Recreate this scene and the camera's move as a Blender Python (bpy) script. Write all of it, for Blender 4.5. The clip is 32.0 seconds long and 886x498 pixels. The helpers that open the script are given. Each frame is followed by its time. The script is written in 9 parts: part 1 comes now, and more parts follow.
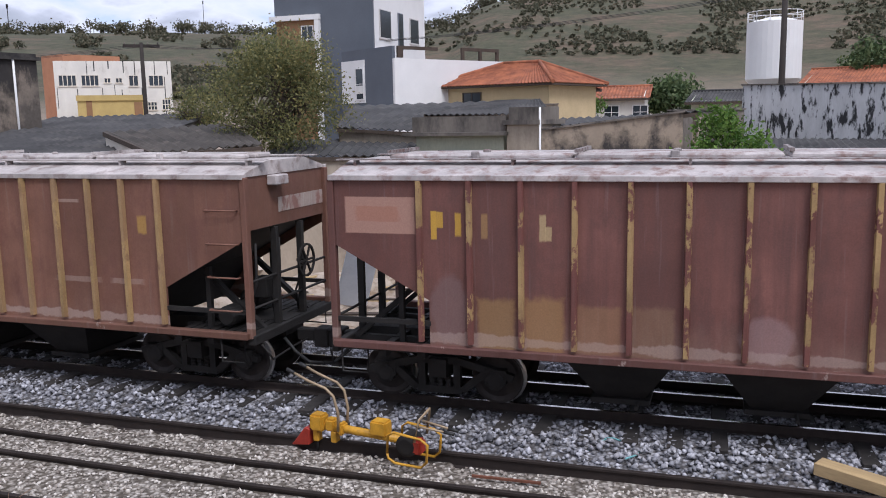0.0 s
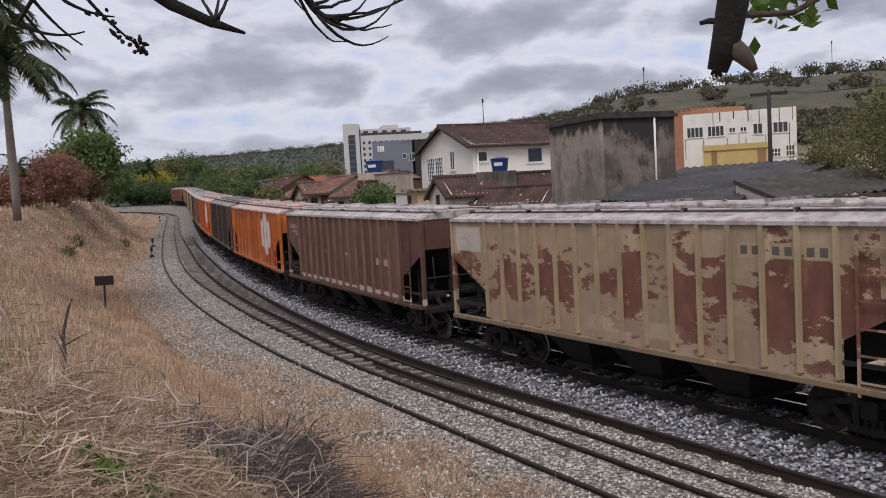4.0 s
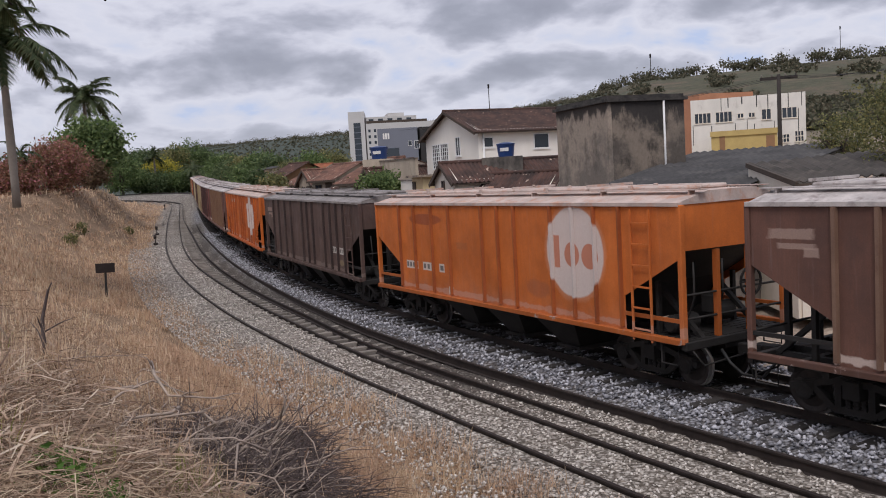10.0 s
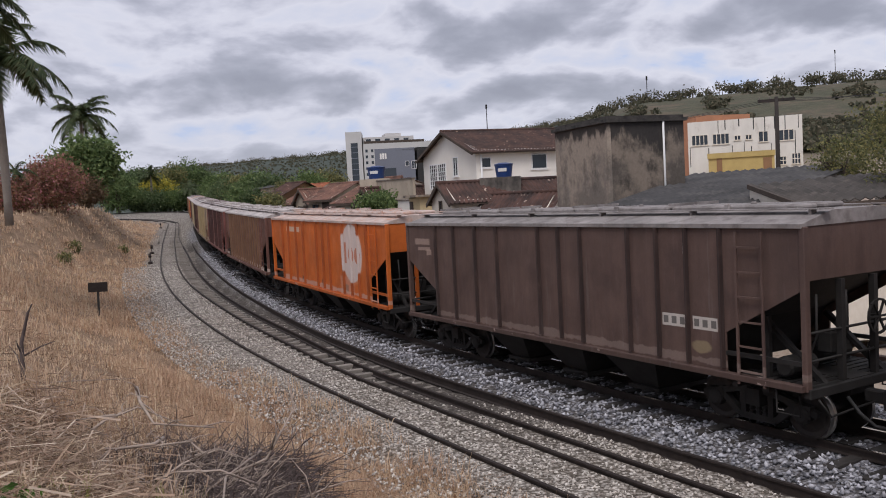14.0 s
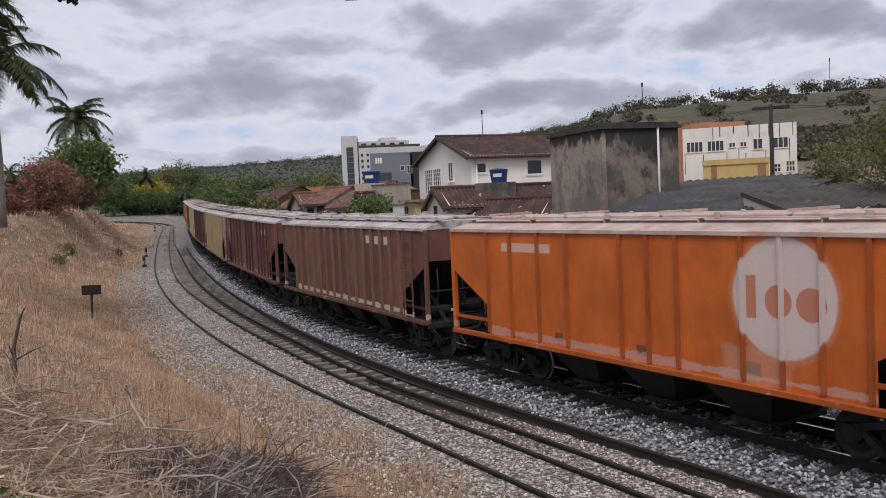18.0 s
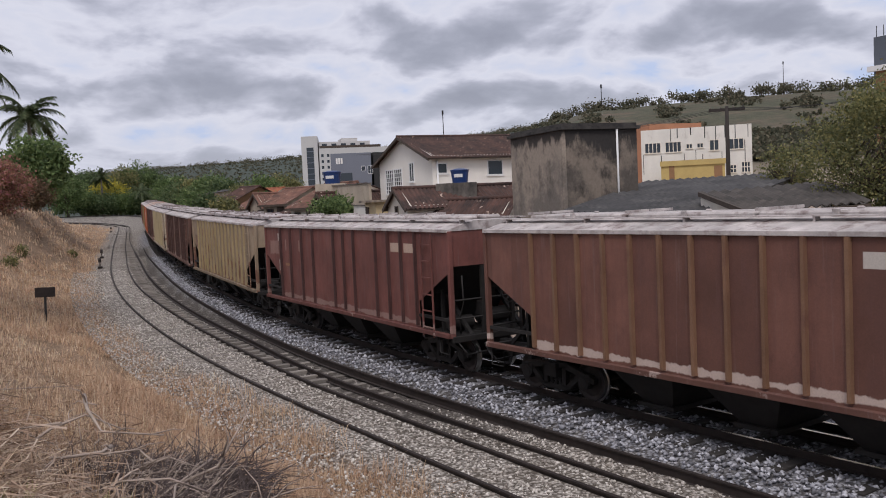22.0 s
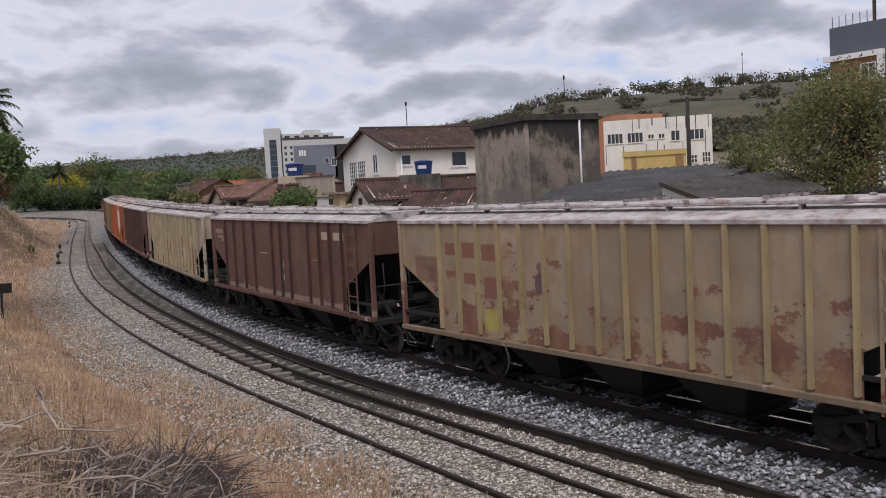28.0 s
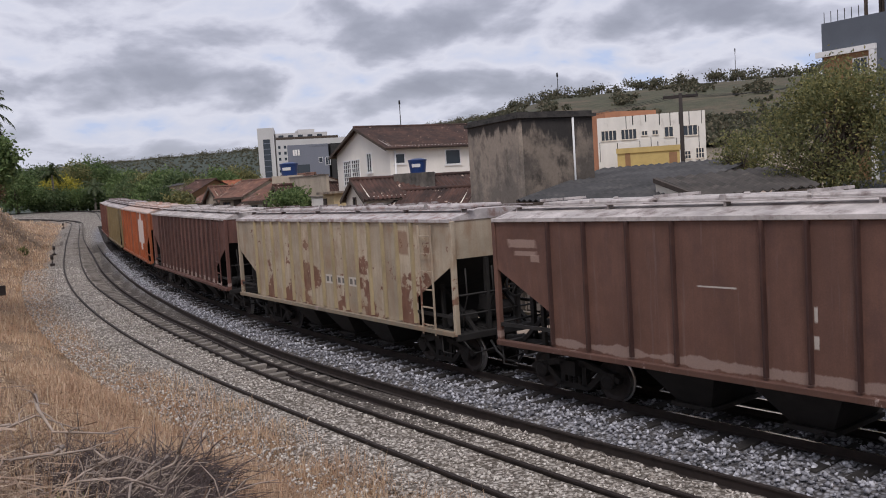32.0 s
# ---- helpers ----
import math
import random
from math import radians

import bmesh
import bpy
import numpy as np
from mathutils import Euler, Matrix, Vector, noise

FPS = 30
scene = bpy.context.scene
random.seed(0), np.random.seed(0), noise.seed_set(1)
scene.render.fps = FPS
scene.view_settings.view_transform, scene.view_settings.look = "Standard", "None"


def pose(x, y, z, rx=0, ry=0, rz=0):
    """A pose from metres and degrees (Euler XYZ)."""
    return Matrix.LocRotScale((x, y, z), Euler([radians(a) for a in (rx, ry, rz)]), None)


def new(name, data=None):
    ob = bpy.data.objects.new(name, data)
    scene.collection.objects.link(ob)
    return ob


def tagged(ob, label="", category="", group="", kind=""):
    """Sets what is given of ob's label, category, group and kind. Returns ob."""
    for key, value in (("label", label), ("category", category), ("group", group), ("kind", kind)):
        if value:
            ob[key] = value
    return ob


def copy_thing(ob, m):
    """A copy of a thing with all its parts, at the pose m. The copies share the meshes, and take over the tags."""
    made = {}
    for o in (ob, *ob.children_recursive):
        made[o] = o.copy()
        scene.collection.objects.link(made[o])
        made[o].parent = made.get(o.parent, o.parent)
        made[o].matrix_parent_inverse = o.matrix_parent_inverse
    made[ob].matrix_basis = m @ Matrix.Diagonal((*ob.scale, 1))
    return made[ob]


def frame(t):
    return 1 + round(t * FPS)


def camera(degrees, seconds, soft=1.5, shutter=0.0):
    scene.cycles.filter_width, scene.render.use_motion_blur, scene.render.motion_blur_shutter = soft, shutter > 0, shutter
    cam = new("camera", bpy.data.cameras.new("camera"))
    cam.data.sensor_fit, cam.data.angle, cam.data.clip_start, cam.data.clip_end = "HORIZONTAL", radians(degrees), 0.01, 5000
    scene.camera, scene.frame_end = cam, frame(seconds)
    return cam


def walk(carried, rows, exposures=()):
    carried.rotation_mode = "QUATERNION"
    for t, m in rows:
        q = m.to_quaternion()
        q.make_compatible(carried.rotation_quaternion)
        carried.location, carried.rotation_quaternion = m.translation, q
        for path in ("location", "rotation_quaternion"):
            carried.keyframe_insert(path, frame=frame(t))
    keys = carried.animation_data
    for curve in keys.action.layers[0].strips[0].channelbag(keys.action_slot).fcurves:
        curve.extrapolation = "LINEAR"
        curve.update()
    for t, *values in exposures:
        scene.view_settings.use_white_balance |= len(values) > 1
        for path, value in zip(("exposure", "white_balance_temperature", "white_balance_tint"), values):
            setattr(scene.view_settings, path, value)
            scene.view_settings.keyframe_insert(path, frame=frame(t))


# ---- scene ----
# ---- camera ----
cam = camera(54.84, 32.0, soft=1.0)
PATH = [
    (0, 0.602, -0.131, 4.471, 81.16, 1.09, 0.75),
    (0.5, 0.479, -0.255, 4.506, 81.94, 2.95, 13.72),
    (1, 0.401, -0.268, 4.499, 84.32, 3.93, 24.45),
    (1.5, 0.374, -0.399, 4.490, 85.70, 3.38, 32.09),
    (2, 0.389, -0.468, 4.505, 86.70, 2.91, 36.84),
    (2.5, 0.415, -0.494, 4.509, 86.93, 3.16, 38.73),
    (3, 0.396, -0.495, 4.508, 86.90, 3.30, 39.65),
    (3.5, 0.409, -0.501, 4.501, 86.17, 3.42, 40.19),
    (5.5, 0.387, -0.489, 4.492, 85.45, 2.81, 40.41),
    (6, 0.391, -0.476, 4.491, 85.39, 2.95, 40.32),
    (6.5, 0.394, -0.477, 4.487, 85.39, 3.04, 40.26),
    (7, 0.404, -0.489, 4.486, 85.38, 3.13, 40.13),
    (7.5, 0.393, -0.485, 4.480, 85.37, 3.22, 40.00),
    (8, 0.379, -0.471, 4.478, 85.32, 3.30, 39.70),
    (8.5, 0.329, -0.429, 4.449, 85.09, 4.30, 39.16),
    (9, 0.297, -0.328, 4.410, 84.72, 3.62, 39.61),
    (9.5, 0.226, -0.220, 4.386, 83.94, 2.91, 40.75),
    (10, 0.065, -0.074, 4.375, 85.07, 3.40, 40.78),
    (10.5, -0.028, 0.092, 4.358, 86.38, 3.31, 42.10),
    (11, -0.093, 0.170, 4.354, 86.45, 2.20, 41.07),
    (11.5, -0.187, 0.186, 4.364, 86.44, 2.69, 39.69),
    (12, -0.218, 0.206, 4.361, 86.43, 2.03, 38.73),
    (12.5, -0.218, 0.212, 4.361, 86.41, 1.88, 38.77),
    (13, -0.240, 0.192, 4.365, 86.34, 2.48, 38.68),
    (13.5, -0.228, 0.184, 4.367, 86.42, 3.30, 40.48),
    (14, -0.211, 0.180, 4.360, 86.42, 3.08, 40.56),
    (14.5, -0.190, 0.162, 4.372, 86.43, 3.07, 40.58),
    (16.5, -0.188, 0.184, 4.368, 86.35, 3.32, 40.32),
    (17, -0.187, 0.179, 4.374, 86.34, 3.14, 40.30),
    (17.5, -0.183, 0.175, 4.373, 86.36, 3.01, 40.27),
    (18, -0.185, 0.172, 4.375, 86.72, 2.67, 40.24),
    (18.5, -0.170, 0.162, 4.374, 86.81, 2.52, 39.56),
    (19, -0.183, 0.164, 4.374, 86.77, 2.29, 38.66),
    (19.5, -0.197, 0.180, 4.371, 86.73, 2.36, 38.32),
    (20, -0.187, 0.176, 4.368, 86.72, 2.53, 38.24),
    (20.5, -0.196, 0.182, 4.364, 86.71, 2.62, 38.07),
    (21, -0.192, 0.187, 4.361, 86.70, 2.73, 37.79),
    (21.5, -0.198, 0.185, 4.362, 86.67, 2.81, 37.75),
    (22, -0.200, 0.187, 4.360, 86.64, 2.69, 37.63),
    (22.5, -0.200, 0.196, 4.360, 86.64, 2.73, 37.38),
    (23, -0.196, 0.195, 4.360, 86.60, 2.69, 37.22),
    (23.5, -0.181, 0.195, 4.364, 86.56, 2.81, 37.11),
    (24, -0.192, 0.200, 4.363, 86.50, 2.92, 36.81),
    (24.5, -0.182, 0.203, 4.359, 86.39, 2.89, 36.52),
    (25, -0.189, 0.205, 4.356, 86.31, 2.79, 36.28),
    (25.5, -0.207, 0.220, 4.349, 86.18, 2.75, 35.97),
    (27.5, -0.181, 0.217, 4.360, 85.97, 3.02, 35.27),
    (28, -0.195, 0.223, 4.350, 85.96, 3.08, 35.25),
    (28.5, -0.201, 0.221, 4.353, 85.96, 3.10, 35.17),
    (29, -0.188, 0.213, 4.360, 85.94, 3.25, 35.16),
    (29.5, -0.203, 0.225, 4.356, 85.93, 3.27, 35.12),
    (30, -0.175, 0.213, 4.363, 85.88, 3.31, 35.08),
    (30.5, -0.180, 0.232, 4.355, 85.86, 3.41, 35.02),
    (31, -0.182, 0.222, 4.362, 85.84, 3.46, 34.96),
    (31.5, -0.192, 0.235, 4.352, 85.83, 3.55, 34.92),
    (32, -0.177, 0.223, 4.356, 85.82, 3.58, 34.88),
]
walk(cam, [(t, pose(*p)) for t, *p in PATH], exposures=[(0, 0.36, 6000, 15), (0.5, 0.28, 6150, 15), (1.0, 0.16, 6350, 15), (1.6, 0.05, 6430, 15), (2.2, -0.02, 6430, 15), (32, -0.02, 6430, 15)])

# ---- light ----
SUN_AZ, SUN_EL = 150.0, 57.0
world = bpy.data.worlds.new("world")
scene.world = world
world.use_nodes = True
wn, wl = world.node_tree.nodes, world.node_tree.links
wn.clear()
w_out = wn.new("ShaderNodeOutputWorld")
w_bg = wn.new("ShaderNodeBackground")
w_sky = wn.new("ShaderNodeTexSky")
w_sky.sky_type = "NISHITA"
w_sky.sun_disc = False
w_sky.sun_elevation, w_sky.sun_rotation = radians(SUN_EL), radians(SUN_AZ)
w_sky.air_density, w_sky.dust_density = 1.0, 1.5
w_co = wn.new("ShaderNodeTexCoord")
w_sep = wn.new("ShaderNodeSeparateXYZ")
wl.new(w_co.outputs["Generated"], w_sep.inputs[0])
# cloud layer: the view direction laid on a flat ceiling of cloud
w_zc = wn.new("ShaderNodeMath"); w_zc.operation = "MAXIMUM"; w_zc.inputs[1].default_value = 0.0
wl.new(w_sep.outputs[2], w_zc.inputs[0])
w_za = wn.new("ShaderNodeMath"); w_za.operation = "ADD"; w_za.inputs[1].default_value = 0.30
wl.new(w_zc.outputs[0], w_za.inputs[0])
w_div = wn.new("ShaderNodeVectorMath"); w_div.operation = "DIVIDE"
w_cmb = wn.new("ShaderNodeCombineXYZ")
for k in range(3):
    wl.new(w_za.outputs[0], w_cmb.inputs[k])
wl.new(w_co.outputs["Generated"], w_div.inputs[0])
wl.new(w_cmb.outputs[0], w_div.inputs[1])
w_map = wn.new("ShaderNodeMapping")
w_map.inputs["Location"].default_value = (0.7, 2.3, 0.0)
w_map.inputs["Rotation"].default_value = (0, 0, radians(35))
w_map.inputs["Scale"].default_value = (2.1, 2.1, 0.0)
wl.new(w_div.outputs[0], w_map.inputs[0])
w_n1 = wn.new("ShaderNodeTexNoise")
w_n1.inputs["Scale"].default_value, w_n1.inputs["Detail"].default_value, w_n1.inputs["Roughness"].default_value = 1.75, 10.0, 0.52
w_n1.inputs["Distortion"].default_value = 0.25
wl.new(w_map.outputs[0], w_n1.inputs["Vector"])
# the same clouds a little higher up: lit tops, shaded undersides
w_map2 = wn.new("ShaderNodeMapping")
for name in ("Location", "Rotation"):
    w_map2.inputs[name].default_value = w_map.inputs[name].default_value
w_map2.inputs["Scale"].default_value = (1.96, 1.96, 0.0)
wl.new(w_div.outputs[0], w_map2.inputs[0])
w_n2 = wn.new("ShaderNodeTexNoise")
w_n2.inputs["Scale"].default_value, w_n2.inputs["Detail"].default_value, w_n2.inputs["Roughness"].default_value = 1.75, 6.0, 0.48
w_n2.inputs["Distortion"].default_value = 0.25
wl.new(w_map2.outputs[0], w_n2.inputs["Vector"])
w_df = wn.new("ShaderNodeMath"); w_df.operation = "SUBTRACT"
wl.new(w_n1.outputs[0], w_df.inputs[0])
wl.new(w_n2.outputs[0], w_df.inputs[1])
w_dm = wn.new("ShaderNodeMath"); w_dm.operation = "MULTIPLY_ADD"
w_dm.inputs[1].default_value = -1.75
wl.new(w_df.outputs[0], w_dm.inputs[0])
wl.new(w_n1.outputs[0], w_dm.inputs[2])
w_r1 = wn.new("ShaderNodeValToRGB")
el = w_r1.color_ramp.elements
el[0].position, el[0].color = 0.16, (0.70, 0.84, 1.12, 1)
el[1].position, el[1].color = 0.86, (0.44, 0.465, 0.55, 1)
for pos, col in ((0.23, (0.84, 0.92, 1.10, 1)), (0.31, (0.92, 0.965, 1.09, 1)), (0.39, (0.99, 1.02, 1.12, 1)), (0.46, (0.89, 0.92, 1.03, 1)), (0.53, (0.73, 0.76, 0.87, 1)), (0.61, (0.60, 0.63, 0.73, 1)), (0.72, (0.50, 0.53, 0.62, 1))):
    e = el.new(pos); e.color = col
wl.new(w_dm.outputs[0], w_r1.inputs[0])
# bright, hazy band near the horizon
w_hz = wn.new("ShaderNodeMapRange")
w_hz.inputs[1].default_value, w_hz.inputs[2].default_value, w_hz.inputs[3].default_value, w_hz.inputs[4].default_value = 0.0, 0.12, 0.65, 0.0
wl.new(w_zc.outputs[0], w_hz.inputs[0])
w_mix = wn.new("ShaderNodeMix"); w_mix.data_type = "RGBA"
wl.new(w_hz.outputs[0], w_mix.inputs["Factor"])
wl.new(w_r1.outputs[0], w_mix.inputs["A"])
w_mix.inputs["B"].default_value = (0.82, 0.87, 1.0, 1)
w_sc = wn.new("ShaderNodeMix"); w_sc.data_type = "RGBA"; w_sc.inputs["Factor"].default_value = 0.92
w_skm = wn.new("ShaderNodeVectorMath"); w_skm.operation = "SCALE"; w_skm.inputs["Scale"].default_value = 0.12
wl.new(w_sky.outputs[0], w_skm.inputs[0])
wl.new(w_skm.outputs[0], w_sc.inputs["A"])
wl.new(w_mix.outputs["Result"], w_sc.inputs["B"])
wl.new(w_sc.outputs["Result"], w_bg.inputs["Color"])
w_bg.inputs["Strength"].default_value = 0.74
wl.new(w_bg.outputs[0], w_out.inputs[0])
sun = new("sun", bpy.data.lights.new("sun", "SUN"))
sun.data.energy, sun.data.angle, sun.data.color = 2.05, radians(24), (1.0, 0.965, 0.92)
sun.matrix_basis = pose(0, 0, 60, 90 - SUN_EL, 0, 180 - SUN_AZ)

# ---- materials ----
def nodes_of(name):
    m = bpy.data.materials.new(name)
    m.use_nodes = True
    nt = m.node_tree
    return m, nt.nodes, nt.links, nt.nodes["Principled BSDF"]


def tex(n, l, kind, scale, detail=4.0, rough=0.55, stretch=(1, 1, 1), coord="Object"):
    co = n.new("ShaderNodeTexCoord")
    mp = n.new("ShaderNodeMapping")
    mp.inputs["Scale"].default_value = stretch
    l.new(co.outputs[coord], mp.inputs[0])
    t = n.new("ShaderNodeTexNoise" if kind == "noise" else "ShaderNodeTexVoronoi")
    t.inputs["Scale"].default_value = scale
    if kind == "noise":
        t.inputs["Detail"].default_value, t.inputs["Roughness"].default_value = detail, rough
    l.new(mp.outputs[0], t.inputs["Vector"])
    return t


def ramp(n, l, src, stops):
    r = n.new("ShaderNodeValToRGB")
    e = r.color_ramp.elements
    e[0].position, e[0].color = stops[0][0], (*stops[0][1], 1)
    e[1].position, e[1].color = stops[-1][0], (*stops[-1][1], 1)
    for p, c in stops[1:-1]:
        x = e.new(p)
        x.color = (*c, 1)
    l.new(src, r.inputs[0])
    return r.outputs[0]


def mixc(n, l, fac, a, b, kind="MIX"):
    m = n.new("ShaderNodeMix")
    m.data_type, m.blend_type = "RGBA", kind
    for sock, v in (("Factor", fac), ("A", a), ("B", b)):
        if isinstance(v, (int, float)):
            m.inputs[sock].default_value = v
        elif isinstance(v, tuple):
            m.inputs[sock].default_value = (*v, 1)
        else:
            l.new(v, m.inputs[sock])
    return m.outputs["Result"]


def bump(n, l, bsdf, src, strength=0.3, dist=0.02):
    b = n.new("ShaderNodeBump")
    b.inputs["Strength"].default_value, b.inputs["Distance"].default_value = strength, dist
    l.new(src, b.inputs["Height"])
    l.new(b.outputs[0], bsdf.inputs["Normal"])


def mat(name, col, rough=0.8, metal=0.0, var=0.25, scale=3.0, fine=40.0, bumps=0.15, dirt=None, dirt_at=(0.5, 0.7), stretch=(1, 1, 1), random_tint=0.0):
    """A painted, stained or raw surface: two scales of variation, an optional stain colour, and fine relief."""
    m, n, l, b = nodes_of(name)
    big = tex(n, l, "noise", scale, 5, 0.6, stretch)
    small = tex(n, l, "noise", fine, 3, 0.6, stretch)
    dark = tuple(c * (1 - var) for c in col)
    lite = tuple(min(1, c * (1 + var * 0.6)) for c in col)
    c = ramp(n, l, big.outputs[0], [(0.3, dark), (0.7, lite)])
    c = mixc(n, l, 0.22, c, ramp(n, l, small.outputs[0], [(0.3, (0.35, 0.35, 0.35)), (0.7, (0.65, 0.65, 0.65))]), "OVERLAY")
    if dirt:
        d = tex(n, l, "noise", scale * 1.7, 6, 0.65, stretch)
        f = ramp(n, l, d.outputs[0], [(dirt_at[0], (0, 0, 0)), (dirt_at[1], (1, 1, 1))])
        c = mixc(n, l, f, c, dirt)
    if random_tint:
        oi = n.new("ShaderNodeObjectInfo")
        t = ramp(n, l, oi.outputs["Random"], [(0, (1 - random_tint,) * 3), (1, (1, 1, 1))])
        c = mixc(n, l, 1.0, c, t, "MULTIPLY")
    l.new(c, b.inputs["Base Color"])
    b.inputs["Roughness"].default_value, b.inputs["Metallic"].default_value = rough, metal
    if bumps:
        bump(n, l, b, small.outputs[0], bumps, 0.01)
    return m


def glass(name, col=(0.03, 0.04, 0.05)):
    m, n, l, b = nodes_of(name)
    b.inputs["Base Color"].default_value = (*col, 1)
    b.inputs["Roughness"].default_value = 0.12
    b.inputs["Specular IOR Level"].default_value = 0.6
    return m


M = {}
M["rail_side"] = mat("rusty rail steel", (0.034, 0.025, 0.022), 0.75, 0.3, 0.35, 6, 60, 0.2)
M["rail_top"] = mat("polished rail head", (0.72, 0.71, 0.70), 0.24, 1.0, 0.2, 4, 40, 0.05)
M["tie_dark"] = mat("tarred sleeper", (0.045, 0.039, 0.036), 0.9, 0, 0.4, 5, 50, 0.4, random_tint=0.4)
M["tie"] = mat("weathered sleeper", (0.27, 0.24, 0.21), 0.9, 0, 0.4, 5, 50, 0.4, random_tint=0.4)
M["under"] = mat("grimy underframe steel", (0.021, 0.019, 0.018), 0.75, 0.2, 0.4, 4, 50, 0.2)
M["wheel"] = mat("wheel steel", (0.042, 0.036, 0.034), 0.6, 0.5, 0.4, 6, 50, 0.1)
M["wheel_rim"] = mat("polished wheel tread", (0.45, 0.44, 0.43), 0.3, 1.0, 0.2, 6, 50, 0.05)
M["roof_rail"] = mat("worn roof walkway steel", (0.34, 0.31, 0.30), 0.7, 0.2, 0.3, 4, 40, 0.1, dirt=(0.14, 0.09, 0.08), dirt_at=(0.45, 0.6))
M["roof_dust"] = mat("dusty wagon roof", (0.46, 0.42, 0.41), 0.85, 0, 0.35, 2.5, 30, 0.1, dirt=(0.24, 0.16, 0.14), dirt_at=(0.48, 0.66))
M["white"] = mat("white paint", (0.74, 0.73, 0.70), 0.7, 0, 0.12, 1.2, 30, 0.05)
M["black"] = mat("black paint", (0.02, 0.02, 0.02), 0.6, 0, 0.2, 3, 40, 0.05)
M["glass"] = glass("window glass")

# ---- the lie of the land ----
def smooth(a, b, v):
    u = min(1.0, max(0.0, (v - a) / (b - a)))
    return u * u * (3 - 2 * u)


STEP = 0.5
RAIL_Z = 0.14     # the main line lies on a higher bed of ballast


def heading(s):
    """How far the line has turned from -x towards +y, in radians, s metres up the line."""
    return 0.298 + 0.2211 * smooth(-3.59, 51.4, s) + 0.045 * smooth(45, 90, s) - 1.3 * smooth(168, 250, s)


def trace():
    """The near side of the wagons' bodies, from 60 m behind the first corner to 300 m up the line."""
    up, x, y = [(-1.35, 12.346)], -1.35, 12.346
    for i in range(600):
        h = heading((i + 0.5) * STEP)
        x, y = x - math.cos(h) * STEP, y + math.sin(h) * STEP
        up.append((x, y))
    down, x, y = [], -1.35, 12.346
    for i in range(160):
        h = heading(-(i + 0.5) * STEP)
        x, y = x + math.cos(h) * STEP, y - math.sin(h) * STEP
        down.append((x, y))
    return down[::-1] + up


LINE, S0 = trace(), -160 * STEP
LINE_XY = np.array(LINE)


def rise(r):
    """The line climbs away from the camera, by the distance from it."""
    if r < 20:
        return 0.0
    if r < 40:
        return 0.22 * ((r - 20) / 20) ** 2
    return 0.22 + 0.022 * (min(r, 220) - 40)


def on_line(s, off=0.0, dz=0.0):
    """A place s metres up the line, off metres from the near rail towards the camera, dz over the rail's top."""
    f = (s - S0) / STEP
    i = min(len(LINE) - 2, max(0, int(f)))
    u = f - i
    x, y = LINE[i][0] * (1 - u) + LINE[i + 1][0] * u, LINE[i][1] * (1 - u) + LINE[i + 1][1] * u
    h = heading(s)
    k = 0.85 - off
    x, y = x + math.sin(h) * k, y + math.cos(h) * k
    return Vector((x, y, rise(math.hypot(x, y)) + dz))


def near_off(s):
    """The near track's common rail, from the train's near rail."""
    return 4.40 - 0.12 * smooth(0, 10, s) + 0.14 * smooth(25, 45, s) - 0.32 * smooth(48, 74, s) + min(14.0, max(0.0, s - 128) ** 2 / 170)


def lateral(x, y):
    """(s, offset towards the camera from the train's near rail) of a place."""
    d = np.hypot(LINE_XY[:, 0] - x, LINE_XY[:, 1] - y)
    i = int(d.argmin())
    s = S0 + i * STEP
    h = heading(s)
    vx, vy = x - LINE[i][0], y - LINE[i][1]
    return s, 0.85 - (vx * math.sin(h) + vy * math.cos(h))


def land(x, y):
    """Height of the ground."""
    s, off = lateral(x, y)
    r = math.hypot(x, y)
    base = rise(r)
    d = off - near_off(s)                      # metres from the near rail of the near track, towards the camera
    rough = noise.noise(Vector((x * 0.35, y * 0.35, 0))) * 0.18 + noise.noise(Vector((x * 1.3, y * 1.3, 3))) * 0.07
    if d > 0.9:
        top = max(0.4, (3.15 + 1.55 * smooth(8, 40, r) + 0.35 * smooth(45, 70, r)) * (1 - smooth(92, 122, r)) - base * (1 - smooth(92, 122, r)))
        crest = 7.5 + 2.3 * smooth(12, 40, r) - 4.3 * smooth(46, 72, r) + 0.6 * noise.noise(Vector((s * 0.09, 2, 0)))
        foot = 1.3 + 0.3 * noise.noise(Vector((s * 0.25, 7, 0)))
        u = min(1.0, max(0.0, (d - foot) / (crest - foot)))
        h = top * u ** (1.5 + 0.5 * smooth(18, 34, r)) + 0.012 * min(40, max(0, d - crest))
        gully = 0.34 * math.exp(-((d - foot - 0.75) / 0.33) ** 2) * smooth(6, 14, r)
        return base - 0.26 + h - gully + rough * smooth(0.9, 3, d)
    if d > -2.55:
        return base - 0.13 - (0.11 * smooth(5, 16, s) * smooth(1.2, 1.4, -d)) + noise.noise(Vector((x * 2, y * 2, 1))) * 0.015
    bed = base - 0.17 + RAIL_Z * 0.93 * smooth(1.75, 0.95, off)
    if off > -4.2:
        return bed
    far = -4.2 - off
    return bed - 0.28 * smooth(0, 2, far) + rough * 0.6 * smooth(0, 3, far) + hills(x, y, r)


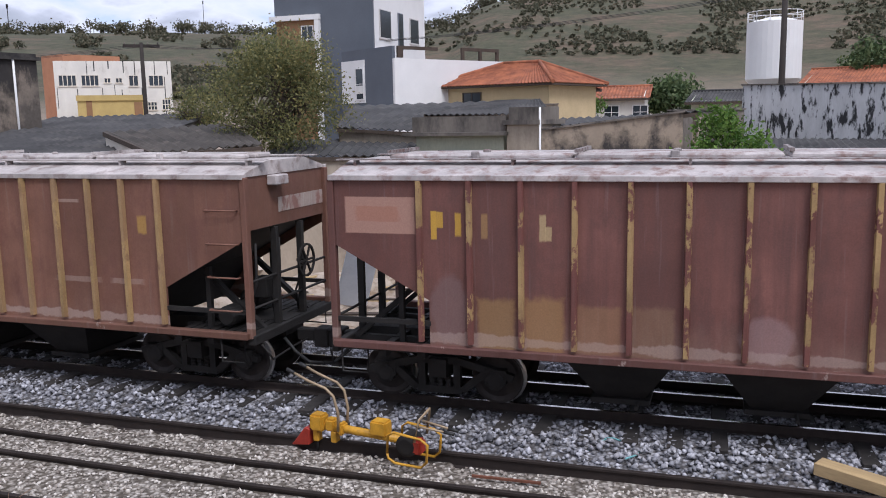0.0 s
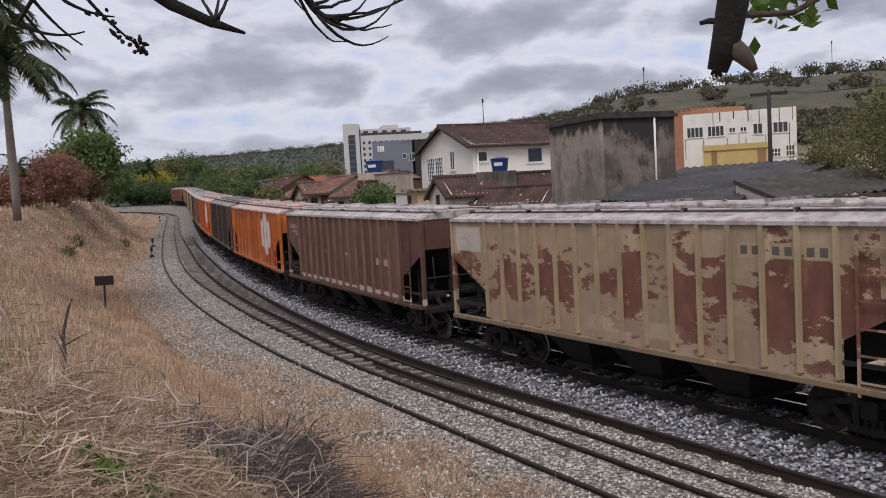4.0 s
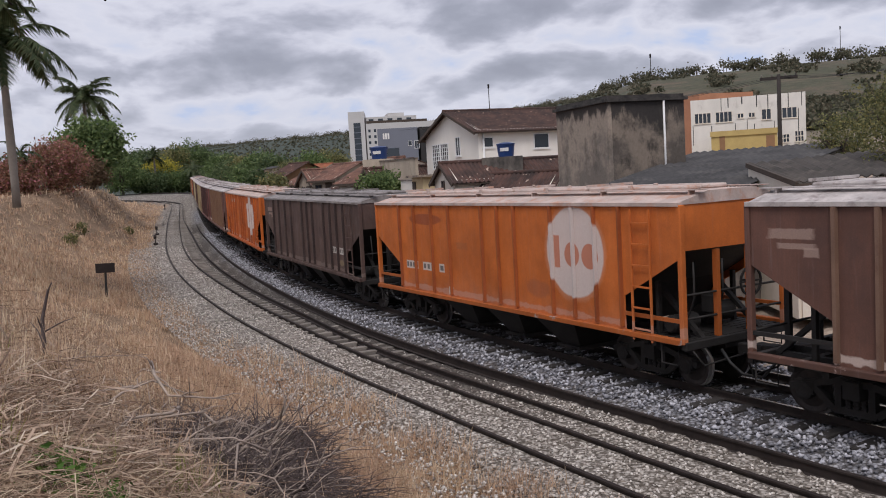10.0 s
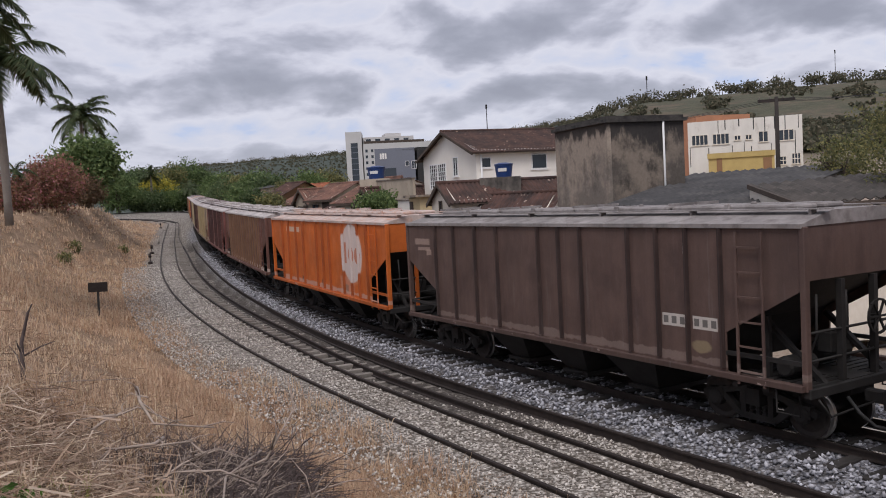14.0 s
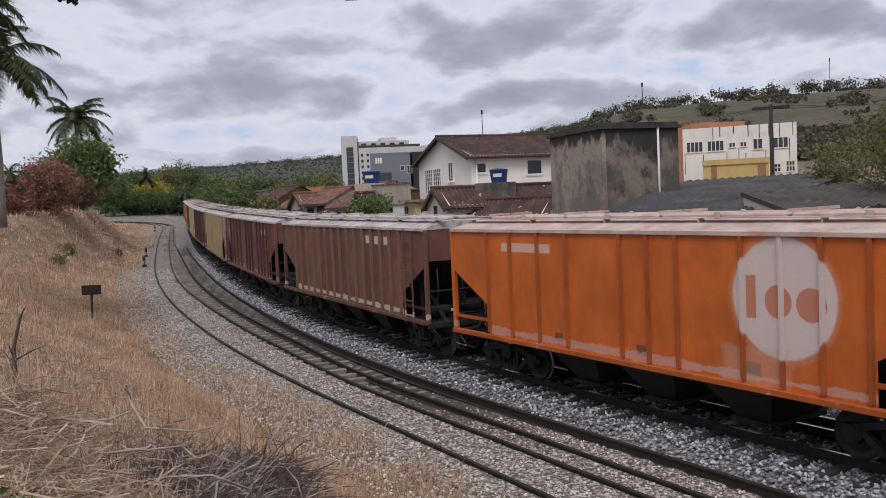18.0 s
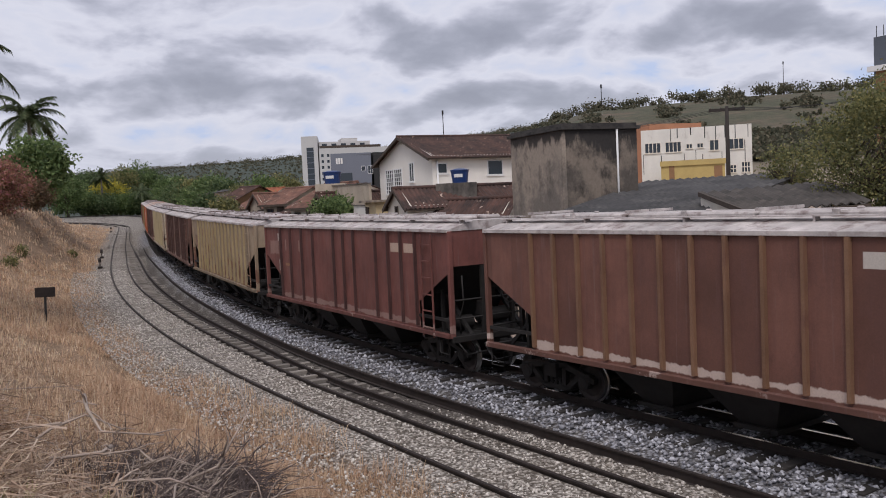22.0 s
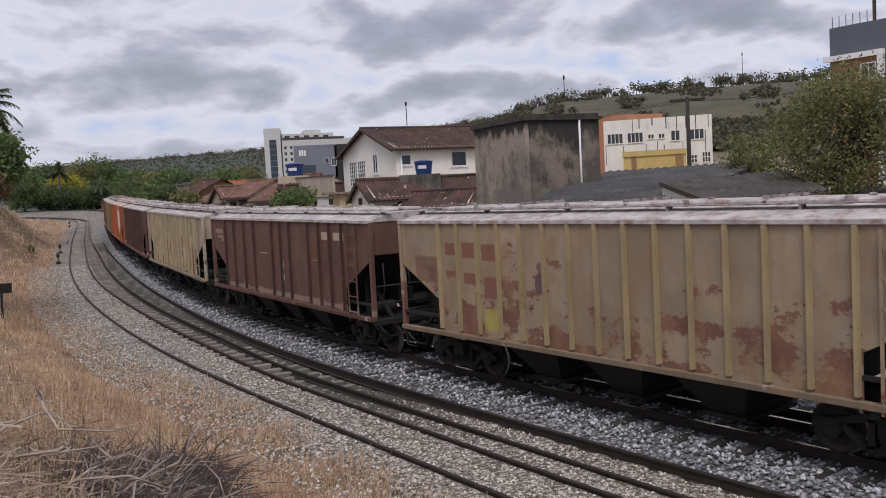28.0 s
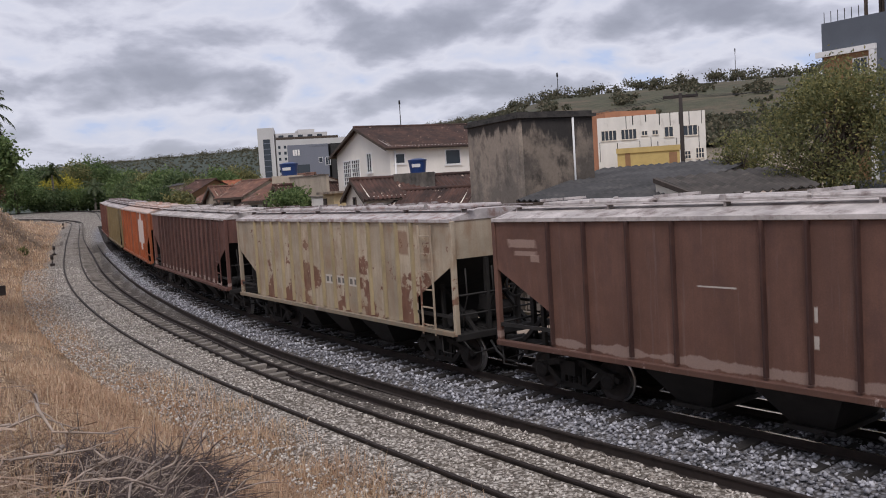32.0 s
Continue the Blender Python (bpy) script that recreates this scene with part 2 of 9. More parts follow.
RIDGE = [(-60, 6.0, 560), (-19, 6.5, 560), (-11, 6.8, 560), (-6, 6.95, 560), (-3, 6.85, 560), (-1.5, 6.4, 560), (0, 5.5, 560), (4, 5.0, 560), (12, 5.1, 560), (18, 5.2, 560), (23, 5.1, 570), (27, 5.0, 580),
         (28.7, 4.8, 600), (30, 4.5, 640), (32, 4.1, 720), (35.7, 3.75, 850), (40, 3.4, 1000), (47, 2.95, 1300), (52, 2.75, 1400), (58.5, 2.45, 1400), (61, 2.3, 1400), (75, 2.0, 1400), (110, 2.0, 1400)]


def ridge(az):
    """Angle of the skyline over the eye, and how far off it is, by bearing."""
    if not RIDGE[0][0] < az < RIDGE[-1][0]:
        return 2.0, 1400
    for (a0, e0, d0), (a1, e1, d1) in zip(RIDGE, RIDGE[1:]):
        if a0 <= az <= a1:
            u = (az - a0) / (a1 - a0)
            return e0 + (e1 - e0) * u, d0 + (d1 - d0) * u


def hills(x, y, r):
    if r < 140:
        return 0.0
    az = math.degrees(math.atan2(-x, y))
    e, d = ridge(az)
    up = smooth(0.24 * d, d, r)
    return up * (math.tan(radians(e)) * d + 4.4 - rise(r)) * (1 + 0.05 * noise.noise(Vector((x * 0.01, y * 0.01, 0))) * (1 - up)) - 0.02 * max(0, r - d)

# ---- helpers for meshes ----
def mesh_ob(name, bm, material, parent=None, label="", smooth_faces=False):
    me = bpy.data.meshes.new(name)
    bm.to_mesh(me)
    bm.free()
    for m in material if isinstance(material, (list, tuple)) else [material]:
        me.materials.append(m)
    if smooth_faces:
        for p in me.polygons:
            p.use_smooth = True
    ob = new(name, me)
    if parent:
        ob.parent = parent
    if label:
        ob["label"] = label
    return ob


def part(name, bm, material, parent, label="", at=None, smooth_faces=False):
    ob = mesh_ob(name, bm, material, parent, label, smooth_faces)
    if at is not None:
        ob.matrix_basis = at
    return ob


def thing(name, at=None, label="", category="", group="", kind=""):
    ob = new(name)
    ob.empty_display_size = 0.3
    if at is not None:
        ob.matrix_basis = at
    return tagged(ob, label, category, group, kind)


def box(bm, x0, x1, y0, y1, z0, z1, mat_index=0):
    v = [bm.verts.new((x, y, z)) for z in (z0, z1) for x, y in ((x0, y0), (x1, y0), (x1, y1), (x0, y1))]
    fs = [(3, 2, 1, 0), (4, 5, 6, 7), (0, 1, 5, 4), (1, 2, 6, 5), (2, 3, 7, 6), (3, 0, 4, 7)]
    for f in fs:
        bm.faces.new([v[i] for i in f]).material_index = mat_index
    return v


def boxes(*bs):
    bm = bmesh.new()
    for b in bs:
        box(bm, *b)
    return bm


def prism(bm, pts, axis, a, b, mat_index=0):
    """A flat outline pushed from a to b along an axis; the outline's pairs fill the other two axes in order."""
    def put(p, w):
        return {"x": (w, p[0], p[1]), "y": (p[0], w, p[1]), "z": (p[0], p[1], w)}[axis]
    lo, hi = [bm.verts.new(put(p, a)) for p in pts], [bm.verts.new(put(p, b)) for p in pts]
    n = len(pts)
    fs = [bm.faces.new(lo), bm.faces.new(hi[::-1])]
    for i in range(n):
        fs.append(bm.faces.new((lo[i], hi[i], hi[(i + 1) % n], lo[(i + 1) % n])))
    for f in fs:
        f.material_index = mat_index
    bmesh.ops.recalc_face_normals(bm, faces=fs)


def beam(bm, p, q, w=0.06, h=None, mat_index=0):
    """A square bar from p to q."""
    p, q = Vector(p), Vector(q)
    h = h or w
    d = (q - p).normalized()
    side = d.cross(Vector((0, 0, 1)))
    side = side.normalized() if side.length > 1e-4 else Vector((1, 0, 0))
    up = side.cross(d)
    vs = []
    for c in (p, q):
        for a, b in ((-1, -1), (1, -1), (1, 1), (-1, 1)):
            vs.append(bm.verts.new(c + side * a * w / 2 + up * b * h / 2))
    for f in ((0, 1, 2, 3), (7, 6, 5, 4), (0, 4, 5, 1), (1, 5, 6, 2), (2, 6, 7, 3), (3, 7, 4, 0)):
        bm.faces.new([vs[i] for i in f]).material_index = mat_index


def tube(bm, pts, radii, n=8, mat_index=0, cap=True):
    """A round bar or limb through points."""
    pts = [Vector(p) for p in pts]
    if isinstance(radii, (int, float)):
        radii = [radii] * len(pts)
    rings = []
    for i, p in enumerate(pts):
        d = (pts[min(i + 1, len(pts) - 1)] - pts[max(i - 1, 0)]).normalized()
        a = d.cross(Vector((0.31, 0.2, 0.93)))
        a = a.normalized() if a.length > 1e-3 else d.orthogonal().normalized()
        b = d.cross(a)
        rings.append([bm.verts.new(p + (a * math.cos(k * 2 * math.pi / n) + b * math.sin(k * 2 * math.pi / n)) * radii[i]) for k in range(n)])
    for r0, r1 in zip(rings, rings[1:]):
        for k in range(n):
            f = bm.faces.new((r0[k], r0[(k + 1) % n], r1[(k + 1) % n], r1[k]))
            f.material_index, f.smooth = mat_index, True
    if cap:
        for r in (rings[0][::-1], rings[-1]):
            bm.faces.new(r).material_index = mat_index
    return rings


def lathe(bm, profile, axis="z", n=20, centre=(0, 0, 0), mat_index=0):
    """Turn (radius, height) pairs round an axis."""
    rings = []
    c = Vector(centre)
    for r, h in profile:
        ring = []
        for k in range(n):
            a = 2 * math.pi * k / n
            u, v = r * math.cos(a), r * math.sin(a)
            ring.append(bm.verts.new(c + Vector({"z": (u, v, h), "y": (u, h, v), "x": (h, u, v)}[axis])))
        rings.append(ring)
    fs = []
    for a, b in zip(rings, rings[1:]):
        for k in range(n):
            fs.append(bm.faces.new((a[k], a[(k + 1) % n], b[(k + 1) % n], b[k])))
    fs.append(bm.faces.new(rings[0]))
    fs.append(bm.faces.new(rings[-1]))
    for f in fs:
        f.material_index = mat_index
    bmesh.ops.recalc_face_normals(bm, faces=fs)


def soften(bm, width, segments=1):
    bmesh.ops.bevel(bm, geom=list(bm.edges), offset=width, segments=segments, affect="EDGES", clamp_overlap=True)

# ---- ground ----
def ground_material():
    m, n, l, b = nodes_of("ground of gravel, dry grass and soil")
    def attr(name):
        a = n.new("ShaderNodeAttribute")
        a.attribute_name = name
        return a.outputs["Fac"]
    v1 = tex(n, l, "voronoi", 14)
    v1.inputs["Randomness"].default_value = 1.0
    v2 = tex(n, l, "noise", 0.8, 6, 0.6)
    v3 = tex(n, l, "noise", 9, 5, 0.7)
    gravel = ramp(n, l, v1.outputs["Color"], [(0.1, (0.19, 0.17, 0.15)), (0.5, (0.36, 0.33, 0.295)), (0.9, (0.55, 0.51, 0.46))])
    gravel = mixc(n, l, ramp(n, l, v2.outputs[0], [(0.45, (0, 0, 0)), (0.75, (0.7, 0.7, 0.7))]), gravel, (0.22, 0.19, 0.155))
    gap = ramp(n, l, v1.outputs["Distance"], [(0.30, (1, 1, 1)), (0.62, (0.35, 0.33, 0.31))])
    gravel = mixc(n, l, 1.0, gravel, gap, "MULTIPLY")
    fresh = ramp(n, l, v1.outputs["Color"], [(0.1, (0.12, 0.12, 0.13)), (0.5, (0.26, 0.26, 0.28)), (0.9, (0.46, 0.46, 0.49))])
    fresh = mixc(n, l, 1.0, fresh, gap, "MULTIPLY")
    grass = ramp(n, l, v3.outputs[0], [(0.28, (0.07, 0.045, 0.030)), (0.5, (0.21, 0.145, 0.095)), (0.72, (0.40, 0.295, 0.20))])
    grass = mixc(n, l, ramp(n, l, v2.outputs[0], [(0.35, (0, 0, 0)), (0.7, (0.6, 0.6, 0.6))]), grass, (0.38, 0.26, 0.175))
    v4 = tex(n, l, "noise", 0.035, 12, 0.78)
    v5 = tex(n, l, "noise", 0.20, 8, 0.75)
    wood = ramp(n, l, v5.outputs[0], [(0.3, (0.050, 0.056, 0.038)), (0.7, (0.115, 0.108, 0.068))])
    pasture = ramp(n, l, v5.outputs[0], [(0.3, (0.098, 0.078, 0.056)), (0.7, (0.172, 0.126, 0.092))])
    # distant woods: haze is put into the colour, paler and bluer
    hazy_wood = ramp(n, l, v5.outputs[0], [(0.3, (0.042, 0.054, 0.046)), (0.7, (0.085, 0.098, 0.080))])
    hill = mixc(n, l, ramp(n, l, v4.outputs[0], [(0.47, (0, 0, 0)), (0.60, (1, 1, 1))]), wood, pasture)
    hill = mixc(n, l, attr("wooded"), hill, hazy_wood)
    yard = ramp(n, l, v3.outputs[0], [(0.3, (0.20, 0.15, 0.11)), (0.7, (0.42, 0.35, 0.29))])
    c = mixc(n, l, attr("grass"), gravel, grass)
    c = mixc(n, l, attr("fresh"), c, fresh)
    # much darker bed between the siding's middle rail and the heavy rail
    c = mixc(n, l, attr("dark_bed"), c, mixc(n, l, 0.85, gravel, (0.045, 0.039, 0.035)))
    c = mixc(n, l, attr("yard"), c, yard)
    c = mixc(n, l, attr("hill"), c, hill)
    l.new(c, b.inputs["Base Color"])
    b.inputs["Roughness"].default_value = 0.95
    b.inputs["Specular IOR Level"].default_value = 0.15
    bump(n, l, b, v1.outputs["Distance"], 0.5, 0.04)
    return m


def make_ground():
    az = [a * 0.5 for a in range(-70, 160)] + [80 + 4 * k for k in range(0, 61)]
    rad = [0.0]
    r = 1.0
    while r < 3500:
        rad.append(r)
        r *= 1.035 if r < 60 else (1.06 if r < 400 else 1.12)
    na = len(az)
    vs, marks = [], []
    for r in rad[1:]:
        for a in az:
            x, y = -r * math.sin(radians(a)), r * math.cos(radians(a))
            s, off = lateral(x, y)
            d = off - near_off(s)
            vs.append((x, y, land(x, y)))
            n1 = noise.noise(Vector((x * 0.6, y * 0.6, 0))) * 0.5
            hill = smooth(150, 260, r) if off < 0 else (smooth(120, 200, r) if d > 2.6 else smooth(200, 250, r))
            marks.append((smooth(0.7, 1.6, d + n1), (smooth(2.6, 2.9, -d) * (1 - smooth(95, 120, s)) if off > -3.6 else 0.0) , smooth(3.4, 4.2, -off), hill, 0.92 * smooth(4, 12, s) * (1 - smooth(72, 84, s)) * smooth(1.2, 1.4, -d) * smooth(-3.0, -2.85, d), (0.12 * smooth(2, 10, a) + 0.88 * smooth(27, 33, a)) if a < 120 else 0.0))
    nr = len(rad) - 1
    faces = [(i * na + j, i * na + (j + 1) % na, (i + 1) * na + (j + 1) % na, (i + 1) * na + j) for i in range(nr - 1) for j in range(na)]
    faces.append(tuple(range(na))[::-1])
    me = bpy.data.meshes.new("ground")
    me.from_pydata(vs, [], [f[::-1] for f in faces])
    arr = np.array(marks, dtype=np.float32)
    for k, name in enumerate(("grass", "fresh", "yard", "hill", "dark_bed", "wooded")):
        me.attributes.new(name, "FLOAT", "POINT").data.foreach_set("value", np.ascontiguousarray(arr[:, k]))
    for p in me.polygons:
        p.use_smooth = True
    me.materials.append(ground_material())
    return tagged(new("ground", me), "gravel track bed, dry grass bank and distant hills", "ground", kind="structure")


make_ground()

# ---- track ----
def rail_mesh(offset, s_from, s_to, step=1.0, dz=0.0, tall=0.15):
    prof = [(-0.065, -tall), (0.065, -tall), (0.065, -tall + 0.012), (0.012, -tall + 0.03), (0.012, -0.04), (0.035, -0.034), (0.035, -0.004), (0.030, 0.0), (-0.030, 0.0), (-0.035, -0.004), (-0.035, -0.034), (-0.012, -0.04), (-0.012, -tall + 0.03), (-0.065, -tall + 0.012)]
    bm = bmesh.new()
    prev = None
    k = int(round((s_to - s_from) / step))
    for i in range(k + 1):
        s = s_from + i * step
        o = offset(s)
        h = heading(s)
        ring = []
        for u, w in prof:
            p = on_line(s, o + u, dz)
            ring.append(bm.verts.new((p.x, p.y, p.z + w)))
        if prev:
            for j in range(len(prof)):
                f = bm.faces.new((prev[j], ring[j], ring[(j + 1) % len(prof)], prev[(j + 1) % len(prof)]))
                f.material_index = 1 if j == 7 else 0
        prev = ring
    bmesh.ops.recalc_face_normals(bm, faces=list(bm.faces))
    return bm


def spare_off(s):
    return 1.84 - 0.40 * smooth(12, 32, s)


def middle_off(s):
    return near_off(s) - 1.10 - 0.22 * smooth(13, 22, s) * (1 - smooth(28, 46, s))


def inner_off(s):
    return near_off(s) - 1.75 - 0.35 * smooth(14, 23, s) + 0.60 * smooth(55, 95, s)


MAIN_RAILS = (0.0, -1.06, -1.70)
track = thing("railway_track_train", label="mixed-gauge main line with dark sleepers in grey ballast", category="railway track", kind="structure")
for o in MAIN_RAILS:
    part("rail", rail_mesh(lambda s, o=o: o, -45, 230, dz=RAIL_Z), [M["rail_side"], M["rail_top"]], track)
siding = thing("railway_track_siding", label="mixed-gauge siding with brown rusty rails half buried in gravel", category="railway track", kind="structure")
for o in (near_off, middle_off, inner_off):
    part("rail", rail_mesh(o, -45, 178, dz=-0.05), [M["rail_side"], M["rail_side"]], siding)
part("guard_rail", rail_mesh(spare_off, -45, 76, dz=0.03, tall=0.20), [M["rail_side"], M["rail_side"]], siding, "dark heavy rail laid beside the siding")


def tie_mesh(length, w=0.2, h=0.14, m="tie"):
    bm = boxes((-w / 2, w / 2, -length / 2, length / 2, -h, 0))
    soften(bm, 0.012)
    me = bpy.data.meshes.new("sleeper")
    bm.to_mesh(me)
    bm.free()
    me.materials.append(M[m])
    return me


def put_ties(parent, mesh, off, dz, s_from, s_to, gap, limit):
    rnd = random.Random(4)
    s, k = s_from, 0
    while s < s_to and k < limit:
        o = new("sleeper", mesh)
        p = on_line(s, off(s), dz + rnd.uniform(-0.015, 0.01))
        o.matrix_basis = Matrix.Translation(p) @ pose(0, 0, 0, 0, 0, -math.degrees(heading(s)) + rnd.uniform(-2, 2))
        o.parent = parent
        s += gap * rnd.uniform(0.93, 1.07)
        k += 1


put_ties(track, tie_mesh(3.3, 0.22, m="tie_dark"), lambda s: -0.85, RAIL_Z - 0.134, -40, 120, 0.62, 250)
put_ties(siding, tie_mesh(1.25, 0.18), lambda s: (spare_off(s) + inner_off(s)) / 2 + 0.12, -0.212, 7, 76, 0.64, 110)
put_ties(siding, tie_mesh(2.3, 0.20), lambda s: near_off(s) - 0.62, -0.120, 15, 118, 0.66, 150)

# ---- hopper wagons ----
PITCH, HALF, WIDE, SILL, EAVE = 13.93, 6.24, 1.35, 1.16, 3.63
CUT = 4.75      # where the side sheet ends at the sill
ARM = 4.82      # bogie pivots
WHEEL_R = 0.40


def travel(t):
    """Metres that the train has gone."""
    return 3.4405 * t + 0.0398 * t ** 2 - 0.000927 * t ** 3 + 0.00000998 * t ** 4


def paint(name, col, stain, stain_at=(0.52, 0.68), seed=0.0, streak=0.5, rough=0.62, patch=None, patch_at=(0.55, 0.6), patch_scale=0.8,
          patch_low=0.0, patch_stretch=(1, 1, 0.7), patch_band=None, panel=None, scuff=0.0, dust=0.0, blots=(), lum=1.0):
    """Old wagon paint: blotches, vertical streaks of rust and dust, flaked patches, painted marks."""
    m, n, l, b = nodes_of(name)
    co = n.new("ShaderNodeTexCoord")
    sep = n.new("ShaderNodeSeparateXYZ")
    l.new(co.outputs["Object"], sep.inputs[0])
    X, Z = sep.outputs[0], sep.outputs[2]

    def math_of(op, p, q=None, r=None):
        k = n.new("ShaderNodeMath")
        k.operation = op
        for i, v in enumerate((p, q, r)):
            if v is None:
                continue
            if isinstance(v, (int, float)):
                k.inputs[i].default_value = v
            else:
                l.new(v, k.inputs[i])
        return k.outputs[0]

    def noise_at(scale, stretch, detail=5, off=0.0, coarse=0.62):
        mp = n.new("ShaderNodeMapping")
        mp.inputs["Location"].default_value = (seed * 3.1 + off, seed * 1.7, seed)
        mp.inputs["Scale"].default_value = stretch
        l.new(co.outputs["Object"], mp.inputs[0])
        t = n.new("ShaderNodeTexNoise")
        t.inputs["Scale"].default_value, t.inputs["Detail"].default_value, t.inputs["Roughness"].default_value = scale, detail, coarse
        l.new(mp.outputs[0], t.inputs["Vector"])
        return t.outputs[0]
    pan = None
    if panel:
        w = n.new("ShaderNodeTexWhiteNoise")
        w.noise_dimensions = "1D"
        l.new(math_of("ADD", math_of("FLOOR", math_of("MULTIPLY_ADD", X, 1.0 / panel[1], -panel[0] / panel[1])), seed * 7.3), w.inputs["W"])
        pan = w.outputs["Value"]
    rough_edge = noise_at(6.0, (1, 1, 0.8), 6, 3.0)
    c = ramp(n, l, noise_at(0.9, (1, 1, 1)), [(0.3, tuple(v * 0.74 for v in col)), (0.7, tuple(min(1, v * 1.2) for v in col))])
    if pan:
        c = mixc(n, l, 0.5, c, ramp(n, l, pan, [(0.0, (0.30, 0.28, 0.28)), (1.0, (0.66, 0.62, 0.62))]), "OVERLAY")
    st = noise_at(7.0, (1, 1, 0.07), 4, 5.0)
    c = mixc(n, l, ramp(n, l, st, [(0.42, (0, 0, 0)), (0.72, (streak, streak, streak))]), c, stain)
    c = mixc(n, l, ramp(n, l, noise_at(11.0, (1, 1, 0.05), 3, 15.0), [(0.60, (0, 0, 0)), (0.74, (0.35 * streak,) * 3)]), c, tuple(0.35 * v + 0.20 for v in col))
    if patch:
        f = noise_at(patch_scale, patch_stretch, 13, 9.0, 0.70)
        if patch_low:
            f = math_of("ADD", f, math_of("MULTIPLY", math_of("SUBTRACT", 2.5, Z), patch_low))
        if patch_band:
            f = math_of("ADD", f, math_of("MULTIPLY", math_of("SUBTRACT", 0.45, math_of("ABSOLUTE", math_of("SUBTRACT", Z, patch_band[0]))), patch_band[1]))
        if pan:
            f = math_of("ADD", f, math_of("MULTIPLY_ADD", pan, 0.16, -0.08))
        pf = ramp(n, l, f, [(patch_at[0], (0, 0, 0)), (patch_at[1], (1, 1, 1))])
        pc = ramp(n, l, noise_at(3.0, (1, 1, 0.5), 6, 19.0), [(0.3, tuple(0.7 * v for v in patch)), (0.7, tuple(1.25 * v for v in patch))])
        c = mixc(n, l, pf, c, pc)
    f = noise_at(2.2, (1, 1, 0.6), 8, 2.0)
    c = mixc(n, l, ramp(n, l, f, [(stain_at[0], (0, 0, 0)), (stain_at[1], (0.75, 0.75, 0.75))]), c, stain)
    if dust:
        zf = math_of("ADD", math_of("MULTIPLY", math_of("SUBTRACT", 1.75, Z), 0.9), math_of("MULTIPLY_ADD", noise_at(1.8, (1, 1, 0.5), 5, 31.0), 1.6, -0.8))
        c = mixc(n, l, ramp(n, l, zf, [(0.0, (0, 0, 0)), (0.7, (dust,) * 3)]), c, (0.30, 0.21, 0.165))
    for kind, cx, cz, rx, rz, colour, amount, ragged in blots:
        dx = math_of("MULTIPLY", math_of("ABSOLUTE", math_of("SUBTRACT", X, cx)), 1.0 / rx)
        dz = math_of("MULTIPLY", math_of("ABSOLUTE", math_of("SUBTRACT", Z, cz)), 1.0 / rz)
        if kind == "disc":
            d = math_of("POWER", math_of("ADD", math_of("MULTIPLY", dx, dx), math_of("MULTIPLY", dz, dz)), 0.5)
        else:
            d = math_of("MAXIMUM", dx, dz)
        d = math_of("ADD", d, math_of("MULTIPLY_ADD", rough_edge, ragged, -0.5 * ragged))
        soft = 0.03 + 0.35 * ragged
        c = mixc(n, l, ramp(n, l, d, [(1.0 - soft, (amount,) * 3), (1.0 + soft * 0.4, (0, 0, 0))]), c, colour)
    if scuff:
        zf = math_of("ABSOLUTE", math_of("SUBTRACT", Z, SILL + 0.16))
        hit = math_of("ADD", math_of("MULTIPLY", zf, 9.0), math_of("MULTIPLY_ADD", noise_at(1.3, (1, 1, 0.2), 5, 41.0), -2.2, 1.0))
        hit = math_of("ADD", hit, math_of("MULTIPLY_ADD", rough_edge, 1.1, -0.55))
        c = mixc(n, l, ramp(n, l, hit, [(0.40, (scuff,) * 3), (0.62, (0, 0, 0))]), c, (0.50, 0.40, 0.35))
    c = mixc(n, l, 0.22, c, ramp(n, l, noise_at(45, (1, 1, 1), 3), [(0.3, (0.3, 0.3, 0.3)), (0.7, (0.7, 0.7, 0.7))]), "OVERLAY")
    l.new(c, b.inputs["Base Color"])
    l.new(ramp(n, l, noise_at(3.0, (1, 1, 0.4), 5, 51.0), [(0.3, (rough - 0.14,) * 3), (0.7, (rough + 0.2,) * 3)]), b.inputs["Roughness"])
    b.inputs["Specular IOR Level"].default_value = 0.35
    bump(n, l, b, noise_at(1.6, (1, 1, 0.35), 4), 0.4, 0.03)
    return m


BROWN, MAROON, DARK = (0.150, 0.066, 0.046), (0.120, 0.046, 0.040), (0.070, 0.043, 0.037)
ORANGE, CREAM, OLIVE = (0.52, 0.135, 0.026), (0.36, 0.29, 0.185), (0.20, 0.155, 0.075)


def side_outline():
    return [(-CUT, SILL), (CUT, SILL), (CUT, 1.86), (HALF, 2.66), (HALF, EAVE), (-HALF, EAVE), (-HALF, 2.66), (-CUT, 1.86)]


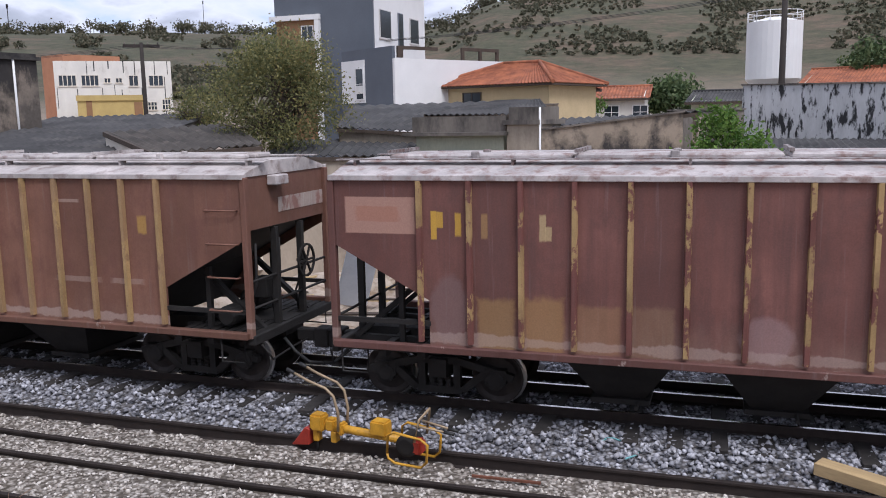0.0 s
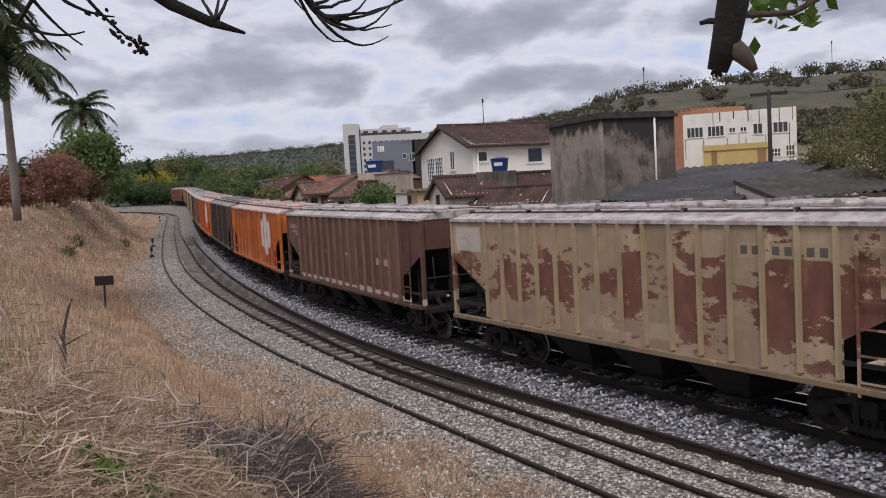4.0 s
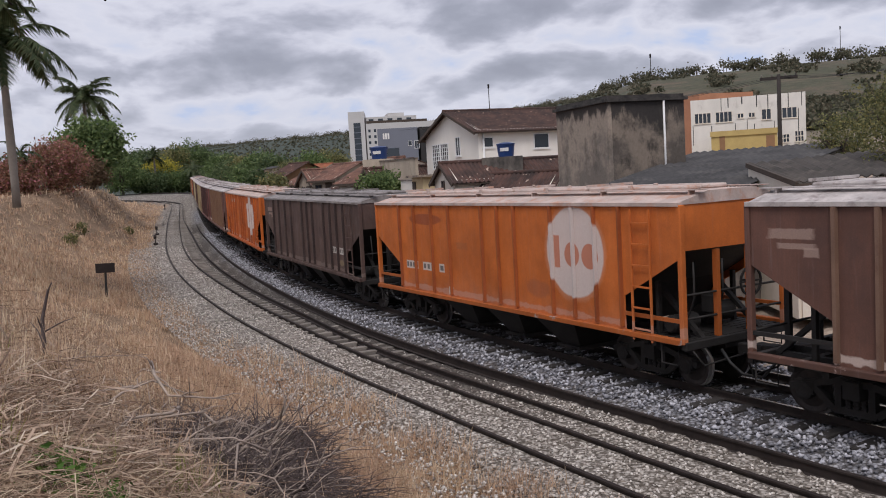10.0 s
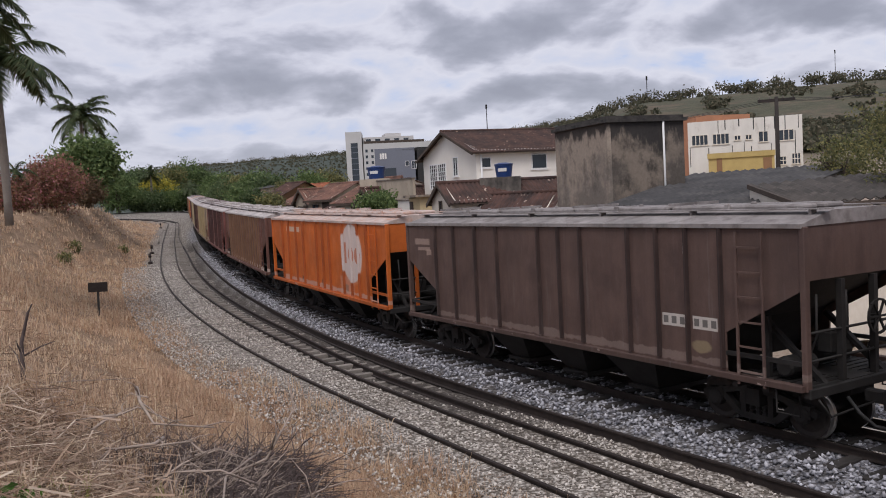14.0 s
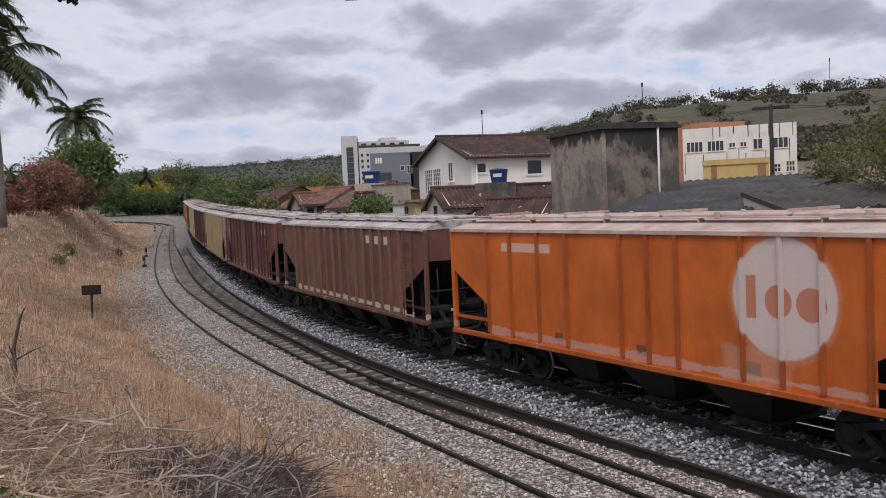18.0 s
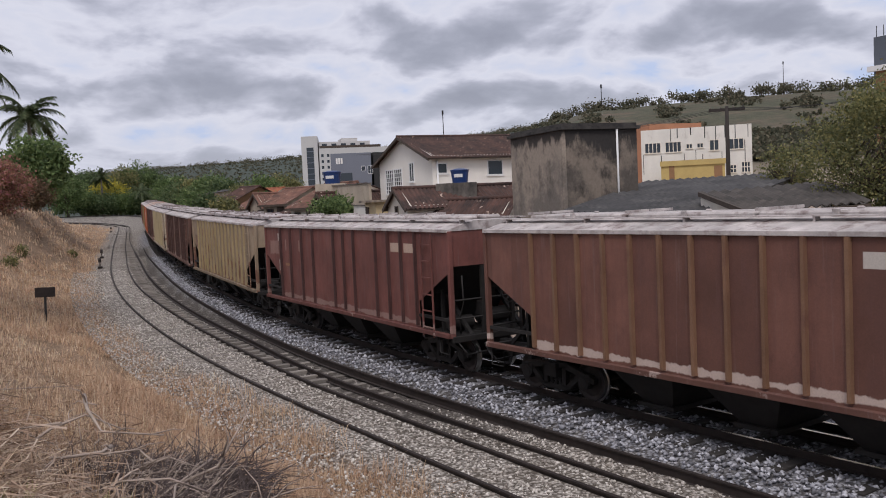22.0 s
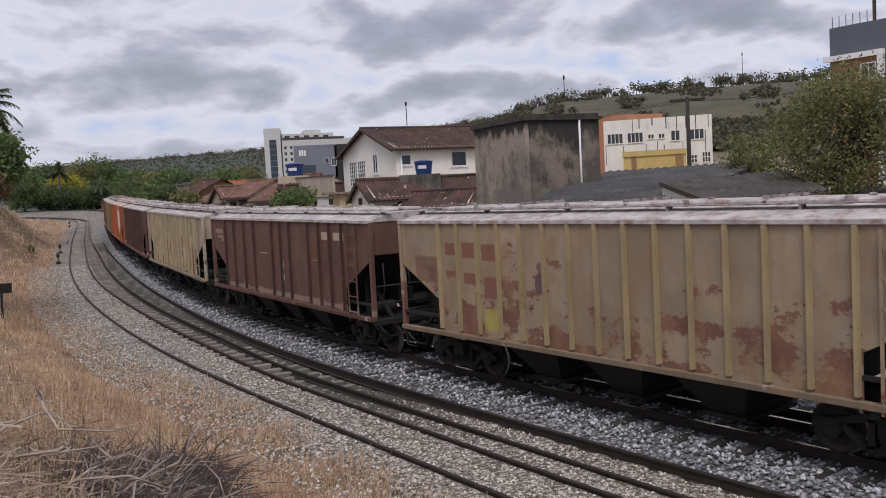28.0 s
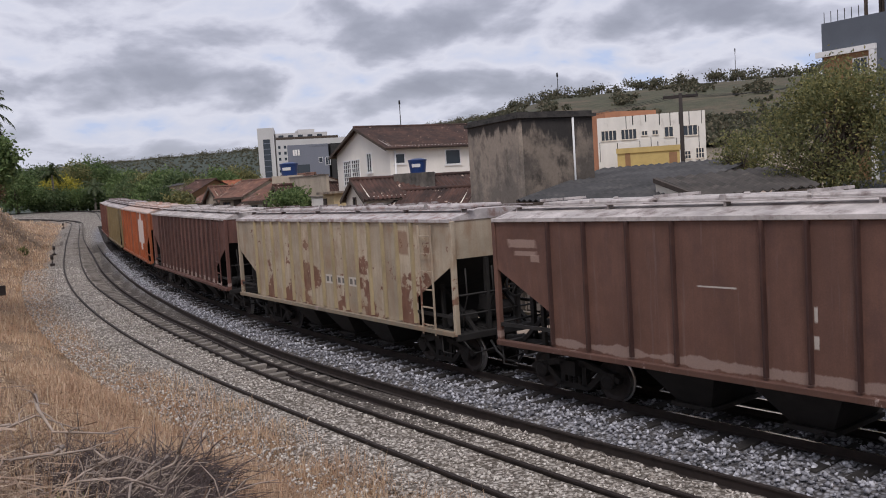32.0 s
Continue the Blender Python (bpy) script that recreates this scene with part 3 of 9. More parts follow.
def bogie_parts(parent, at):
    """A two-axle bogie: cast side frames, bolster, springs and two turning wheelsets."""
    bog = part("bogie", boxes((-0.14, 0.14, -0.85, 0.85, 0.42, 0.70)), M["under"], parent, at=at)
    for side in (-1, 1):
        y = side * 0.70
        b2 = bmesh.new()
        # arched upper bar, tension bar and columns with open windows between
        for p, q in (((-1.15, 0.44), (-0.72, 0.56)), ((-0.72, 0.56), (-0.30, 0.66)), ((-0.30, 0.66), (0.30, 0.66)), ((0.30, 0.66), (0.72, 0.56)), ((0.72, 0.56), (1.15, 0.44)),
                     ((-0.72, 0.50), (-0.36, 0.20)), ((-0.36, 0.20), (0.36, 0.20)), ((0.36, 0.20), (0.72, 0.50)), ((-0.28, 0.22), (-0.28, 0.64)), ((0.28, 0.22), (0.28, 0.64))):
            beam(b2, (p[0], y, p[1]), (q[0], y, q[1]), 0.11, 0.11)
        for ax in (-0.875, 0.875):
            lathe(b2, [(0.10, -0.10), (0.15, -0.08), (0.15, 0.06), (0.08, 0.09)], "y", 12, (ax, y, WHEEL_R))
            box(b2, ax - 0.17, ax + 0.17, y - 0.07, y + 0.07, 0.36, 0.57)
        part("side_frame", b2, M["under"], bog)
        for sx in (-0.13, 0.0, 0.13):
            b3 = bmesh.new()
            lathe(b3, [(0.045, 0.24), (0.055, 0.27), (0.042, 0.30), (0.055, 0.33), (0.042, 0.36), (0.055, 0.39), (0.045, 0.42)], "z", 8, (sx, y, 0))
            part("spring", b3, M["under"], bog)
    for ax in (-0.875, 0.875):
        b4 = bmesh.new()
        tube(b4, [(0, -0.75, 0), (0, 0.75, 0)], 0.07, 10)
        for side in (-1, 1):
            y = side * 0.53
            lathe(b4, [(0.12, side * -0.04), (0.13, side * 0.05), (0.30, side * 0.03), (0.36, side * 0.05), (WHEEL_R, side * 0.05), (WHEEL_R + 0.002, side * -0.035), (WHEEL_R + 0.03, side * -0.045), (WHEEL_R + 0.03, side * -0.075), (0.34, side * -0.07), (0.28, side * -0.03)], "y", 28, (0, y, 0))
        for f in b4.faces:
            c = f.calc_center_median()
            r = math.hypot(c.x, c.z)
            f.material_index = 1 if r > WHEEL_R - 0.015 else 0
        w = part("wheelset", b4, [M["wheel"], M["wheel_rim"]], bog, at=pose(ax, 0, WHEEL_R))
    return bog


def make_wagon(ribs, grips=False):
    """One covered hopper, its rail tops at z = 0, its near side towards -y, its leading end towards +x."""
    P = M["under"]
    w = thing("hopper_wagon", category="railway wagon", group="wagons of the freight train")
    parts_painted = []
    half = 0.033 if len(ribs) < 13 else 0.042

    def pp(name, bm, label=""):
        o = part(name, bm, P, w, label)
        parts_painted.append(o)
        return o
    for side in (-1, 1):
        bm = bmesh.new()
        prism(bm, side_outline(), "y", side * WIDE, side * (WIDE - 0.02))
        pp("side_sheet", bm)
        for x in ribs:
            b2 = bmesh.new()
            y0, y1 = side * (WIDE + 0.002), side * (WIDE + 0.075)
            lo, hi = SILL + 0.10, EAVE - 0.05
            pts = [(x - half, y0), (x - half + 0.012, y1), (x + half - 0.012, y1), (x + half, y0)]
            prism(b2, pts, "z", lo, hi)
            o = part("rib", b2, P, w)
            o["rib"] = 1
            parts_painted.append(o)
        b3 = bmesh.new()
        box(b3, -HALF, HALF, side * (WIDE + 0.10), side * (WIDE - 0.03), SILL - 0.055, SILL + 0.05)
        soften(b3, 0.01)
        o = pp("side_sill", b3)
        o["sill"] = 1
        b4 = bmesh.new()
        box(b4, -HALF - 0.02, HALF + 0.02, side * (WIDE + 0.05), side * (WIDE - 0.06), EAVE - 0.05, EAVE + 0.03)
        soften(b4, 0.008)
        part("top_rail", b4, M["roof_dust"], w, "pale dusty top edge rail")
    # roof: two slopes and a flat crown
    bm = bmesh.new()
    prism(bm, [(-WIDE, EAVE + 0.02), (-0.62, EAVE + 0.20), (0.62, EAVE + 0.20), (WIDE, EAVE + 0.02), (WIDE, EAVE - 0.02), (-WIDE, EAVE - 0.02)], "x", -HALF, HALF)
    part("roof", bm, M["roof_dust"], w, "pale dusty roof")
    for side in (-1, 1):
        for k in range(4):
            x0 = -5.6 + k * 2.82
            b = bmesh.new()
            box(b, x0, x0 + 2.76, side * 0.34 - 0.25, side * 0.34 + 0.25, EAVE + 0.20, EAVE + 0.29)
            soften(b, 0.03)
            part("hatch_cover", b, M["roof_dust"], w)
            b = bmesh.new()
            beam(b, (x0 + 0.02, side * 0.34 - 0.3, EAVE + 0.325), (x0 + 0.02, side * 0.34 + 0.3, EAVE + 0.325), 0.06, 0.05)
            part("hatch_strap", b, M["roof_rail"], w)
            b = bmesh.new()
            box(b, x0 + 1.30, x0 + 1.42, side * 0.34 - 0.31, side * 0.34 - 0.25, EAVE + 0.20, EAVE + 0.33)
            soften(b, 0.02)
            part("latch", b, M["roof_rail"], w)
    # running boards
    for y in (-0.82, 0.82):
        b = bmesh.new()
        box(b, -HALF - 0.1, HALF + 0.1, y - 0.09, y + 0.09, EAVE + 0.215, EAVE + 0.232)
        rb = part("running_board", b, M["roof_rail"], w, "worn grey running board on brackets")
        for k in range(6):
            x = -HALF + 0.2 + k * (HALF - 0.2) / 2.5
            part("bracket", boxes((x - 0.02, x + 0.02, y - 0.07, y + 0.07, EAVE + 0.10, EAVE + 0.213)), M["roof_rail"], rb)
    # ends
    for e in (-1, 1):
        b = bmesh.new()
        prism(b, [(-WIDE, 2.78), (WIDE, 2.78), (WIDE, EAVE), (0.62, EAVE + 0.19), (-0.62, EAVE + 0.19), (-WIDE, EAVE)], "x", e * (HALF - 0.02), e * (HALF - 0.06))
        pp("end_wall", b)
        b = bmesh.new()
        prism(b, [(e * (HALF - 0.07), 2.84), (e * (CUT - 0.04), 2.00), (e * (CUT - 0.70), 1.15), (e * (CUT - 0.78), 1.15), (e * (CUT - 0.12), 2.04), (e * (HALF - 0.11), 2.86)], "y", -WIDE + 0.03, WIDE - 0.03)
        part("slope_sheet", b, M["under"], w, "grimy sloping hopper sheet")
        for side in (-1, 1):
            b = bmesh.new()
            box(b, e * HALF - 0.05, e * HALF + 0.05, side * (WIDE + 0.03), side * (WIDE - 0.09), SILL - 0.05, EAVE - 0.02)
            soften(b, 0.012)
            pp("corner_post", b)
            b = bmesh.new()
            box(b, e * (HALF - 0.04) - 0.05, e * (HALF - 0.04) + 0.05, side * 0.42 - 0.045, side * 0.42 + 0.045, SILL - 0.05, 2.75)
            pp("end_post", b)
            b = bmesh.new()
            beam(b, (e * (HALF - 0.1), side * 0.75, 1.12), (e * (CUT + 0.35), side * 0.75, 2.0), 0.10, 0.08)
            part("brace", b, M["under"], w)
            b = bmesh.new()
            box(b, e * (CUT + 0.55) - 0.04, e * (CUT + 0.55) + 0.04, side * 1.0 - 0.04, side * 1.0 + 0.04, 1.1, 2.15)
            part("strut", b, M["under"], w)
        b = bmesh.new()
        x0, x1 = sorted((e * (CUT - 0.1), e * (HALF + 0.02)))
        box(b, x0, x1, -0.30, 0.30, 0.90, 1.16)
        pf = part("platform", b, M["under"], w)
        for y in (-1.15, -0.72, 0.72, 1.15):
            part("joist", boxes((x0, x1, y - 0.05, y + 0.05, 1.02, 1.14)), M["under"], pf)
        for x in (e * (CUT + 0.15), e * (CUT + 0.75)):
            part("cross_beam", boxes((x - 0.06, x + 0.06, -WIDE, WIDE, 0.985, 1.125)), M["under"], pf)
        b = bmesh.new()
        box(b, e * (HALF + 0.02) - 0.06, e * (HALF + 0.02) + 0.06, -WIDE, WIDE, 1.00, 1.15)
        soften(b, 0.012)
        pp("end_beam", b)
        b = bmesh.new()
        x0, x1 = sorted((e * (HALF + 0.1), e * (PITCH / 2 - 0.06)))
        box(b, x0, x1, -0.09, 0.09, 0.78, 0.98)
        box(b, e * (PITCH / 2 - 0.14) - 0.13, e * (PITCH / 2 - 0.14) + 0.13, -0.16, 0.14, 0.70, 1.02)
        soften(b, 0.02)
        part("coupler", b, M["under"], w)
        b = bmesh.new()
        tube(b, [(e * (HALF + 0.1), -0.5, 0.92), (e * (HALF + 0.3), -0.5, 0.70), (e * (HALF + 0.5), -0.42, 0.52), (e * (PITCH / 2), -0.35, 0.50)], 0.028, 6)
        part("brake_hose", b, M["black"], w)
        b = bmesh.new()
        tube(b, [(e * (HALF + 0.14), -WIDE + 0.1, 1.0), (e * (HALF + 0.2), -WIDE + 0.3, 0.72), (e * (HALF + 0.2), -0.4, 0.76), (e * (HALF + 0.3), -0.1, 0.82)], 0.018, 6)
        part("uncoupling_lever", b, M["under"], w)
    # ladder at the leading end, on the near side, and one across
    for side, e in ((-1, 1), (1, -1)):
        if grips:
            for k in range(4):
                z = 1.55 + k * 0.52
                g = bmesh.new()
                tube(g, [(e * 5.58, side * (WIDE + 0.003), z), (e * 5.58, side * (WIDE + 0.08), z), (e * 6.12, side * (WIDE + 0.08), z), (e * 6.12, side * (WIDE + 0.003), z)], 0.016, 6)
                pp("grip", g)
            continue
        lad = bmesh.new()
        beam(lad, (e * 5.05, side * (WIDE + 0.075), SILL - 0.1), (e * 5.05, side * (WIDE + 0.075), EAVE - 0.1), 0.045, 0.03)
        L = pp("ladder", lad)
        lad = bmesh.new()
        beam(lad, (e * 5.55, side * (WIDE + 0.075), SILL - 0.1), (e * 5.55, side * (WIDE + 0.075), EAVE - 0.1), 0.045, 0.03)
        part("stile", lad, P, L)
        for k in range(6):
            b = bmesh.new()
            z = SILL + 0.12 + k * 0.40
            beam(b, (e * 5.05, side * (WIDE + 0.075), z), (e * 5.55, side * (WIDE + 0.075), z), 0.03)
            o = part("rung", b, P, L)
            parts_painted.append(o)
    # brake wheel at the leading end
    b = bmesh.new()
    for k in range(16):
        a0, a1 = k * math.pi / 8, (k + 1) * math.pi / 8
        beam(b, (HALF + 0.16, 0.25 + 0.27 * math.cos(a0), 2.1 + 0.27 * math.sin(a0)), (HALF + 0.16, 0.25 + 0.27 * math.cos(a1), 2.1 + 0.27 * math.sin(a1)), 0.035)
    for k in range(3):
        a0 = k * math.pi / 3
        beam(b, (HALF + 0.16, 0.25 - 0.27 * math.cos(a0), 2.1 - 0.27 * math.sin(a0)), (HALF + 0.16, 0.25 + 0.27 * math.cos(a0), 2.1 + 0.27 * math.sin(a0)), 0.03)
    beam(b, (HALF - 0.02, 0.25, 2.1), (HALF + 0.17, 0.25, 2.1), 0.05)
    part("brake_wheel", b, M["under"], w)
    b = bmesh.new()
    lathe(b, [(0.16, -0.42), (0.19, -0.38), (0.19, 0.38), (0.16, 0.42)], "y", 14, (5.42, 0.35, 1.42))
    part("air_tank", b, M["under"], w)
    for e in (-1, 1):
        for z in (1.55, 1.98)[:1 + (e > 0)]:
            b = bmesh.new()
            tube(b, [(e * (HALF - 0.02), -WIDE + 0.05, z), (e * (HALF - 0.02), WIDE - 0.05, z)], 0.022, 6)
            part("end_rail", b, M["under"], w)
        for side in (-1, 1):
            b = bmesh.new()
            beam(b, (e * (HALF - 0.03), side * (WIDE - 0.02), 1.52), (e * (CUT - 0.02), side * (WIDE - 0.02), 1.52), 0.05, 0.07)
            part("side_rail", b, M["under"], w)
        if e > 0:
            b = boxes(*[(min(e * (CUT + 0.1 + 0.16 * k), e * (CUT + 0.22 + 0.16 * k)), max(e * (CUT + 0.1 + 0.16 * k), e * (CUT + 0.22 + 0.16 * k)), -WIDE + 0.04, WIDE - 0.04, 1.125, 1.15) for k in range(9)])
            part("floor_grating", b, M["under"], w)
            b = bmesh.new()
            lathe(b, [(0.13, -0.34), (0.17, -0.30), (0.17, 0.30), (0.13, 0.34)], "y", 14, (e * (HALF - 0.62), -0.72, 1.36))
            part("air_reservoir", b, M["under"], w)
            b = bmesh.new()
            box(b, e * (HALF - 0.45) - 0.14, e * (HALF - 0.45) + 0.14, -0.28, 0.02, 1.50, 1.86)
            soften(b, 0.03)
            part("brake_valve", b, M["under"], w)
            for y in (-0.98, -0.25, 0.55):
                b = bmesh.new()
                tube(b, [(e * (HALF - 0.06), y, 2.55), (e * (HALF - 0.10), y + 0.05, 1.9), (e * (HALF - 0.25), y + 0.02, 1.5), (e * (HALF - 0.2), y, 1.16)], 0.02, 6)
                part("pipe", b, M["under"], w)
        for side in (-1, 1):
            st = bmesh.new()
            tube(st, [(e * (HALF - 0.10), side * (WIDE + 0.02), SILL - 0.03), (e * (HALF - 0.10), side * (WIDE + 0.02), SILL - 0.44), (e * (HALF - 0.52), side * (WIDE + 0.02), SILL - 0.44), (e * (HALF - 0.52), side * (WIDE + 0.02), SILL - 0.03)], 0.018, 6)
            part("step_iron", st, M["under"], w)
    b = boxes((-CUT, CUT, -0.28, 0.28, 0.78, 1.12))
    part("centre_sill", b, M["under"], w)
    # hopper chutes
    for x in (-2.1, 0.0, 2.1):
        b = bmesh.new()
        top, bot, zt, zb = (0.80, 1.20), (0.34, 0.66), SILL, 0.42
        vs = [b.verts.new((x + sx * a, sy * c, z)) for (a, c), z in ((top, zt), (bot, zb)) for sx, sy in ((-1, -1), (1, -1), (1, 1), (-1, 1))]
        for f in ((0, 1, 2, 3), (7, 6, 5, 4), (0, 4, 5, 1), (1, 5, 6, 2), (2, 6, 7, 3), (3, 7, 4, 0)):
            b.faces.new([vs[i] for i in f])
        bmesh.ops.recalc_face_normals(b, faces=list(b.faces))
        part("chute", b, M["under"], w)
        gate = part("gate", boxes((x - 0.42, x + 0.42, -0.74, 0.74, 0.34, 0.416)), M["under"], w)
        b = bmesh.new()
        tube(b, [(x + 0.25, -1.0, 0.38), (x + 0.25, 1.0, 0.38)], 0.03, 6)
        part("gate_shaft", b, M["under"], gate)
    for e in (-1, 1):
        bogie_parts(w, pose(e * ARM, 0, RAIL_Z))
    return w, parts_painted


def ribs_even(n, half=CUT - 0.06):
    return [-half + 2 * half * k / (n - 1) for k in range(n)]


RIBS_A = ribs_even(15)
RIBS_B = [-4.87 + 0.7354 * k for k in range(14)]
RIBS_C = [-4.69, -3.79, -2.80, -1.87, -0.28, 0.42, 1.12, 2.50, 3.24, 3.94, 4.69]
PROTO = {}


SLACK = {2: 0.30}      # this one rides further forward on its couplers


def wagon_pose(k, t):
    """Where wagon k stands at a time: both bogie pivots on the line."""
    s = -0.13 + PITCH * k - travel(t) - HALF - SLACK.get(k, 0.0)
    a, b = on_line(s - ARM, -0.5), on_line(s + ARM, -0.5)
    d = a - b
    mid = (a + b) / 2
    return pose(mid.x, mid.y, mid.z, 0, -math.degrees(math.atan2(d.z, math.hypot(d.x, d.y))), math.degrees(math.atan2(d.y, d.x)))


def rust(seed):
    return (0.075 + 0.01 * (seed % 3), 0.036, 0.026)


WHITE, PALE, INK, TAN = (0.56, 0.52, 0.47), (0.40, 0.29, 0.24), (0.05, 0.045, 0.045), (0.36, 0.24, 0.11)
RIM = (0.62, 0.60, 0.58)


def number_marks(x0, widths, z0, z1, ground, ink, gap=0.14):
    """Pale number patches with plain bars where the figures stand."""
    out = []
    x = x0
    for w in widths:
        out.append(("box", x + w / 2, (z0 + z1) / 2, w / 2, (z1 - z0) / 2, ground, 0.85, 0.10))
        if ink:
            n = max(1, int(w / 0.17))
            for k in range(n):
                cx = x + w * (k + 0.5) / n
                out.append(("box", cx, (z0 + z1) / 2, w / n * 0.32, (z1 - z0) * 0.30, ink, 0.8, 0.25))
        x += w + gap
    return out


LOGO = [("box", -5.45, 3.16, 0.44, 0.09, PALE, 0.6, 0.55), ("box", -5.36, 2.97, 0.36, 0.05, PALE, 0.6, 0.5), ("box", -5.1, 2.88, 0.14, 0.08, PALE, 0.6, 0.6)]
DISC = [("disc", 3.24, 2.62, 1.04, 1.08, (0.60, 0.34, 0.22), 0.30, 0.14), ("disc", 3.24, 2.62, 0.95, 0.97, RIM, 0.74, 0.05),
        ("box", 2.66, 2.62, 0.10, 0.36, (0.46, 0.12, 0.04), 0.8, 0.14), ("disc", 3.16, 2.57, 0.25, 0.27, (0.46, 0.12, 0.04), 0.8, 0.10), ("disc", 3.74, 2.56, 0.27, 0.27, (0.46, 0.12, 0.04), 0.8, 0.10)]
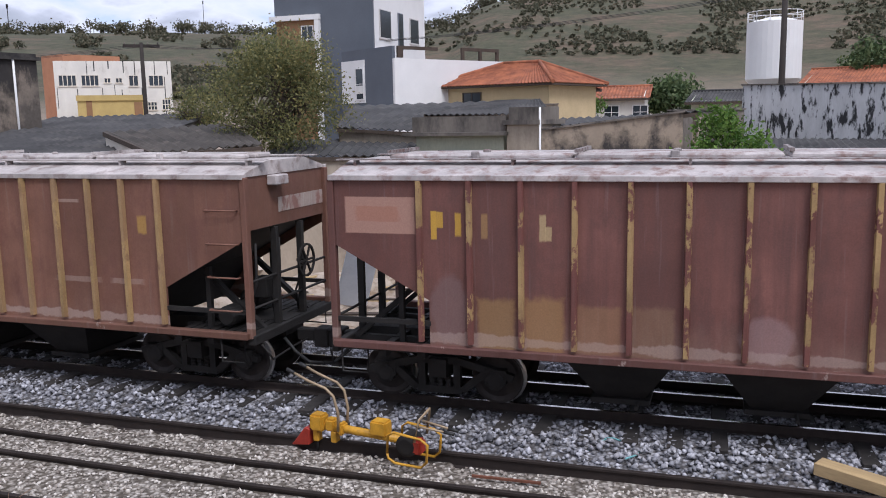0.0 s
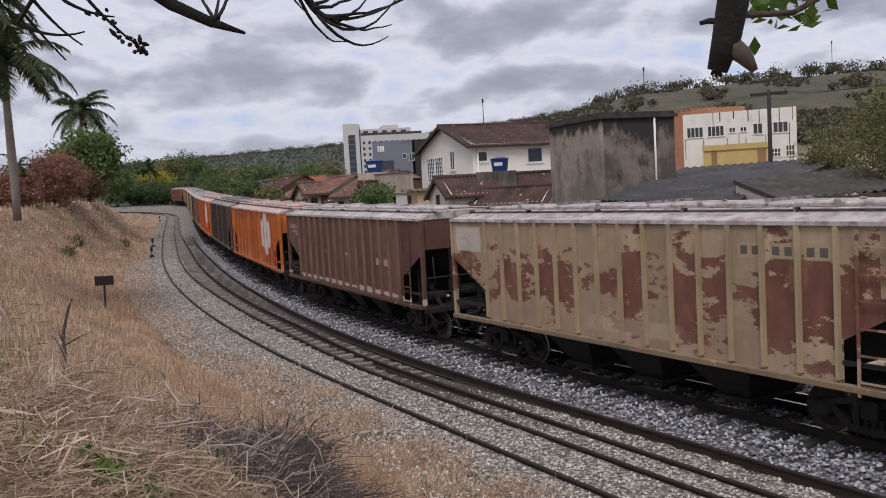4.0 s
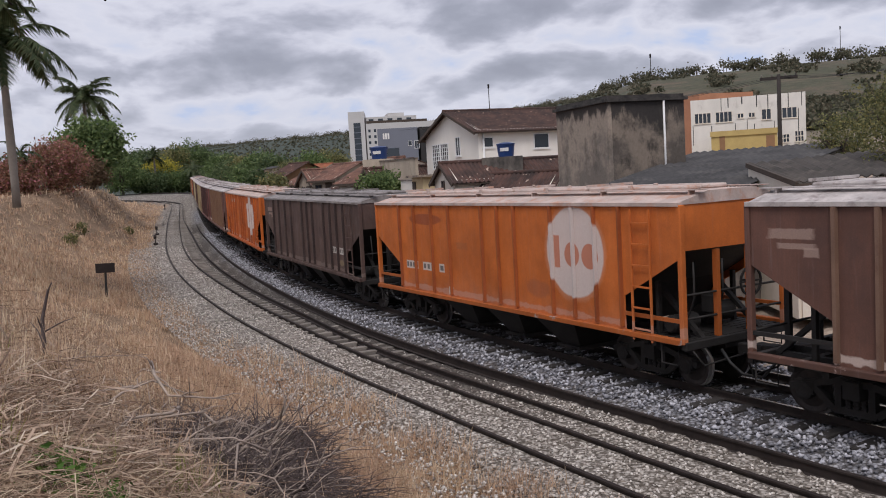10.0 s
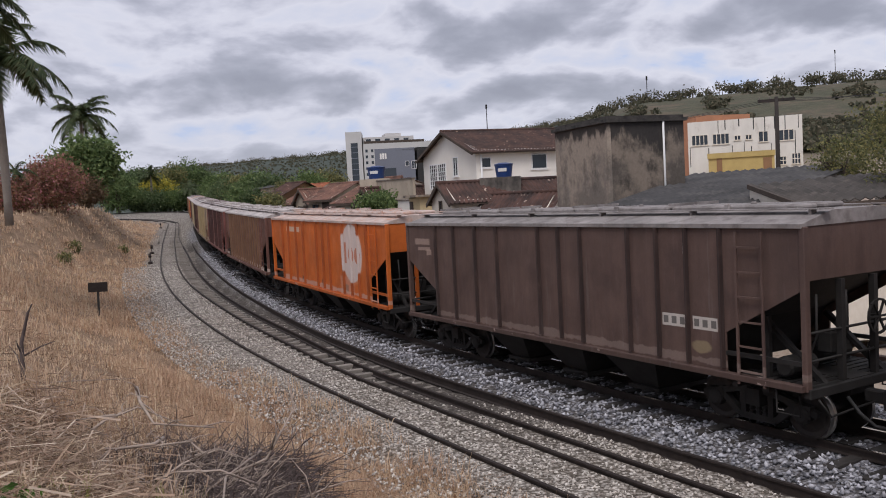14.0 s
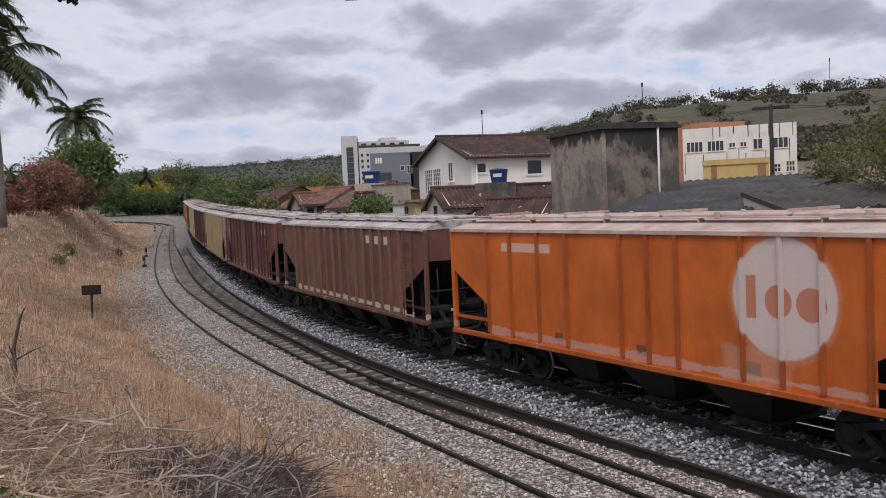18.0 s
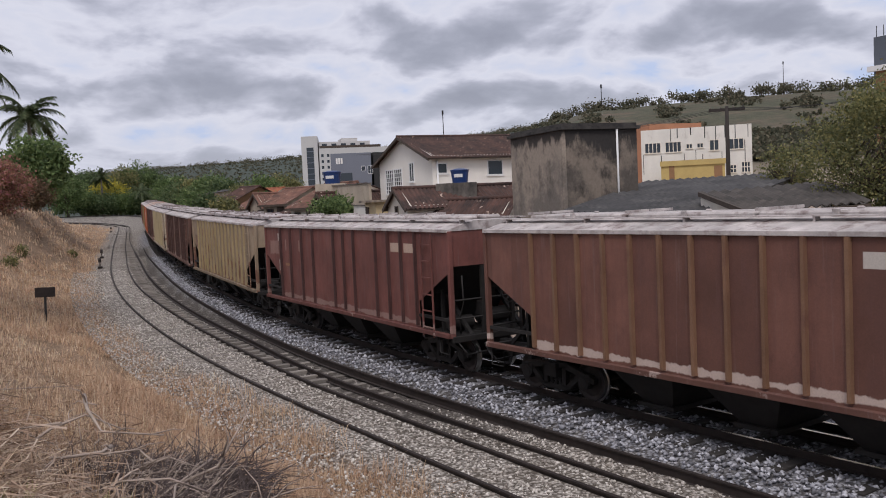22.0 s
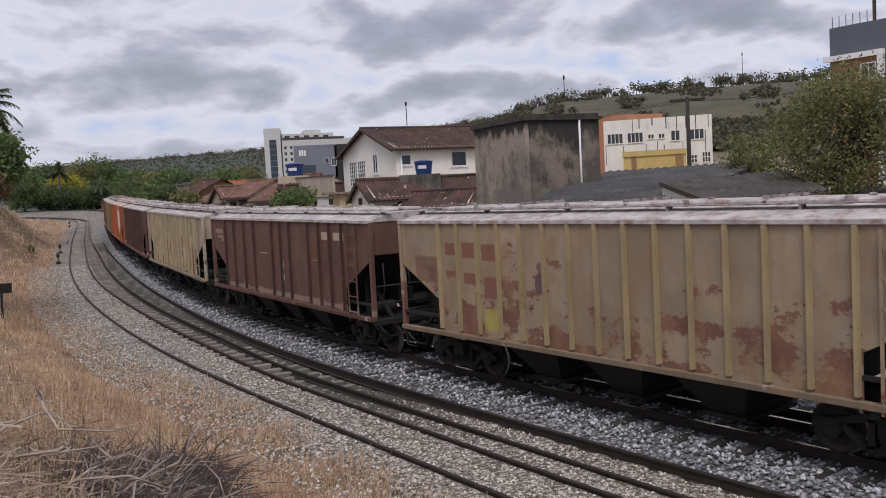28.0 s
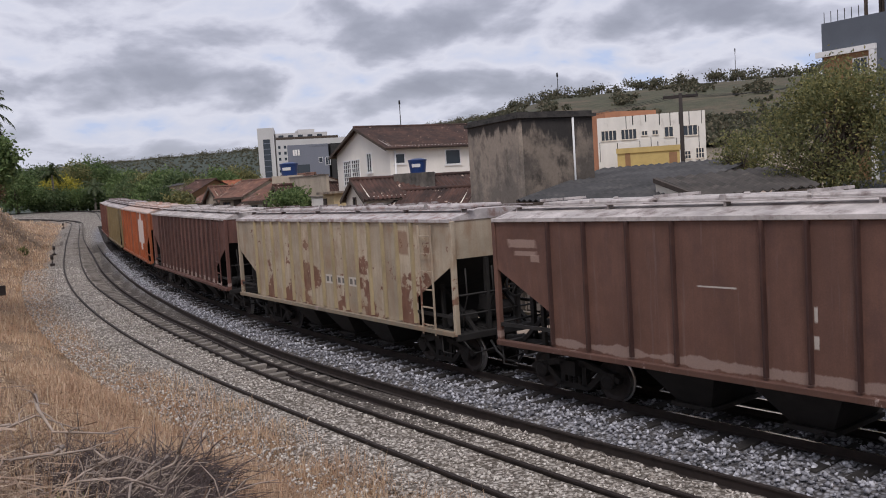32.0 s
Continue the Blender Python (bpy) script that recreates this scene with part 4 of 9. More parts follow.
MARKS = {
    0: [("box", -5.48, 3.08, 0.55, 0.27, (0.44, 0.26, 0.20), 0.8, 0.05), ("box", -5.52, 3.10, 0.36, 0.12, (0.34, 0.15, 0.10), 0.6, 0.4),
        ("box", -4.66, 2.95, 0.045, 0.21, (0.55, 0.33, 0.05), 0.9, 0.15), ("box", -4.57, 3.03, 0.05, 0.12, (0.55, 0.33, 0.05), 0.8, 0.35), ("box", -4.30, 2.97, 0.05, 0.18, (0.55, 0.33, 0.05), 0.8, 0.5),
        ("box", -3.92, 2.95, 0.05, 0.19, (0.42, 0.26, 0.10), 0.5, 0.5), ("box", -3.10, 2.94, 0.05, 0.20, (0.50, 0.38, 0.20), 0.7, 0.5), ("box", -3.02, 2.86, 0.05, 0.11, (0.50, 0.38, 0.20), 0.7, 0.5),
        ("box", -3.76, 1.54, 0.30, 0.42, (0.33, 0.20, 0.085), 0.6, 0.5), ("box", -3.08, 1.56, 0.30, 0.44, (0.34, 0.20, 0.085), 0.65, 0.5), ("box", -2.35, 1.55, 0.33, 0.36, (0.30, 0.17, 0.09), 0.55, 0.35),
        ("box", -1.65, 1.55, 0.33, 0.38, (0.30, 0.19, 0.11), 0.35, 0.4), ("disc", -4.45, 1.75, 0.30, 0.55, (0.20, 0.13, 0.125), 0.6, 0.5), ("disc", -0.20, 1.55, 0.36, 0.34, (0.33, 0.22, 0.22), 0.5, 0.5)],
    1: [("box", 4.35, 2.85, 0.10, 0.16, (0.45, 0.27, 0.07), 0.7, 0.6), ("box", 3.0, 1.92, 0.5, 0.05, PALE, 0.45, 0.6), ("box", 4.0, 1.92, 0.35, 0.05, PALE, 0.45, 0.6), ("box", 2.9, 3.22, 0.25, 0.03, PALE, 0.6, 0.4)],
    2: number_marks(2.86, (0.46, 0.46, 0.46), 3.04, 3.30, CREAM, INK, 0.17) + [("box", 0.2, 1.55, 1.4, 0.18, (0.50, 0.42, 0.30), 0.4, 0.7), ("box", -5.5, 3.15, 0.6, 0.32, (0.52, 0.47, 0.42), 0.7, 0.25)],
    3: LOGO + number_marks(2.90, (0.48, 0.54), 2.16, 2.38, PALE, None, 0.13) + [("box", 0.33, 2.36, 0.10, 0.05, WHITE, 0.7, 1.3), ("box", -1.75, 2.36, 0.06, 0.05, WHITE, 0.7, 1.3), ("box", -3.6, 2.2, 0.05, 0.09, WHITE, 0.6, 1.3)],
    4: DISC + number_marks(-4.43, (0.72, 0.66, 0.28), 1.80, 2.03, WHITE, INK, 0.26) + [("disc", -3.2, 3.20, 0.95, 0.16, (0.24, 0.06, 0.025), 0.75, 0.35), ("box", -1.3, 2.55, 0.30, 0.10, (0.30, 0.10, 0.04), 0.5, 0.7), ("disc", 1.9, 1.75, 0.5, 0.22, (0.30, 0.10, 0.05), 0.5, 0.8), ("box", -1.95, 1.36, 0.13, 0.10, WHITE, 0.9, 0.1)],
    5: LOGO + number_marks(3.30, (0.58, 0.56), 1.84, 2.07, WHITE, INK) + [("box", 3.9, 3.22, 0.06, 0.10, WHITE, 0.7, 0.4), ("disc", 4.2, 1.55, 0.25, 0.12, (0.30, 0.24, 0.14), 0.6, 0.6)],
    6: DISC + [("box", -3.28, 3.25, 0.90, 0.10, (0.60, 0.48, 0.38), 0.75, 0.12), ("box", -2.2, 1.42, 0.13, 0.09, (0.16, 0.06, 0.035), 0.9, 0.08), ("box", 0.2, 1.44, 0.14, 0.10, (0.16, 0.06, 0.035), 0.9, 0.08), ("box", 2.66, 1.45, 0.16, 0.12, (0.16, 0.06, 0.035), 0.9, 0.08), ("box", 2.7, 1.5, 0.7, 0.35, (0.50, 0.32, 0.25), 0.4, 0.5)],
    7: number_marks(2.20, (0.42, 0.42, 0.42), 3.14, 3.38, WHITE, None, 0.26),
    8: number_marks(3.32, (0.54, 0.60), 3.04, 3.28, (0.50, 0.38, 0.30), None, 0.18) + [("box", -5.4, 2.9, 0.45, 0.25, PALE, 0.35, 0.5), ("box", -4.95, 3.25, 0.10, 0.14, WHITE, 0.5, 0.3), ("box", -4.9, 2.3, 0.10, 0.2, WHITE, 0.45, 0.4), ("box", -4.3, 3.0, 0.05, 0.2, PALE, 0.5, 0.4), ("box", -3.1, 3.0, 0.06, 0.2, PALE, 0.4, 0.4), ("box", -4.2, 2.35, 0.22, 0.05, (0.36, 0.22, 0.10), 0.5, 0.5)],
    9: [("box", x + w / 2, (z0 + z1) / 2, w / 2, (z1 - z0) / 2, (0.20, 0.085, 0.06), 0.9, 0.45) for x, w, z0, z1 in ((-4.52, 0.44, 2.88, 3.18), (-3.92, 0.48, 2.84, 3.20), (-3.26, 0.52, 2.80, 3.18), (-4.52, 0.40, 2.42, 2.56), (-3.90, 0.50, 2.28, 2.54), (-3.22, 0.48, 2.0, 2.50))]
       + [("disc", -1.52, 2.42, 0.13, 0.22, (0.12, 0.07, 0.085), 0.9, 0.15), ("disc", -1.50, 2.75, 0.09, 0.10, (0.15, 0.08, 0.08), 0.8, 0.3), ("box", -2.98, 1.58, 0.26, 0.24, (0.42, 0.35, 0.07), 0.7, 0.3), ("box", -5.2, 2.55, 0.50, 0.32, (0.16, 0.08, 0.06), 0.7, 0.3)],
    10: LOGO + number_marks(3.38, (0.60, 0.66), 3.10, 3.32, (0.48, 0.37, 0.28), None) + [("box", -1.1, 2.55, 0.36, 0.014, WHITE, 0.8, 0.3), ("box", 0.5, 2.25, 0.03, 0.12, WHITE, 0.8, 0.7), ("box", 0.5, 1.85, 0.04, 0.10, WHITE, 0.8, 0.7), ("box", 2.8, 2.5, 0.2, 0.01, PALE, 0.8, 0.2)],
    11: number_marks(0.1, (0.5, 0.5, 0.5), 1.9, 2.15, WHITE, INK, 0.17) + [("box", 4.2, 3.1, 0.3, 0.3, (0.20, 0.10, 0.06), 0.7, 0.5)],
    13: DISC,
}
M["roof_orange"] = mat("dusty orange roof paint", (0.50, 0.40, 0.355), 0.8, 0, 0.3, 1.6, 30, 0.1, dirt=(0.45, 0.21, 0.12), dirt_at=(0.50, 0.74))
TRAIN = [
    # ribs, body paint, rib paint with any shade put into it, label
    ("B", dict(col=(0.185, 0.078, 0.068), stain=(0.120, 0.060, 0.053), streak=0.75, panel=(-4.87, 0.7354), scuff=0.35, dust=0.35), (0.16, 0.062, 0.052), "faded red-brown covered hopper wagon with yellow lettering remains"),
    ("E", dict(col=(0.205, 0.096, 0.070), stain=(0.150, 0.068, 0.053), panel=(-4.69, 0.67), scuff=0.45, dust=0.25), (0.34, 0.22, 0.11), "red-brown covered hopper wagon with tan ribs"),
    ("A", dict(col=(0.37, 0.295, 0.20), stain=(0.30, 0.17, 0.085), stain_at=(0.58, 0.72), patch=(0.165, 0.070, 0.050), patch_at=(0.50, 0.515), patch_scale=1.5, patch_band=(2.35, 0.16), patch_stretch=(0.75, 1, 1.5), panel=(-4.69, 0.67), dust=0.4), (0.36, 0.28, 0.17), "cream covered hopper wagon with paint flaking to brown"),
    ("A", dict(col=(0.142, 0.066, 0.051), stain=(0.088, 0.048, 0.039), panel=(-4.69, 0.67), scuff=0.95), (0.19, 0.115, 0.080), "dark brown covered hopper wagon with even ribs"),
    # wagons 4, 5, 6, 8, 10, 12: rib shade lines put into a darker colour
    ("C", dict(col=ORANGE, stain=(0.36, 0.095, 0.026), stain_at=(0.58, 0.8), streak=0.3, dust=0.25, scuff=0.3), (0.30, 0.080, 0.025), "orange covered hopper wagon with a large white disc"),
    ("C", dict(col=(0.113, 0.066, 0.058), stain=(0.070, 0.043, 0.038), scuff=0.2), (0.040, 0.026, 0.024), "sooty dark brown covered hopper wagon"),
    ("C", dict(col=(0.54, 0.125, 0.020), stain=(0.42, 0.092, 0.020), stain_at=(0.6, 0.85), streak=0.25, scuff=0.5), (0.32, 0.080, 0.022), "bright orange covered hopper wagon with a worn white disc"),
    ("A", dict(col=(0.172, 0.076, 0.060), stain=(0.115, 0.055, 0.046), panel=(-4.69, 0.67), scuff=1.0), (0.19, 0.105, 0.062), "brown covered hopper wagon with three white number patches"),
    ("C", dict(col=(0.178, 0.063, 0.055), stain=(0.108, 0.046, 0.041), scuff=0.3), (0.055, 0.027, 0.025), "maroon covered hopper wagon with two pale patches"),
    ("A", dict(col=(0.32, 0.255, 0.18), stain=(0.27, 0.17, 0.095), patch=(0.19, 0.095, 0.065), patch_at=(0.575, 0.60), patch_scale=1.3, patch_low=0.10, patch_stretch=(0.8, 1, 1.2), panel=(-4.69, 0.67)), (0.34, 0.26, 0.14), "dirty cream covered hopper wagon with rusty flaking"),
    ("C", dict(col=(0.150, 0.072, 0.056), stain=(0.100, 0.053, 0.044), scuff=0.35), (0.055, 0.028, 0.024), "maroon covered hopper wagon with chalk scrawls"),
    ("A", dict(col=(0.44, 0.38, 0.285), stain=(0.29, 0.19, 0.12), patch=(0.19, 0.095, 0.065), patch_at=(0.56, 0.58), patch_scale=1.2, patch_low=0.05, patch_stretch=(0.9, 1, 1.1), panel=(-4.69, 0.67)), (0.36, 0.29, 0.17), "pale cream covered hopper wagon with brown patches"),
    ("A", dict(col=(0.166, 0.075, 0.062), stain=(0.103, 0.052, 0.047), panel=(-4.69, 0.67), scuff=0.6), (0.065, 0.034, 0.029), "brown covered hopper wagon"),
    ("C", dict(col=(0.34, 0.095, 0.035), stain=(0.248, 0.097, 0.055)), (0.36, 0.10, 0.04), "rusty orange covered hopper wagon"),
    ("A", dict(col=OLIVE, stain=(0.179, 0.117, 0.069), panel=(-4.69, 0.67)), (0.22, 0.16, 0.08), "olive tan covered hopper wagon"),
    ("A", dict(col=(0.207, 0.083, 0.062), stain=(0.124, 0.062, 0.050), panel=(-4.69, 0.67)), (0.15, 0.06, 0.045), "red-brown covered hopper wagon at the train's end"),
]
RIB_SETS = {"A": RIBS_A, "B": RIBS_B, "C": RIBS_C, "E": RIBS_A}
WAGONS = []


def dress(w, body, rib, sill, top=None):
    """Give a copied wagon its own paint; meshes stay shared."""
    for o in w.children_recursive:
        if o.type != "MESH":
            continue
        base = o.name.split(".")[0]
        if base in ("hatch_cover", "hatch_strap", "running_board", "bracket", "top_rail", "latch", "roof"):
            o.material_slots[0].link = "OBJECT"
            o.material_slots[0].material = top or o.data.materials[0]
        if o.data.materials[0] is not M["under"]:
            continue
        if base in ("side_sheet", "end_wall", "corner_post", "ladder", "stile", "grip", "rung"):
            o.material_slots[0].link = "OBJECT"
            o.material_slots[0].material = body
        elif base in ("end_post", "slope_sheet", "side_rail"):
            o.material_slots[0].link = "OBJECT"
            o.material_slots[0].material = sill if top is M["roof_orange"] and base != "slope_sheet" else M["under"]
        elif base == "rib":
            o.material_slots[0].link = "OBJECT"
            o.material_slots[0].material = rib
        elif base == "side_sill":
            o.material_slots[0].link = "OBJECT"
            o.material_slots[0].material = sill


for k, (rk, kw, ribcol, label) in enumerate(TRAIN):
    if rk not in PROTO:
        PROTO[rk] = make_wagon(RIB_SETS[rk], rk in "E")[0]
        w = PROTO[rk]
        w.matrix_basis = wagon_pose(k, 0)
    else:
        w = copy_thing(PROTO[rk], wagon_pose(k, 0))
    marks = MARKS.get(k, ())
    if k not in (2, 4, 6, 9, 11, 13, 14):
        kw["col"] = (kw["col"][0] * 0.95, kw["col"][1] * 1.02, kw["col"][2] * 0.96)
    body = paint("wagon paint " + str(k), seed=k * 2.37, blots=marks, **kw)
    rib = paint("rib paint and shade " + str(k), ribcol, tuple(0.8 * v for v in kw["col"]), seed=k + 0.5, streak=0.35, stain_at=(0.56, 0.72), patch=TAN if k in (0, 1) else None, patch_at=(0.50, 0.52), patch_scale=1.6,
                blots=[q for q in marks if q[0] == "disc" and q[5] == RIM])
    sill = paint("sill paint " + str(k), tuple((0.5 if k in (2, 9, 11) else 0.72) * p for p in kw["col"]), kw["stain"], seed=k + 9.5, patch=(0.34, 0.26, 0.23), patch_at=(0.60, 0.63), patch_scale=2.5)
    c = kw["col"]
    roof = M["roof_orange"] if k in (4, 6, 13) else mat("wagon roof " + str(k), tuple((0.5 if k == 5 else 0.95) * v for v in (0.50, 0.455, 0.435)), 0.8, 0, 0.4, 1.8, 30, 0.1, dirt=tuple(0.55 * v + 0.06 for v in c), dirt_at=(0.50, 0.72)) if k in (1, 3, 5, 7, 8, 10, 12) else None
    dress(w, body, rib, sill, roof)
    tagged(w, label, "railway wagon", "wagons of the freight train")
    WAGONS.append((w, body, rib))

# the second wagon's end wall: a small box under the eave and a worn pale band
w1 = WAGONS[1][0]
eb = bmesh.new()
box(eb, HALF - 0.018, HALF + 0.16, -0.62, -0.22, 3.44, 3.60)
soften(eb, 0.015)
part("end_box", eb, M["roof_dust"], w1, "small pale box on the end wall")
part("painted_band", boxes((HALF - 0.018, HALF - 0.012, -0.30, 1.28, 2.98, 3.22)), paint("worn pale band", (0.42, 0.36, 0.32), (0.24, 0.10, 0.08), stain_at=(0.5, 0.56)), w1, "worn pale painted band")

# ---- town ----
M["concrete"] = mat("stained grey concrete render", (0.20, 0.175, 0.15), 0.95, 0, 0.45, 0.7, 9, 0.3, dirt=(0.05, 0.045, 0.042), dirt_at=(0.46, 0.66), stretch=(1, 1, 0.45))
M["concrete_pale"] = mat("paler smeared render", (0.34, 0.31, 0.275), 0.95, 0, 0.3, 0.9, 9, 0.25, dirt=(0.14, 0.125, 0.11), dirt_at=(0.55, 0.75))


def mouldy(name, light, mid, grime, reach, amount):
    """Bare render: large cloudy patches, smears, and black mould hanging down in tongues from the top edge."""
    m, n, l, b = nodes_of(name)
    big = tex(n, l, "noise", 0.42, 7, 0.66)
    c = ramp(n, l, big.outputs[0], [(0.43, mid), (0.54, light)])
    sm = tex(n, l, "noise", 1.6, 7, 0.68, (1, 1, 0.7))
    c = mixc(n, l, ramp(n, l, sm.outputs[0], [(0.50, (0, 0, 0)), (0.66, (amount,) * 3)]), c, tuple(0.45 * v for v in mid))
    co = n.new("ShaderNodeTexCoord")
    sp = n.new("ShaderNodeSeparateXYZ")
    l.new(co.outputs["Object"], sp.inputs[0])
    dr = tex(n, l, "noise", 1.15, 8, 0.66, (1, 1, 0.38))
    k = n.new("ShaderNodeMath")
    k.operation = "MULTIPLY_ADD"
    k.inputs[1].default_value, k.inputs[2].default_value = 1.0 / reach, -6.85 / reach + 0.45
    l.new(sp.outputs[2], k.inputs[0])
    a = n.new("ShaderNodeMath")
    a.operation = "ADD"
    l.new(k.outputs[0], a.inputs[0])
    dr2 = n.new("ShaderNodeMath")
    dr2.operation = "MULTIPLY_ADD"
    dr2.inputs[1].default_value, dr2.inputs[2].default_value = 2.4, -0.7
    l.new(dr.outputs[0], dr2.inputs[0])
    l.new(dr2.outputs[0], a.inputs[1])
    c = mixc(n, l, ramp(n, l, a.outputs[0], [(0.45, (0, 0, 0)), (0.66, (0.92,) * 3)]), c, grime)
    fine = tex(n, l, "noise", 9, 4, 0.65)
    c = mixc(n, l, 0.35, c, ramp(n, l, fine.outputs[0], [(0.3, (0.3, 0.3, 0.3)), (0.7, (0.7, 0.7, 0.7))]), "OVERLAY")
    l.new(c, b.inputs["Base Color"])
    b.inputs["Roughness"].default_value = 0.95
    bump(n, l, b, sm.outputs[0], 0.35, 0.03)
    return m


M["block_concrete"] = mouldy("bare cloudy render", (0.33, 0.272, 0.218), (0.185, 0.158, 0.134), (0.040, 0.034, 0.031), 0.8, 0.75)
# right wall: more mould, and its shade painted in as a darker render
M["block_mould_shade"] = mouldy("bare render with black mould and painted shade", (0.215, 0.175, 0.140), (0.100, 0.085, 0.072), (0.030, 0.027, 0.026), 1.7, 0.9)
M["mould_black"] = mat("black mould on concrete", (0.060, 0.054, 0.050), 0.95, 0, 0.5, 1.5, 12, 0.3, dirt=(0.02, 0.02, 0.02), dirt_at=(0.5, 0.65))
M["house_white"] = mat("cream-white limewash", (0.83, 0.79, 0.72), 0.9, 0, 0.06, 0.6, 14, 0.08, dirt=(0.60, 0.55, 0.48), dirt_at=(0.6, 0.85), stretch=(1, 1, 0.4))
M["old_lime"] = mat("stained old limewash", (0.70, 0.64, 0.55), 0.9, 0, 0.12, 0.9, 14, 0.1, dirt=(0.30, 0.26, 0.22), dirt_at=(0.58, 0.74), stretch=(1, 1, 0.5))
M["plaster"] = mat("dirty white plaster", (0.72, 0.69, 0.63), 0.9, 0, 0.12, 0.6, 14, 0.1, dirt=(0.42, 0.38, 0.33), dirt_at=(0.58, 0.8), stretch=(1, 1, 0.5))
M["beige"] = mat("beige plaster", (0.44, 0.37, 0.29), 0.9, 0, 0.2, 0.8, 14, 0.1, dirt=(0.20, 0.16, 0.13), dirt_at=(0.55, 0.78), stretch=(1, 1, 0.5))
M["pale_green"] = mat("pale green plaster", (0.46, 0.48, 0.37), 0.9, 0, 0.14, 0.8, 14, 0.1, dirt=(0.27, 0.26, 0.21), dirt_at=(0.56, 0.8), stretch=(1, 1, 0.5))
M["cream_wall"] = mat("cream yellow plaster", (0.55, 0.43, 0.25), 0.9, 0, 0.12, 0.6, 12, 0.1, dirt=(0.38, 0.29, 0.18), dirt_at=(0.6, 0.85))
M["clean_white"] = mat("clean white facade", (0.76, 0.755, 0.745), 0.75, 0, 0.06, 0.5, 12, 0.05)
M["slate"] = mat("slate grey facade", (0.105, 0.12, 0.145), 0.7, 0, 0.12, 0.5, 12, 0.05)
M["terracotta_wall"] = mat("ochre brown facade", (0.27, 0.145, 0.07), 0.8, 0, 0.15, 0.6, 12, 0.05)
M["orange_wall"] = mat("orange plaster", (0.48, 0.22, 0.12), 0.85, 0, 0.15, 0.6, 12, 0.05)
M["yellow_wall"] = mat("yellow plaster", (0.50, 0.37, 0.14), 0.85, 0, 0.15, 0.6, 12, 0.05)
M["hotel_wall"] = mat("pale hotel render", (0.56, 0.54, 0.52), 0.8, 0, 0.06, 0.1, 3, 0.0)
M["office"] = mat("blue-grey office cladding", (0.15, 0.165, 0.20), 0.6, 0, 0.08, 0.2, 5, 0.0)
M["asbestos"] = mat("weathered dark fibre-cement sheet", (0.058, 0.056, 0.056), 0.95, 0, 0.55, 0.5, 10, 0.3, dirt=(0.125, 0.117, 0.110), dirt_at=(0.50, 0.80))
M["asbestos_brown"] = mat("rust-stained fibre-cement sheet", (0.062, 0.053, 0.045), 0.95, 0, 0.5, 0.9, 10, 0.3, dirt=(0.15, 0.125, 0.105), dirt_at=(0.55, 0.75))
M["peeled"] = mat("whitewash peeling off black mould", (0.56, 0.56, 0.56), 0.95, 0, 0.2, 1.7, 14, 0.2, dirt=(0.030, 0.030, 0.032), dirt_at=(0.51, 0.57), stretch=(1, 1, 0.32))
M["mould_wall"] = mat("old wall with black mould", (0.36, 0.29, 0.22), 0.95, 0, 0.3, 0.6, 12, 0.2, dirt=(0.045, 0.04, 0.038), dirt_at=(0.47, 0.62), stretch=(1, 1, 0.8))
M["tank_blue"] = mat("blue plastic", (0.012, 0.042, 0.155), 0.4, 0, 0.1, 2, 20, 0.02)
M["wood_dark"] = mat("dark weathered wood", (0.075, 0.055, 0.042), 0.9, 0, 0.3, 3, 30, 0.3)
M["wood_pale"] = mat("raw pale timber", (0.46, 0.33, 0.17), 0.8, 0, 0.25, 4, 30, 0.2, stretch=(0.2, 1, 1))
M["fence_post"] = mat("blackened concrete post", (0.085, 0.072, 0.062), 0.95, 0, 0.3, 3, 20, 0.2)


def tiles(name, col, dark, spots=None):
    """Clay roof tiles: courses and columns of rounded tiles, lichen and chips."""
    m, n, l, b = nodes_of(name)
    co = n.new("ShaderNodeTexCoord")
    sp = n.new("ShaderNodeSeparateXYZ")
    l.new(co.outputs["Object"], sp.inputs[0])
    v = tex(n, l, "noise", 1.1, 6, 0.6)
    c = ramp(n, l, v.outputs[0], [(0.3, dark), (0.65, col)])
    f = tex(n, l, "voronoi", 3.6)
    c = mixc(n, l, 0.5, c, ramp(n, l, f.outputs["Color"], [(0.0, (0.25, 0.25, 0.25)), (1.0, (0.75, 0.75, 0.75))]), "OVERLAY")
    if spots:
        q = tex(n, l, "noise", 3.4, 3, 0.5, (1, 1, 1.6))
        c = mixc(n, l, ramp(n, l, q.outputs[0], [(0.67, (0, 0, 0)), (0.71, (1, 1, 1))]), c, spots)
    l.new(c, b.inputs["Base Color"])
    b.inputs["Roughness"].default_value = 0.92
    bump(n, l, b, f.outputs["Distance"], 0.4, 0.03)
    return m


M["tile_brown"] = tiles("old dark clay tiles", (0.080, 0.042, 0.032), (0.034, 0.022, 0.019), (0.36, 0.24, 0.18))
M["tile_mottled"] = tiles("mottled clay tiles", (0.10, 0.050, 0.038), (0.035, 0.023, 0.02), (0.44, 0.33, 0.27))
M["tile_red"] = tiles("orange clay tiles", (0.36, 0.125, 0.06), (0.20, 0.07, 0.04))


M["tile_old"] = tiles("faded clay tiles", (0.21, 0.105, 0.075), (0.07, 0.042, 0.034), (0.36, 0.26, 0.20))


def frame_from(a, b):
    """A pose at a with x towards b: local y then runs away to the far side."""
    return pose(a[0], a[1], 0, 0, 0, math.degrees(math.atan2(b[1] - a[1], b[0] - a[0])))


